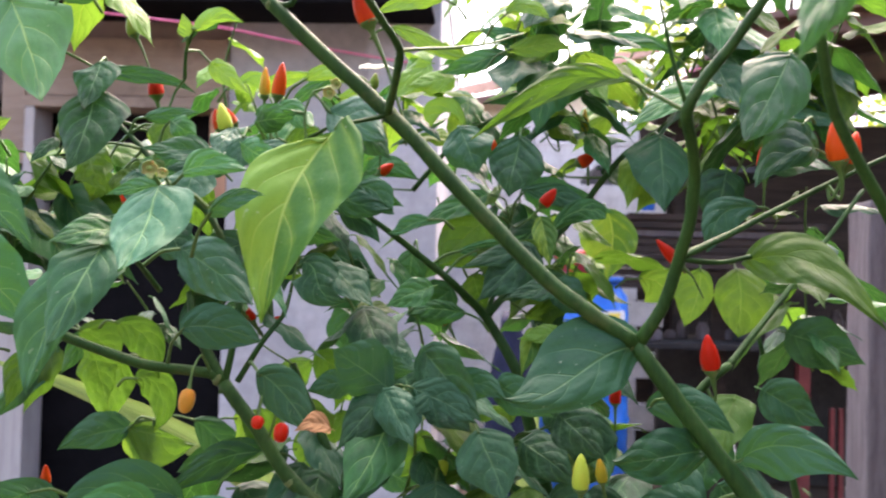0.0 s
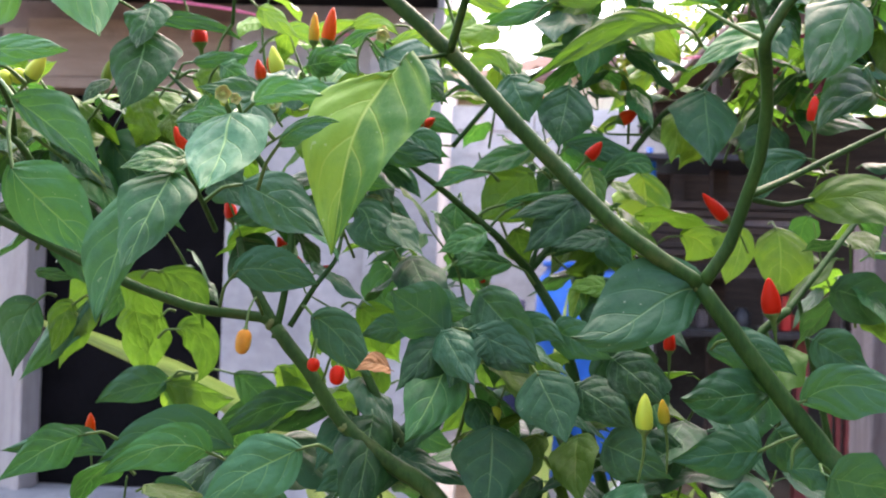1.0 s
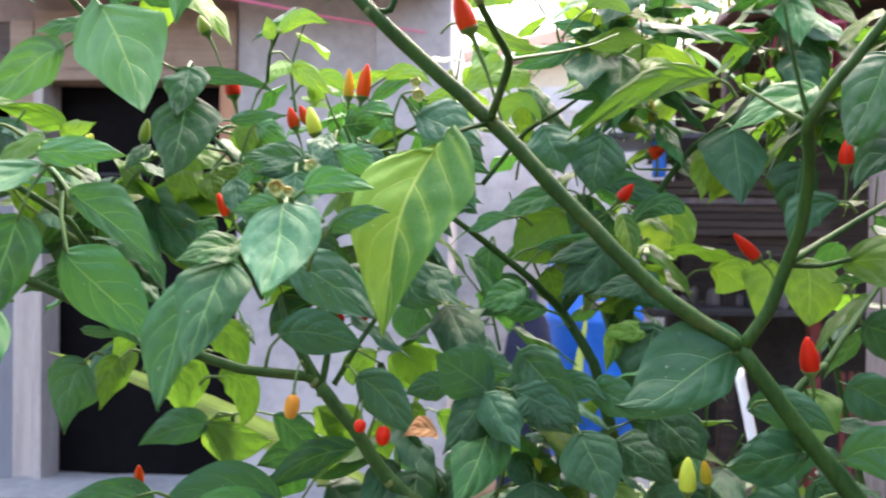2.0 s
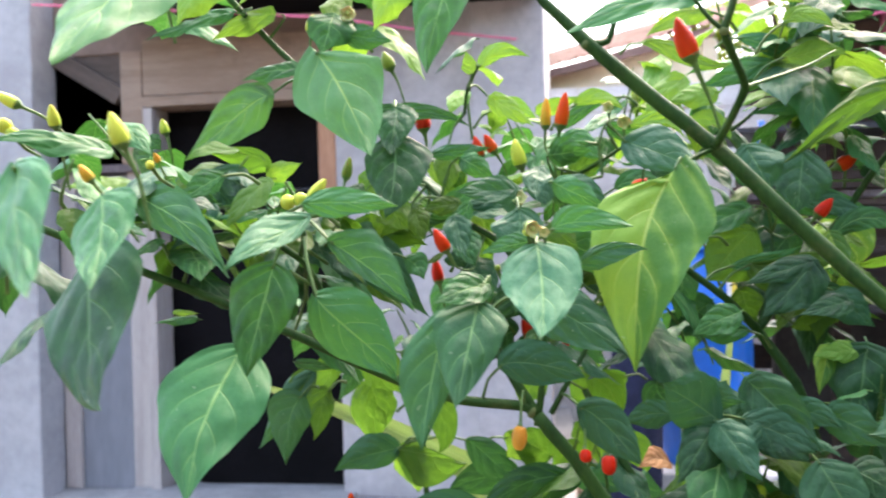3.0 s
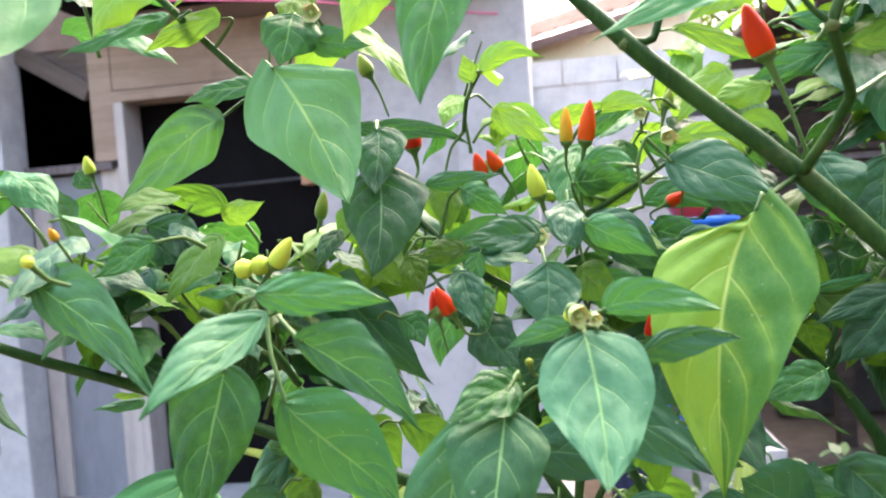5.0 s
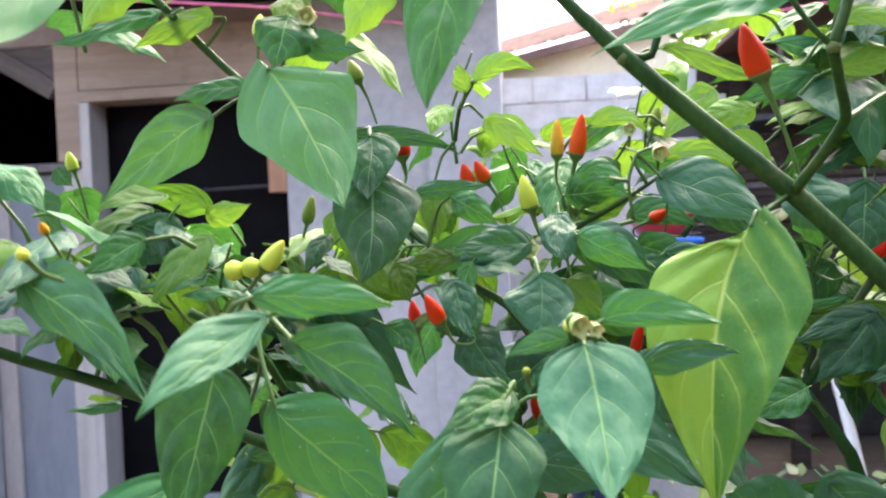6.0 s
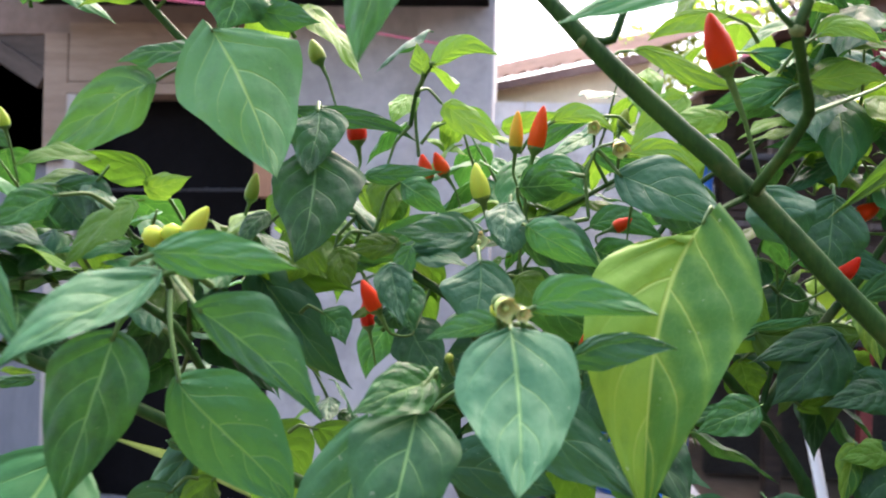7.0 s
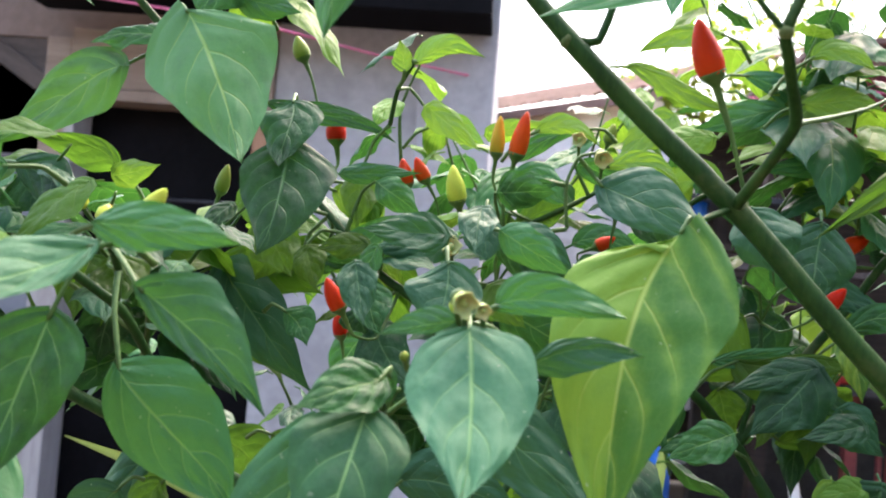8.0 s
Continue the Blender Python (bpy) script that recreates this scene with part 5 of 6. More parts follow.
blade(((0.110, 0.420, 1.380), (0.098, 0.417, 1.370), (0.085, 0.413, 1.356), (0.073, 0.410, 1.342)), 0.020, 0.028, "o", vm=0.45, q=0.7)
leaf((0.084, 0.500, 1.481), (0.087, 0.500, 1.441), 0.022, 0, "b")
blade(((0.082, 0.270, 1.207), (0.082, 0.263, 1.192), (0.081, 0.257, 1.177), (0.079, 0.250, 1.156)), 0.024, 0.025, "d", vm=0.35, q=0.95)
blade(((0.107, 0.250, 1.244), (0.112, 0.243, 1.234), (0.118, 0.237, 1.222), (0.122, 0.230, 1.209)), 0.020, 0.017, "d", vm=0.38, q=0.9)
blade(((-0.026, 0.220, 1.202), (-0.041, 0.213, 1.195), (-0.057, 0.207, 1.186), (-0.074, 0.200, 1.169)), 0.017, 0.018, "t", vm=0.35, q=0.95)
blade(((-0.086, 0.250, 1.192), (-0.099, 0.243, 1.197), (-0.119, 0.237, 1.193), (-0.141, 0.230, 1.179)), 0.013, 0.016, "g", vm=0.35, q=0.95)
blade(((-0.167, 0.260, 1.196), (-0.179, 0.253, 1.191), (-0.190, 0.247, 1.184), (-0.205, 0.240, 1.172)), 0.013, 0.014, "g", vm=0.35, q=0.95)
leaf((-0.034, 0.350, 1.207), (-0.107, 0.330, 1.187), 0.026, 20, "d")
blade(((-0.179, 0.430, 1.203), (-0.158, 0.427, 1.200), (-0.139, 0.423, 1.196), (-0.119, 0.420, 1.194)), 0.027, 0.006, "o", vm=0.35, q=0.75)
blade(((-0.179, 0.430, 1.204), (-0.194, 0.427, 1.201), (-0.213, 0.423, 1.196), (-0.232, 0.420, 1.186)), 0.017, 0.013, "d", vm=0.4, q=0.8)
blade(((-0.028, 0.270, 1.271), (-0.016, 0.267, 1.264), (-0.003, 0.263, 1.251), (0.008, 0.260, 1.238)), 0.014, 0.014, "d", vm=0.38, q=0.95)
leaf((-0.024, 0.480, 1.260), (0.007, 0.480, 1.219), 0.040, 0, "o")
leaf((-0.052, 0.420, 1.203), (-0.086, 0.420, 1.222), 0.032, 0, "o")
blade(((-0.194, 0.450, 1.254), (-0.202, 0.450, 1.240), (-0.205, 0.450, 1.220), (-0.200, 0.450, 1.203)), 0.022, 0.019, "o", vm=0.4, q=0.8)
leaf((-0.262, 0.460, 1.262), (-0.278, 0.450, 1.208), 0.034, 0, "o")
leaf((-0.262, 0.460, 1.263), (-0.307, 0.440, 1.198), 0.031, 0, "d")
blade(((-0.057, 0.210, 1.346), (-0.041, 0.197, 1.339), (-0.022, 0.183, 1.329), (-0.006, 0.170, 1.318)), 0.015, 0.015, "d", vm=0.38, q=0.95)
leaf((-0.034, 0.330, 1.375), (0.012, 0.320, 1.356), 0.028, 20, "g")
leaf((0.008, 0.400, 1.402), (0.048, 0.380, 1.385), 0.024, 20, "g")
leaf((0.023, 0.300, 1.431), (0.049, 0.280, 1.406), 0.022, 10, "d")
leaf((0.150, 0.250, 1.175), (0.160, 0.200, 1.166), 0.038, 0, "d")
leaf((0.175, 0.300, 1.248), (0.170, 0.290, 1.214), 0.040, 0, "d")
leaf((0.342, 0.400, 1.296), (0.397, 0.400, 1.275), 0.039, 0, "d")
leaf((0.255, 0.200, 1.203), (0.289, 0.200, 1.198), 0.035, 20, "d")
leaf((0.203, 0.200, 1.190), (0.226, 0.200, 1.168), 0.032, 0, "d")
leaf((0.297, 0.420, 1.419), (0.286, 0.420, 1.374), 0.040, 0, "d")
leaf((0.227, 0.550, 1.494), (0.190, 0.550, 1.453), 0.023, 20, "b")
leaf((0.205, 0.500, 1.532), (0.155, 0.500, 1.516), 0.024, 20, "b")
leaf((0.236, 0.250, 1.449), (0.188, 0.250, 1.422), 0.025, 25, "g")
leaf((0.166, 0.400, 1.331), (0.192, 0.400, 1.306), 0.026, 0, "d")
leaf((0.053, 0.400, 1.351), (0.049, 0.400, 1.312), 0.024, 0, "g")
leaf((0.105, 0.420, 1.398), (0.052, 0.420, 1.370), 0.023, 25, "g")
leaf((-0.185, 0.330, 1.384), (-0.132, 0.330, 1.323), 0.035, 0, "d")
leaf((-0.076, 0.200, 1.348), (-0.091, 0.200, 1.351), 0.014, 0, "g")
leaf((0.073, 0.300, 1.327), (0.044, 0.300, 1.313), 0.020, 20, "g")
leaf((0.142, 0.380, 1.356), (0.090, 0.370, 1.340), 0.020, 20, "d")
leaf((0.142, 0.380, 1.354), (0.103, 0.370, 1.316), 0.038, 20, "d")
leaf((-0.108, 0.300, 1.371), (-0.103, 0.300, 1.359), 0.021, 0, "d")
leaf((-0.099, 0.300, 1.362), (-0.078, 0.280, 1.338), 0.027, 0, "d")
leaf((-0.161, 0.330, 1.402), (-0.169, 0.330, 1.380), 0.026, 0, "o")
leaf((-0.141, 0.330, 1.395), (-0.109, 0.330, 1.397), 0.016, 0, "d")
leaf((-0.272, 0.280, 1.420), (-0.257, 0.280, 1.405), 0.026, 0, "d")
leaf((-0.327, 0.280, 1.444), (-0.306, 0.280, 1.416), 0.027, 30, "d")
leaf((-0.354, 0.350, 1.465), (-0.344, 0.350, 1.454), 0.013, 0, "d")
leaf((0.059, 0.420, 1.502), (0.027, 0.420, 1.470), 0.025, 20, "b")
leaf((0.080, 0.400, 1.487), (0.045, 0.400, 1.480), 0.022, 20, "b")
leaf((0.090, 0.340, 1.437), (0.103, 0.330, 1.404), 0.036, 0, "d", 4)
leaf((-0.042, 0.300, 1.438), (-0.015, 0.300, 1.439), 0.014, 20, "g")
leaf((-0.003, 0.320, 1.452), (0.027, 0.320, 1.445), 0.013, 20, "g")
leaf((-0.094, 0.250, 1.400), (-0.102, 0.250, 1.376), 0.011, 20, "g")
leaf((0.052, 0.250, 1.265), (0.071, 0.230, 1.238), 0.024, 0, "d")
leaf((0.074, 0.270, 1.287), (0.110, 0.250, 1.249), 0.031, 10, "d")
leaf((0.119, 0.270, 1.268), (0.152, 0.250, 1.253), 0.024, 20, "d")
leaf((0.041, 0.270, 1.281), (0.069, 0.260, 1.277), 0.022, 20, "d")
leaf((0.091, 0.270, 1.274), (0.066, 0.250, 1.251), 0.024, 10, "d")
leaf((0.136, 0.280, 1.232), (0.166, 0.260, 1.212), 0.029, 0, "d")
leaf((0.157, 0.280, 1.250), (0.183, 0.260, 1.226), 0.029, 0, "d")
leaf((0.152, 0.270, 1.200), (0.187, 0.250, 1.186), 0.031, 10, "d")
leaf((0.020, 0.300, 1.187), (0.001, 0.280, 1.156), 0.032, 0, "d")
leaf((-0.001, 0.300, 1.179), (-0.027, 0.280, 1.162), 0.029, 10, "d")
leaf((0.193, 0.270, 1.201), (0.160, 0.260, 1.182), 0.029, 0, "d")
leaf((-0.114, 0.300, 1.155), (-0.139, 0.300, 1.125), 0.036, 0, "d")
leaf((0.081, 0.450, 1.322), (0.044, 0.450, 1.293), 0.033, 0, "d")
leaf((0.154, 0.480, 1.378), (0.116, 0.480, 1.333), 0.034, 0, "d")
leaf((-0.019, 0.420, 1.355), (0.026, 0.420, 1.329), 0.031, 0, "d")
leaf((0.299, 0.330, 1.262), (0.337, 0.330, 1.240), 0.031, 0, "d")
leaf((0.022, 0.240, 1.245), (0.003, 0.230, 1.245), 0.015, 30, "x", 5)
leaf((0.207, 0.000, 1.429), (0.185, -0.020, 1.391), 0.016, 0, "g")
leaf((-0.195, 0.400, 1.265), (-0.182, 0.400, 1.227), 0.031, 0, "o")
leaf((-0.202, 0.400, 1.283), (-0.222, 0.400, 1.249), 0.017, 0, "d")
leaf((-0.297, 0.300, 1.327), (-0.328, 0.300, 1.324), 0.008, 30, "g")
leaf((-0.312, 0.300, 1.331), (-0.292, 0.300, 1.331), 0.005, 20, "b")
leaf((-0.228, 0.320, 1.292), (-0.196, 0.320, 1.289), 0.009, 20, "d")
leaf((0.253, 0.270, 1.212), (0.277, 0.270, 1.186), 0.027, 0, "d")
leaf((0.146, 0.360, 1.296), (0.136, 0.350, 1.264), 0.015, 0, "y")
leaf((0.172, 0.360, 1.295), (0.162, 0.350, 1.237), 0.048, 0, "d")
leaf((0.200, 0.380, 1.279), (0.154, 0.370, 1.256), 0.030, 15, "o")
leaf((0.166, 0.370, 1.246), (0.186, 0.360, 1.210), 0.037, 0, "d")
leaf((-0.084, 0.330, 1.478), (-0.054, 0.320, 1.455), 0.015, 10, "b")
leaf((-0.052, 0.360, 1.472), (-0.019, 0.360, 1.482), 0.012, 20, "b")
leaf((-0.117, 0.330, 1.440), (-0.115, 0.320, 1.410), 0.020, 0, "o")
leaf((-0.124, 0.320, 1.439), (-0.083, 0.310, 1.441), 0.011, 25, "d")
leaf((-0.104, 0.310, 1.434), (-0.080, 0.300, 1.418), 0.016, 15, "g")
leaf((-0.067, 0.270, 1.409), (-0.104, 0.260, 1.408), 0.019, 20, "d")
leaf((-0.051, 0.270, 1.422), (-0.052, 0.250, 1.402), 0.018, 0, "d", 4)
leaf((-0.043, 0.300, 1.433), (-0.016, 0.290, 1.434), 0.018, 25, "g")
leaf((-0.040, 0.260, 1.411), (-0.010, 0.250, 1.394), 0.017, 15, "g")
leaf((-0.102, 0.250, 1.392), (-0.094, 0.235, 1.367), 0.017, 0, "d")
leaf((-0.106, 0.300, 1.403), (-0.131, 0.300, 1.399), 0.014, 10, "o", 4)
leaf((-0.156, 0.300, 1.410), (-0.139, 0.290, 1.384), 0.026, 0, "o")
leaf((-0.105, 0.330, 1.402), (-0.089, 0.320, 1.379), 0.020, 0, "b")
leaf((-0.176, 0.330, 1.429), (-0.165, 0.320, 1.404), 0.018, 0, "o")
leaf((-0.138, 0.310, 1.399), (-0.129, 0.300, 1.378), 0.018, 0, "o")
leaf((-0.044, 0.300, 1.387), (-0.026, 0.290, 1.369), 0.021, 0, "o")
leaf((-0.030, 0.290, 1.400), (-0.006, 0.280, 1.385), 0.013, 25, "d")
leaf((0.149, 0.360, 1.376), (0.155, 0.350, 1.341), 0.017, 0, "y")
leaf((0.163, 0.360, 1.295), (0.133, 0.350, 1.291), 0.016, 20, "b")
leaf((0.160, 0.360, 1.329), (0.123, 0.350, 1.320), 0.018, 25, "d")
blade(((0.247, 0.400, 1.511), (0.223, 0.397, 1.519), (0.197, 0.393, 1.518), (0.167, 0.390, 1.521)), 0.006, 0.007, "t", vm=0.4, q=0.9)
blade(((0.105, 0.420, 1.531), (0.124, 0.420, 1.524), (0.142, 0.420, 1.513), (0.156, 0.420, 1.497)), 0.007, 0.010, "t", vm=0.4, q=0.9)
blade(((0.194, 0.300, 1.465), (0.164, 0.293, 1.463), (0.136, 0.287, 1.449), (0.098, 0.280, 1.420)), 0.010, 0.010, "o", vm=0.4, q=0.8)
blade(((0.068, 0.260, 1.267), (0.081, 0.257, 1.262), (0.093, 0.253, 1.257), (0.106, 0.250, 1.249)), 0.013, 0.013, "d", vm=0.4, q=0.9)
blade(((0.029, 0.280, 1.265), (0.019, 0.280, 1.266), (0.009, 0.280, 1.264), (-0.001, 0.280, 1.260)), 0.009, 0.010, "d", vm=0.4, q=0.85)
blade(((0.089, 0.270, 1.267), (0.101, 0.267, 1.270), (0.112, 0.263, 1.269), (0.124, 0.260, 1.261)), 0.010, 0.010, "d", vm=0.4, q=0.85)
blade(((-0.206, 0.360, 1.293), (-0.213, 0.360, 1.284), (-0.220, 0.360, 1.272), (-0.229, 0.360, 1.258)), 0.013, 0.008, "o", vm=0.35, q=0.9)
blade(((0.161, 0.400, 1.372), (0.181, 0.397, 1.387), (0.194, 0.393, 1.385), (0.199, 0.390, 1.380)), 0.009, 0.009, "g", vm=0.4, q=0.85)
blade(((-0.209, 0.330, 1.270), (-0.213, 0.327, 1.263), (-0.214, 0.323, 1.251), (-0.218, 0.320, 1.236)), 0.012, 0.010, "o", vm=0.35, q=0.9)
blade(((-0.158, 0.360, 1.294), (-0.141, 0.360, 1.287), (-0.132, 0.360, 1.275), (-0.127, 0.360, 1.254)), 0.016, 0.012, "o", vm=0.4, q=0.8)
blade(((-0.196, 0.380, 1.286), (-0.183, 0.380, 1.280), (-0.174, 0.380, 1.272), (-0.165, 0.380, 1.259)), 0.017, 0.017, "o", vm=0.4, q=0.8)
blade(((-0.151, 0.380, 1.251), (-0.138, 0.380, 1.248), (-0.131, 0.380, 1.231), (-0.137, 0.380, 1.212)), 0.013, 0.013, "o", vm=0.4, q=0.8)
blade(((-0.220, 0.300, 1.272), (-0.227, 0.300, 1.261), (-0.230, 0.300, 1.246), (-0.232, 0.300, 1.224)), 0.019, 0.015, "d", vm=0.35, q=0.95)
blade(((-0.018, 0.400, 1.271), (-0.007, 0.400, 1.263), (-0.000, 0.400, 1.250), (-0.004, 0.400, 1.228)), 0.017, 0.013, "o", vm=0.4, q=0.8)
blade(((-0.087, 0.420, 1.216), (-0.078, 0.420, 1.214), (-0.069, 0.420, 1.205), (-0.064, 0.420, 1.192)), 0.016, 0.009, "b", vm=0.4, q=0.8)
blade(((-0.039, 0.340, 1.208), (-0.061, 0.333, 1.207), (-0.082, 0.327, 1.198), (-0.108, 0.320, 1.179)), 0.012, 0.013, "d", vm=0.4, q=0.85)
blade(((-0.088, 0.300, 1.185), (-0.116, 0.293, 1.193), (-0.142, 0.287, 1.186), (-0.164, 0.280, 1.175)), 0.018, 0.014, "d", vm=0.4, q=0.85)
blade(((-0.184, 0.330, 1.170), (-0.203, 0.327, 1.176), (-0.225, 0.323, 1.174), (-0.250, 0.320, 1.170)), 0.012, 0.010, "d", vm=0.4, q=0.85)
blade(((-0.050, 0.300, 1.351), (-0.060, 0.297, 1.347), (-0.074, 0.293, 1.336), (-0.089, 0.290, 1.331)), 0.016, 0.015, "d", vm=0.4, q=0.85)
blade(((-0.009, 0.300, 1.341), (-0.001, 0.297, 1.334), (0.004, 0.293, 1.323), (0.022, 0.290, 1.317)), 0.016, 0.015, "d", vm=0.4, q=0.85)
blade(((-0.072, 0.330, 1.312), (-0.078, 0.327, 1.311), (-0.089, 0.323, 1.303), (-0.097, 0.320, 1.290)), 0.015, 0.014, "d", vm=0.45, q=0.8)
blade(((0.017, 0.360, 1.398), (0.029, 0.357, 1.394), (0.036, 0.353, 1.385), (0.044, 0.350, 1.377)), 0.011, 0.011, "d", vm=0.4, q=0.9)
blade(((-0.008, 0.360, 1.397), (0.009, 0.357, 1.387), (0.026, 0.353, 1.383), (0.042, 0.350, 1.381)), 0.011, 0.011, "d", vm=0.4, q=0.9)
blade(((0.066, 0.380, 1.376), (0.053, 0.380, 1.372), (0.045, 0.380, 1.367), (0.035, 0.380, 1.365)), 0.008, 0.004, "t", vm=0.4, q=0.9)
blade(((0.090, 0.400, 1.451), (0.076, 0.400, 1.462), (0.068, 0.400, 1.455), (0.064, 0.400, 1.450)), 0.013, 0.001, "b", vm=0.5, q=0.8)
blade(((0.141, 0.420, 1.404), (0.163, 0.417, 1.400), (0.180, 0.413, 1.393), (0.201, 0.410, 1.382)), 0.008, 0.010, "d", vm=0.4, q=0.9)
blade(((0.240, 0.460, 1.336), (0.252, 0.460, 1.334), (0.261, 0.460, 1.327), (0.268, 0.460, 1.320)), 0.019, 0.013, "b", vm=0.45, q=0.7)
blade(((0.302, 0.280, 1.433), (0.294, 0.277, 1.423), (0.282, 0.273, 1.410), (0.269, 0.270, 1.397)), 0.016, 0.012, "d", vm=0.3, q=1.0)
blade(((0.299, 0.360, 1.389), (0.278, 0.357, 1.384), (0.269, 0.353, 1.371), (0.264, 0.350, 1.355)), 0.012, 0.014, "d", vm=0.4, q=0.9)
blade(((-0.053, 0.168, 1.376), (-0.059, 0.165, 1.375), (-0.068, 0.163, 1.373), (-0.078, 0.160, 1.370)), 0.006, 0.003, "t", vm=0.4, q=0.85)
blade(((-0.143, 0.300, 1.367), (-0.137, 0.297, 1.363), (-0.133, 0.293, 1.359), (-0.129, 0.290, 1.352)), 0.007, 0.010, "g", vm=0.4, q=0.8)
blade(((-0.105, 0.290, 1.384), (-0.101, 0.287, 1.377), (-0.098, 0.283, 1.369), (-0.093, 0.280, 1.361)), 0.009, 0.011, "g", vm=0.4, q=0.85)
blade(((-0.139, 0.360, 1.400), (-0.151, 0.360, 1.398), (-0.164, 0.360, 1.391), (-0.176, 0.360, 1.382)), 0.010, 0.012, "o", vm=0.4, q=0.8)
blade(((-0.106, 0.330, 1.401), (-0.112, 0.330, 1.400), (-0.120, 0.330, 1.397), (-0.126, 0.330, 1.394)), 0.007, 0.007, "b", vm=0.45, q=0.75)
blade(((-0.102, 0.340, 1.398), (-0.094, 0.340, 1.392), (-0.089, 0.340, 1.383), (-0.087, 0.340, 1.370)), 0.013, 0.008, "o", vm=0.4, q=0.8)
blade(((-0.132, 0.340, 1.432), (-0.122, 0.340, 1.429), (-0.112, 0.340, 1.423), (-0.109, 0.340, 1.412)), 0.011, 0.011, "b", vm=0.45, q=0.75)
blade(((-0.126, 0.310, 1.396), (-0.108, 0.310, 1.402), (-0.087, 0.310, 1.409), (-0.068, 0.310, 1.406)), 0.008, 0.012, "g", vm=0.5, q=0.8)
blade(((-0.049, 0.290, 1.421), (-0.049, 0.287, 1.414), (-0.048, 0.283, 1.406), (-0.047, 0.280, 1.399)), 0.010, 0.009, "d", vm=0.45, q=0.75)
blade(((-0.038, 0.280, 1.413), (-0.029, 0.277, 1.409), (-0.018, 0.273, 1.403), (-0.007, 0.270, 1.393)), 0.006, 0.011, "d", vm=0.4, q=0.9)
blade(((-0.037, 0.320, 1.443), (-0.025, 0.317, 1.444), (-0.018, 0.313, 1.437), (-0.010, 0.310, 1.431)), 0.009, 0.009, "g", vm=0.35, q=0.9)
blade(((-0.034, 0.330, 1.419), (-0.023, 0.330, 1.427), (-0.014, 0.330, 1.431), (-0.005, 0.330, 1.432)), 0.009, 0.008, "o", vm=0.45, q=0.8)
blade(((-0.025, 0.360, 1.476), (-0.015, 0.360, 1.479), (-0.003, 0.360, 1.478), (0.010, 0.360, 1.469)), 0.004, 0.008, "b", vm=0.4, q=0.85)
blade(((0.002, 0.370, 1.481), (-0.018, 0.370, 1.474), (-0.031, 0.370, 1.464), (-0.040, 0.370, 1.462)), 0.007, 0.005, "g", vm=0.4, q=0.9)
blade(((0.104, 0.400, 1.355), (0.125, 0.393, 1.356), (0.145, 0.387, 1.361), (0.162, 0.380, 1.355)), 0.026, 0.004, "o", vm=0.35, q=0.8)
blade(((0.091, 0.400, 1.354), (0.107, 0.400, 1.358), (0.124, 0.400, 1.362), (0.141, 0.400, 1.368)), 0.007, 0.004, "g", vm=0.35, q=0.8)
blade(((0.094, 0.370, 1.308), (0.079, 0.367, 1.310), (0.066, 0.363, 1.310), (0.053, 0.360, 1.305)), 0.007, 0.012, "g", vm=0.4, q=0.85)
blade(((0.100, 0.420, 1.335), (0.103, 0.420, 1.326), (0.106, 0.420, 1.317), (0.113, 0.420, 1.308)), 0.014, 0.014, "o", vm=0.45, q=0.8)
blade(((0.132, 0.420, 1.318), (0.146, 0.420, 1.329), (0.166, 0.420, 1.332), (0.187, 0.420, 1.324)), 0.009, 0.011, "d", vm=0.4, q=0.8)
blade(((0.146, 0.440, 1.304), (0.164, 0.440, 1.312), (0.182, 0.440, 1.317), (0.211, 0.440, 1.307)), 0.011, 0.008, "o", vm=0.4, q=0.8)
blade(((0.120, 0.400, 1.507), (0.104, 0.400, 1.502), (0.087, 0.400, 1.496), (0.070, 0.400, 1.492)), 0.010, 0.008, "g", vm=0.4, q=0.85)
blade(((0.072, 0.360, 1.537), (0.055, 0.357, 1.537), (0.039, 0.353, 1.531), (0.025, 0.350, 1.520)), 0.004, 0.010, "b", vm=0.4, q=0.85)
blade(((0.183, 0.420, 1.485), (0.160, 0.413, 1.480), (0.134, 0.407, 1.475), (0.105, 0.400, 1.468)), 0.008, 0.011, "g", vm=0.35, q=0.85)
blade(((0.122, 0.360, 1.527), (0.132, 0.357, 1.531), (0.143, 0.353, 1.526), (0.151, 0.350, 1.519)), 0.006, 0.007, "b", vm=0.35, q=0.85)
blade(((0.126, 0.380, 1.506), (0.142, 0.380, 1.508), (0.155, 0.380, 1.510), (0.171, 0.380, 1.504)), 0.009, 0.009, "b", vm=0.4, q=0.8)
blade(((-0.267, 0.270, 1.427), (-0.253, 0.267, 1.422), (-0.243, 0.263, 1.416), (-0.234, 0.260, 1.404)), 0.011, 0.011, "d", vm=0.35, q=0.85)
blade(((-0.230, 0.200, 1.418), (-0.236, 0.197, 1.415), (-0.243, 0.193, 1.410), (-0.253, 0.190, 1.405)), 0.009, 0.007, "g", vm=0.4, q=0.85)
blade(((-0.123, 0.340, 1.436), (-0.115, 0.340, 1.430), (-0.117, 0.340, 1.418), (-0.122, 0.340, 1.410)), 0.011, 0.010, "o", vm=0.4, q=0.8)
blade(((-0.116, 0.350, 1.392), (-0.120, 0.350, 1.394), (-0.126, 0.350, 1.392), (-0.132, 0.350, 1.388)), 0.011, 0.009, "o", vm=0.45, q=0.8)
blade(((-0.202, 0.360, 1.386), (-0.180, 0.360, 1.393), (-0.159, 0.360, 1.388), (-0.138, 0.360, 1.375)), 0.021, 0.008, "o", vm=0.45, q=0.7)
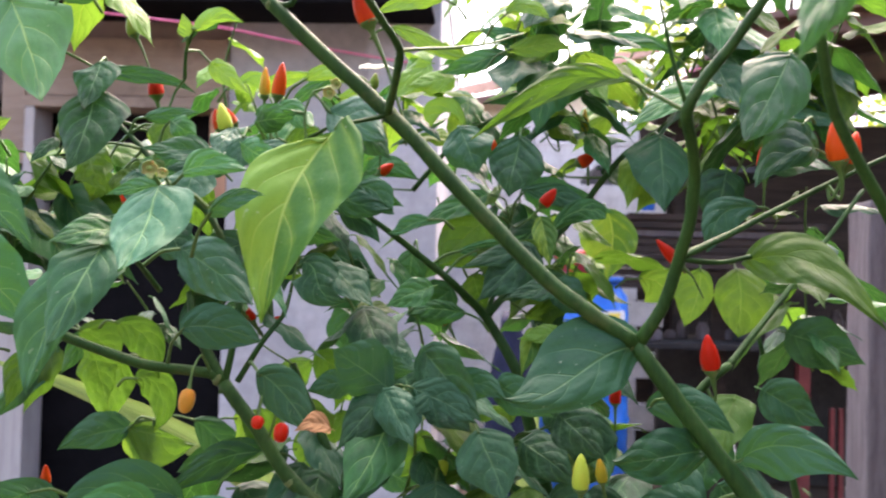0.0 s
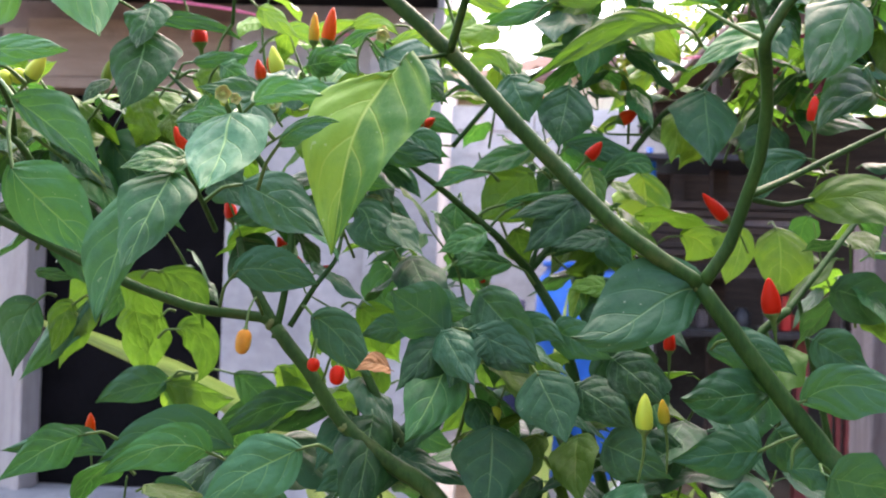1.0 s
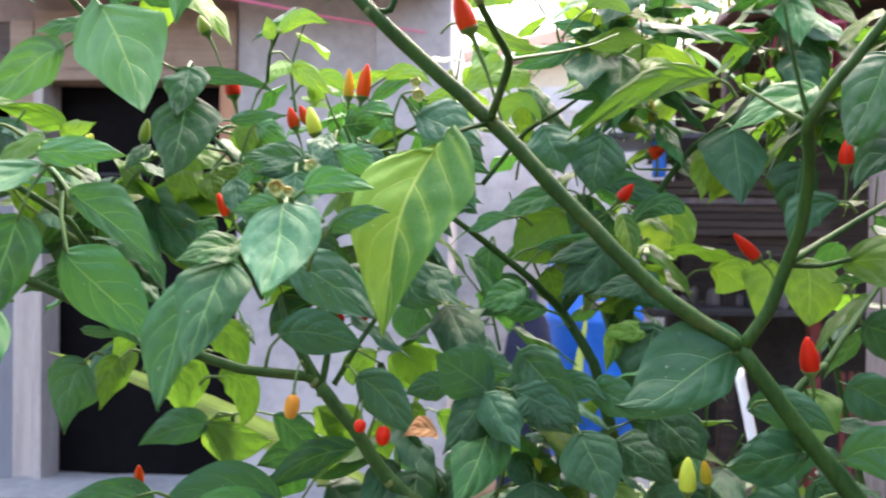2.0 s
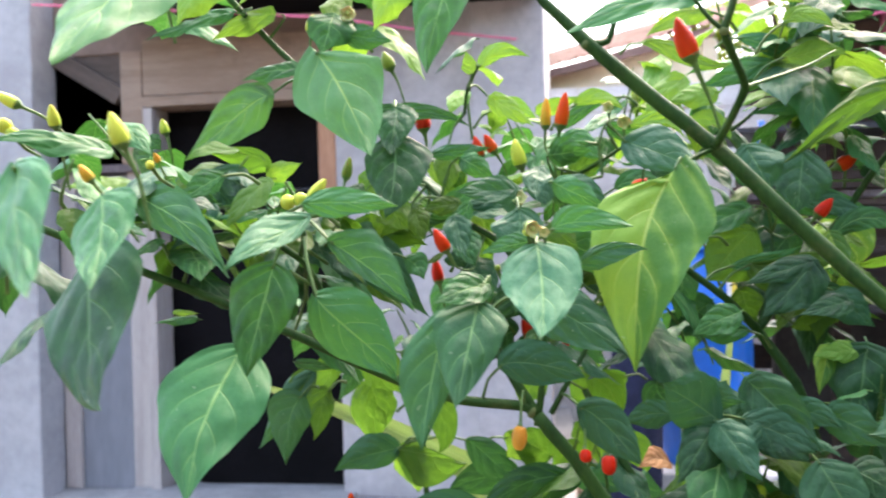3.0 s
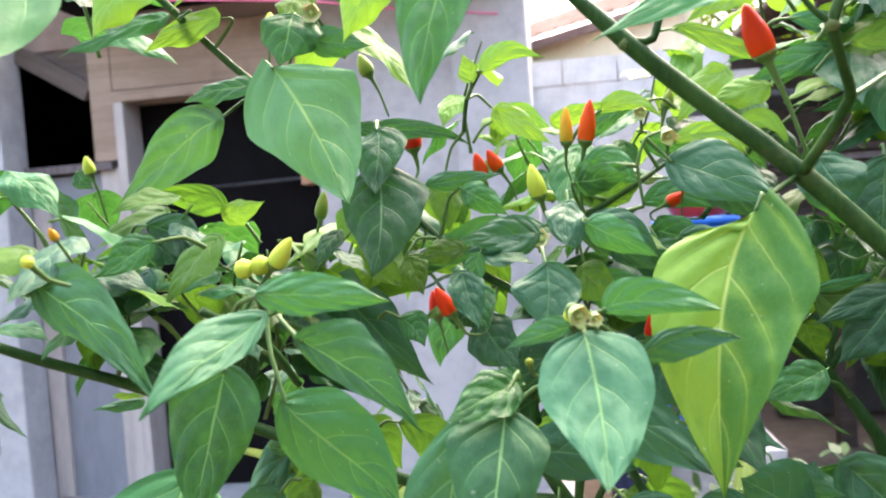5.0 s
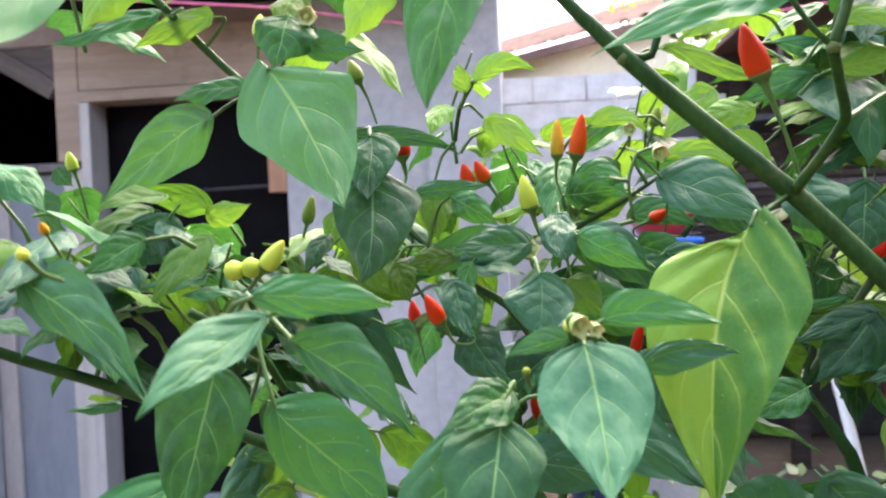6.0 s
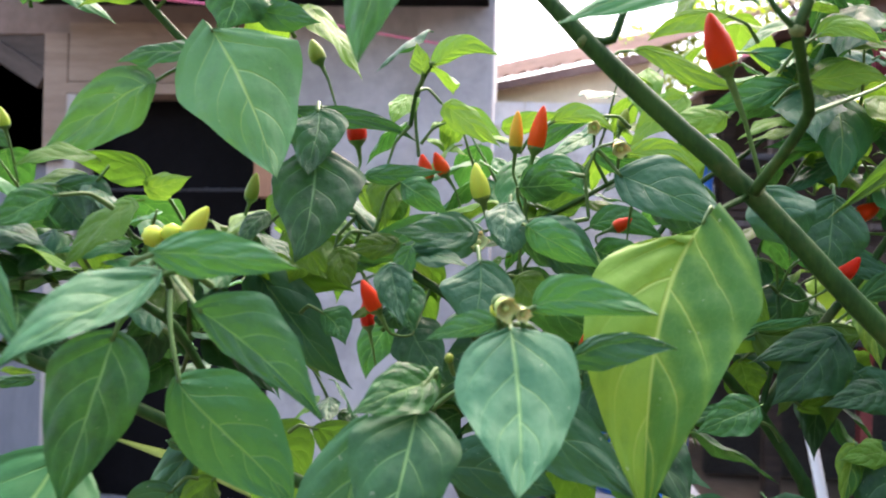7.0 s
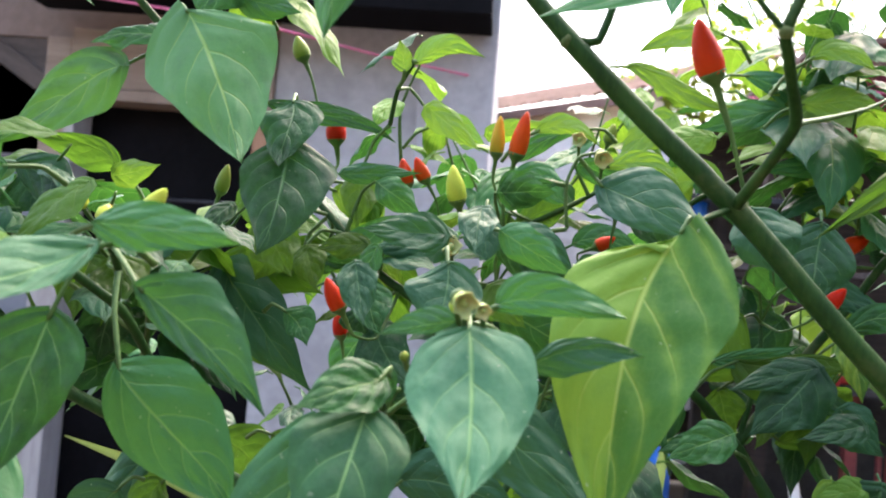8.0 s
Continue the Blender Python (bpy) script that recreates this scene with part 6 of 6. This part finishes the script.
blade(((0.031, 0.420, 1.532), (0.052, 0.420, 1.526), (0.076, 0.420, 1.514), (0.101, 0.420, 1.512)), 0.008, 0.006, "b", vm=0.4, q=0.85)
blade(((-0.118, 0.420, 1.213), (-0.104, 0.420, 1.202), (-0.091, 0.420, 1.191), (-0.076, 0.420, 1.186)), 0.015, 0.014, "d", vm=0.45, q=0.8)
blade(((-0.083, 0.430, 1.183), (-0.092, 0.430, 1.183), (-0.115, 0.430, 1.178), (-0.137, 0.430, 1.169)), 0.016, 0.016, "d", vm=0.45, q=0.8)
blade(((-0.175, 0.430, 1.206), (-0.169, 0.430, 1.197), (-0.164, 0.430, 1.183), (-0.163, 0.430, 1.166)), 0.017, 0.017, "b", vm=0.45, q=0.8)
blade(((-0.021, 0.530, 1.296), (-0.021, 0.527, 1.284), (-0.013, 0.523, 1.272), (0.002, 0.520, 1.261)), 0.016, 0.014, "d", vm=0.4, q=0.85)
blade(((0.005, 0.480, 1.311), (-0.006, 0.477, 1.298), (-0.011, 0.473, 1.286), (-0.008, 0.470, 1.272)), 0.015, 0.016, "d", vm=0.4, q=0.85)
blade(((0.013, 0.460, 1.260), (-0.003, 0.457, 1.254), (-0.011, 0.453, 1.248), (-0.013, 0.450, 1.242)), 0.012, 0.016, "o", vm=0.4, q=0.85)
blade(((0.041, 0.480, 1.251), (0.042, 0.477, 1.242), (0.051, 0.473, 1.233), (0.067, 0.470, 1.224)), 0.016, 0.017, "d", vm=0.4, q=0.85)
blade(((-0.009, 0.460, 1.217), (-0.009, 0.457, 1.208), (-0.015, 0.453, 1.199), (-0.026, 0.450, 1.190)), 0.013, 0.011, "o", vm=0.4, q=0.85)
blade(((0.008, 0.550, 1.190), (0.023, 0.547, 1.179), (0.033, 0.543, 1.167), (0.036, 0.540, 1.156)), 0.013, 0.016, "o", vm=0.4, q=0.85)
blade(((0.061, 0.440, 1.206), (0.061, 0.437, 1.195), (0.056, 0.433, 1.183), (0.045, 0.430, 1.171)), 0.011, 0.013, "o", vm=0.4, q=0.85)
blade(((-0.021, 0.520, 1.169), (-0.018, 0.517, 1.161), (-0.007, 0.513, 1.154), (0.012, 0.510, 1.146)), 0.016, 0.016, "d", vm=0.4, q=0.85)
blade(((0.023, 0.560, 1.149), (0.026, 0.557, 1.143), (0.037, 0.553, 1.137), (0.057, 0.550, 1.131)), 0.016, 0.016, "d", vm=0.4, q=0.85)
blade(((0.084, 0.450, 1.229), (0.085, 0.447, 1.222), (0.093, 0.443, 1.215), (0.107, 0.440, 1.208)), 0.014, 0.014, "o", vm=0.4, q=0.85)
blade(((0.096, 0.530, 1.164), (0.080, 0.527, 1.156), (0.073, 0.523, 1.147), (0.071, 0.520, 1.139)), 0.017, 0.015, "o", vm=0.4, q=0.85)
blade(((-0.055, 0.550, 1.248), (-0.069, 0.547, 1.238), (-0.075, 0.543, 1.227), (-0.074, 0.540, 1.217)), 0.015, 0.016, "o", vm=0.4, q=0.85)
blade(((-0.028, 0.470, 1.201), (-0.036, 0.467, 1.189), (-0.036, 0.463, 1.177), (-0.030, 0.460, 1.165)), 0.014, 0.016, "o", vm=0.4, q=0.85)
blade(((0.009, 0.450, 1.420), (0.022, 0.447, 1.424), (0.037, 0.443, 1.421), (0.054, 0.440, 1.412)), 0.009, 0.011, "g", vm=0.4, q=0.85)
blade(((-0.011, 0.450, 1.384), (0.000, 0.447, 1.380), (0.012, 0.443, 1.372), (0.023, 0.440, 1.359)), 0.010, 0.011, "d", vm=0.4, q=0.85)
blade(((-0.143, 0.550, 1.338), (-0.151, 0.547, 1.327), (-0.157, 0.543, 1.313), (-0.159, 0.540, 1.295)), 0.016, 0.015, "g", vm=0.35, q=0.9)
# the fruit
chili((-0.037, 0.325, 1.454), (-0.032, 0.321, 1.478), 0.0104, "o")
chili((-0.047, 0.330, 1.455), (-0.046, 0.326, 1.476), 0.0082, "a")
chili((-0.140, 0.370, 1.463), (-0.142, 0.366, 1.481), 0.0129, "r")
chili((-0.100, 0.400, 1.444), (-0.105, 0.396, 1.460), 0.0105, "o")
chili((-0.089, 0.400, 1.448), (-0.097, 0.396, 1.461), 0.0101, "o")
chili((-0.063, 0.300, 1.426), (-0.068, 0.296, 1.444), 0.0107, "g")
chili((0.039, 0.237, 1.478), (0.029, 0.233, 1.501), 0.0130, "o", 0.055)
chili((0.021, 0.440, 1.418), (0.033, 0.436, 1.424), 0.0098, "o")
chili((-0.110, 0.268, 1.371), (-0.118, 0.264, 1.385), 0.0093, "o")
chili((-0.152, 0.505, 1.340), (-0.156, 0.501, 1.363), 0.0124, "r")
chili((0.113, 0.380, 1.428), (0.111, 0.376, 1.439), 0.0085, "o")
chili((0.186, 0.460, 1.431), (0.201, 0.456, 1.438), 0.0129, "o")
chili((0.152, 0.400, 1.390), (0.163, 0.396, 1.402), 0.0109, "r")
chili((-0.050, 0.330, 1.300), (-0.056, 0.326, 1.310), 0.0078, "r")
chili((0.087, 0.281, 1.279), (0.084, 0.277, 1.289), 0.0092, "r")
chili((-0.065, 0.250, 1.264), (-0.066, 0.246, 1.250), 0.0100, "m")
chili((-0.026, 0.262, 1.247), (-0.026, 0.258, 1.240), 0.0082, "r")
chili((-0.012, 0.264, 1.243), (-0.012, 0.260, 1.232), 0.0099, "r")
chili((-0.184, 0.013, 1.412), (-0.187, 0.009, 1.423), 0.0071, "g")
chili((-0.267, 0.100, 1.434), (-0.267, 0.096, 1.444), 0.0062, "g")
chili((-0.315, 0.300, 1.459), (-0.316, 0.296, 1.469), 0.0074, "g")
chili((-0.192, 0.330, 1.425), (-0.187, 0.326, 1.440), 0.0082, "l")
chili((-0.184, 0.220, 1.403), (-0.173, 0.216, 1.415), 0.0094, "g")
chili((-0.285, 0.100, 1.445), (-0.296, 0.096, 1.451), 0.0064, "g")
chili((-0.219, 0.050, 1.404), (-0.222, 0.046, 1.410), 0.0051, "a")
chili((-0.243, 0.150, 1.422), (-0.243, 0.146, 1.426), 0.0039, "a")
chili((-0.171, 0.400, 1.518), (-0.177, 0.396, 1.531), 0.0114, "l")
chili((-0.237, 0.400, 1.551), (-0.234, 0.396, 1.565), 0.0105, "g")
chili((0.027, 0.400, 1.434), (0.029, 0.396, 1.451), 0.0087, "l")
chili((0.086, 0.300, 1.216), (0.080, 0.296, 1.200), 0.0095, "g")
chili((0.242, 0.255, 1.282), (0.237, 0.251, 1.304), 0.0120, "r")
chili((0.194, 0.300, 1.255), (0.193, 0.296, 1.271), 0.0084, "r")
chili((0.259, 0.400, 1.346), (0.238, 0.396, 1.365), 0.0108, "r")
chili((0.306, 0.360, 1.414), (0.304, 0.356, 1.433), 0.0110, "r")
chili((0.079, 0.480, 1.292), (0.072, 0.476, 1.306), 0.0132, "r")
chili((0.164, 0.227, 1.218), (0.163, 0.223, 1.239), 0.0104, "g")
chili((0.177, 0.235, 1.221), (0.174, 0.231, 1.235), 0.0073, "a")
chili((-0.196, 0.337, 1.180), (-0.195, 0.333, 1.195), 0.0074, "o")
chili((-0.059, 0.330, 1.306), (-0.067, 0.326, 1.321), 0.0100, "r")
chili((-0.042, 0.350, 1.298), (-0.033, 0.346, 1.302), 0.0064, "r")
chili((-0.012, 0.300, 1.349), (-0.008, 0.296, 1.365), 0.0066, "r")
chili((-0.094, 0.300, 1.345), (-0.096, 0.296, 1.352), 0.0051, "r")
chili((0.320, 0.270, 1.407), (0.314, 0.266, 1.433), 0.0138, "o")
chili((0.326, 0.275, 1.406), (0.332, 0.271, 1.427), 0.0133, "o")
chili((0.197, 0.500, 1.463), (0.195, 0.496, 1.485), 0.0081, "a")
chili((0.172, 0.500, 1.460), (0.169, 0.496, 1.480), 0.0091, "o")
chili((0.019, 0.400, 1.479), (0.022, 0.396, 1.490), 0.0082, "l")
# buds and flowers
bud((-0.198, 0.220, 1.403), 0.0047, "g")
bud((-0.190, 0.220, 1.404), 0.0047, "g")
bud((-0.226, 0.250, 1.410), 0.0040, "g")
bud((-0.293, 0.100, 1.436), 0.0037, "g")
bud((-0.289, 0.100, 1.432), 0.0032, "g")
bud((-0.221, 0.100, 1.415), 0.0021, "g")
bud((-0.065, 0.296, 1.404), 0.0048, "w")
bud((-0.052, 0.150, 1.383), 0.0040, "w")
bud((-0.046, 0.151, 1.381), 0.0026, "w")
bud((-0.054, 0.160, 1.381), 0.0024, "g")
bud((-0.070, 0.170, 1.363), 0.0017, "l")
bud((-0.179, 0.300, 1.536), 0.0051, "w")
bud((-0.002, 0.360, 1.473), 0.0041, "w")
bud((0.004, 0.300, 1.454), 0.0044, "w")
# leafy side shoots
sprig((-0.264, 0.280, 1.415), 0.035, 8, 0.032, "g")
sprig((-0.271, 0.200, 1.396), 0.035, 8, 0.035, "d")
sprig((-0.212, 0.260, 1.394), 0.035, 8, 0.035, "g")
sprig((-0.180, 0.280, 1.396), 0.035, 8, 0.032, "d")
sprig((-0.227, 0.240, 1.381), 0.035, 8, 0.035, "d")
sprig((-0.260, 0.140, 1.406), 0.030, 7, 0.030, "g")
sprig((-0.077, 0.300, 1.381), 0.030, 6, 0.032, "d")
sprig((-0.020, 0.360, 1.386), 0.040, 7, 0.040, "d")
sprig((-0.054, 0.300, 1.329), 0.040, 8, 0.040, "d")
sprig((-0.092, 0.400, 1.459), 0.040, 7, 0.036, "b")
sprig((0.265, 0.450, 1.518), 0.060, 10, 0.050, "o")
sprig((0.291, 0.420, 1.522), 0.060, 9, 0.050, "d")
sprig((0.340, 0.420, 1.509), 0.060, 9, 0.050, "d")
sprig((0.350, 0.500, 1.499), 0.060, 9, 0.050, "o")
sprig((0.380, 0.420, 1.519), 0.060, 9, 0.050, "o")
sprig((0.249, 0.500, 1.579), 0.060, 9, 0.050, "d")
sprig((0.317, 0.420, 1.550), 0.060, 9, 0.050, "d")
sprig((0.363, 0.400, 1.309), 0.050, 8, 0.050, "d")
sprig((0.299, 0.330, 1.224), 0.050, 8, 0.050, "d")
sprig((0.009, 0.400, 1.346), 0.050, 7, 0.045, "d")
sprig((0.092, 0.300, 1.246), 0.050, 8, 0.050, "d")
sprig((-0.101, 0.420, 1.507), 0.050, 5, 0.040, "b")
sprig((-0.050, 0.450, 1.455), 0.050, 8, 0.045, "g")
sprig((-0.007, 0.420, 1.430), 0.050, 8, 0.045, "g")
sprig((0.014, 0.500, 1.489), 0.060, 9, 0.050, "g")
sprig((0.053, 0.500, 1.506), 0.060, 9, 0.050, "b")
sprig((0.066, 0.500, 1.466), 0.060, 8, 0.050, "g")
sprig((0.116, 0.400, 1.521), 0.060, 9, 0.050, "b")
sprig((0.153, 0.450, 1.499), 0.070, 9, 0.055, "b")
sprig((0.166, 0.400, 1.517), 0.060, 8, 0.055, "b")
sprig((0.185, 0.450, 1.466), 0.060, 8, 0.055, "b")
sprig((0.147, 0.500, 1.413), 0.050, 7, 0.050, "d")
sprig((0.172, 0.500, 1.360), 0.050, 7, 0.050, "b")
sprig((0.185, 0.450, 1.325), 0.050, 7, 0.050, "d")
sprig((0.085, 0.450, 1.369), 0.050, 6, 0.050, "d")
sprig((-0.011, 0.400, 1.352), 0.050, 6, 0.045, "d")
sprig((-0.269, 0.330, 1.401), 0.050, 8, 0.045, "d")
sprig((-0.303, 0.320, 1.414), 0.050, 7, 0.040, "g")
sprig((-0.218, 0.300, 1.379), 0.050, 9, 0.045, "d")
sprig((-0.178, 0.350, 1.389), 0.050, 8, 0.045, "b")
sprig((-0.140, 0.380, 1.404), 0.040, 6, 0.045, "b")
sprig((-0.332, 0.200, 1.431), 0.050, 7, 0.040, "g")
sprig((-0.356, 0.200, 1.393), 0.050, 5, 0.050, "d")
sprig((-0.271, 0.220, 1.386), 0.040, 7, 0.045, "g")
sprig((0.221, 0.550, 1.510), 0.050, 4, 0.045, "b")
sprig((0.253, 0.550, 1.543), 0.070, 6, 0.050, "o")
sprig((0.295, 0.500, 1.518), 0.070, 6, 0.050, "o")
sprig((0.311, 0.500, 1.458), 0.060, 8, 0.050, "o")
sprig((0.353, 0.450, 1.477), 0.060, 8, 0.055, "d")
sprig((0.366, 0.400, 1.491), 0.060, 8, 0.055, "d")
sprig((0.368, 0.450, 1.379), 0.060, 7, 0.050, "d")
sprig((0.362, 0.500, 1.318), 0.060, 7, 0.050, "d")
sprig((0.117, 0.500, 1.379), 0.040, 5, 0.045, "d")
sprig((0.036, 0.400, 1.311), 0.050, 6, 0.050, "g")
sprig((0.184, 0.450, 1.324), 0.050, 6, 0.050, "d")
sprig((0.178, 0.330, 1.252), 0.050, 6, 0.050, "d")
sprig((-0.016, 0.330, 1.321), 0.050, 7, 0.050, "d")
sprig((-0.178, 0.360, 1.401), 0.050, 7, 0.050, "b")
sprig((-0.219, 0.300, 1.350), 0.050, 7, 0.050, "g")
sprig((-0.278, 0.450, 1.311), 0.040, 5, 0.040, "d")
sprig((-0.172, 0.420, 1.303), 0.035, 5, 0.036, "d")
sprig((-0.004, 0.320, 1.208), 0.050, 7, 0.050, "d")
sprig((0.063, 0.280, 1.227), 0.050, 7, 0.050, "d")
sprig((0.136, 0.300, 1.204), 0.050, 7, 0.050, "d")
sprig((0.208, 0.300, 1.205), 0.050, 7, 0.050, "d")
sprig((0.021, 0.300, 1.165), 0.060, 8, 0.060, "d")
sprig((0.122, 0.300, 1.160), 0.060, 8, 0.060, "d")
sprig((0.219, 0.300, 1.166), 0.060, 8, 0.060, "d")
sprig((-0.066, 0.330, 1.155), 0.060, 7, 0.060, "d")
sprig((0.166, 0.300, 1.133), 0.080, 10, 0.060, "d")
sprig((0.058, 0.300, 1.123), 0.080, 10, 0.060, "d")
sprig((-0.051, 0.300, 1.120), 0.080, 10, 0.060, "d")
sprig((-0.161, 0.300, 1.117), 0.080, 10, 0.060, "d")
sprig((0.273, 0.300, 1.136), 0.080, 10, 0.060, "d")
sprig((-0.356, 0.300, 1.582), 0.060, 8, 0.050, "g")
sprig((-0.215, 0.320, 1.571), 0.060, 8, 0.050, "b")
sprig((0.075, 0.500, 1.606), 0.080, 10, 0.050, "b")
sprig((0.149, 0.400, 1.563), 0.080, 10, 0.050, "g")
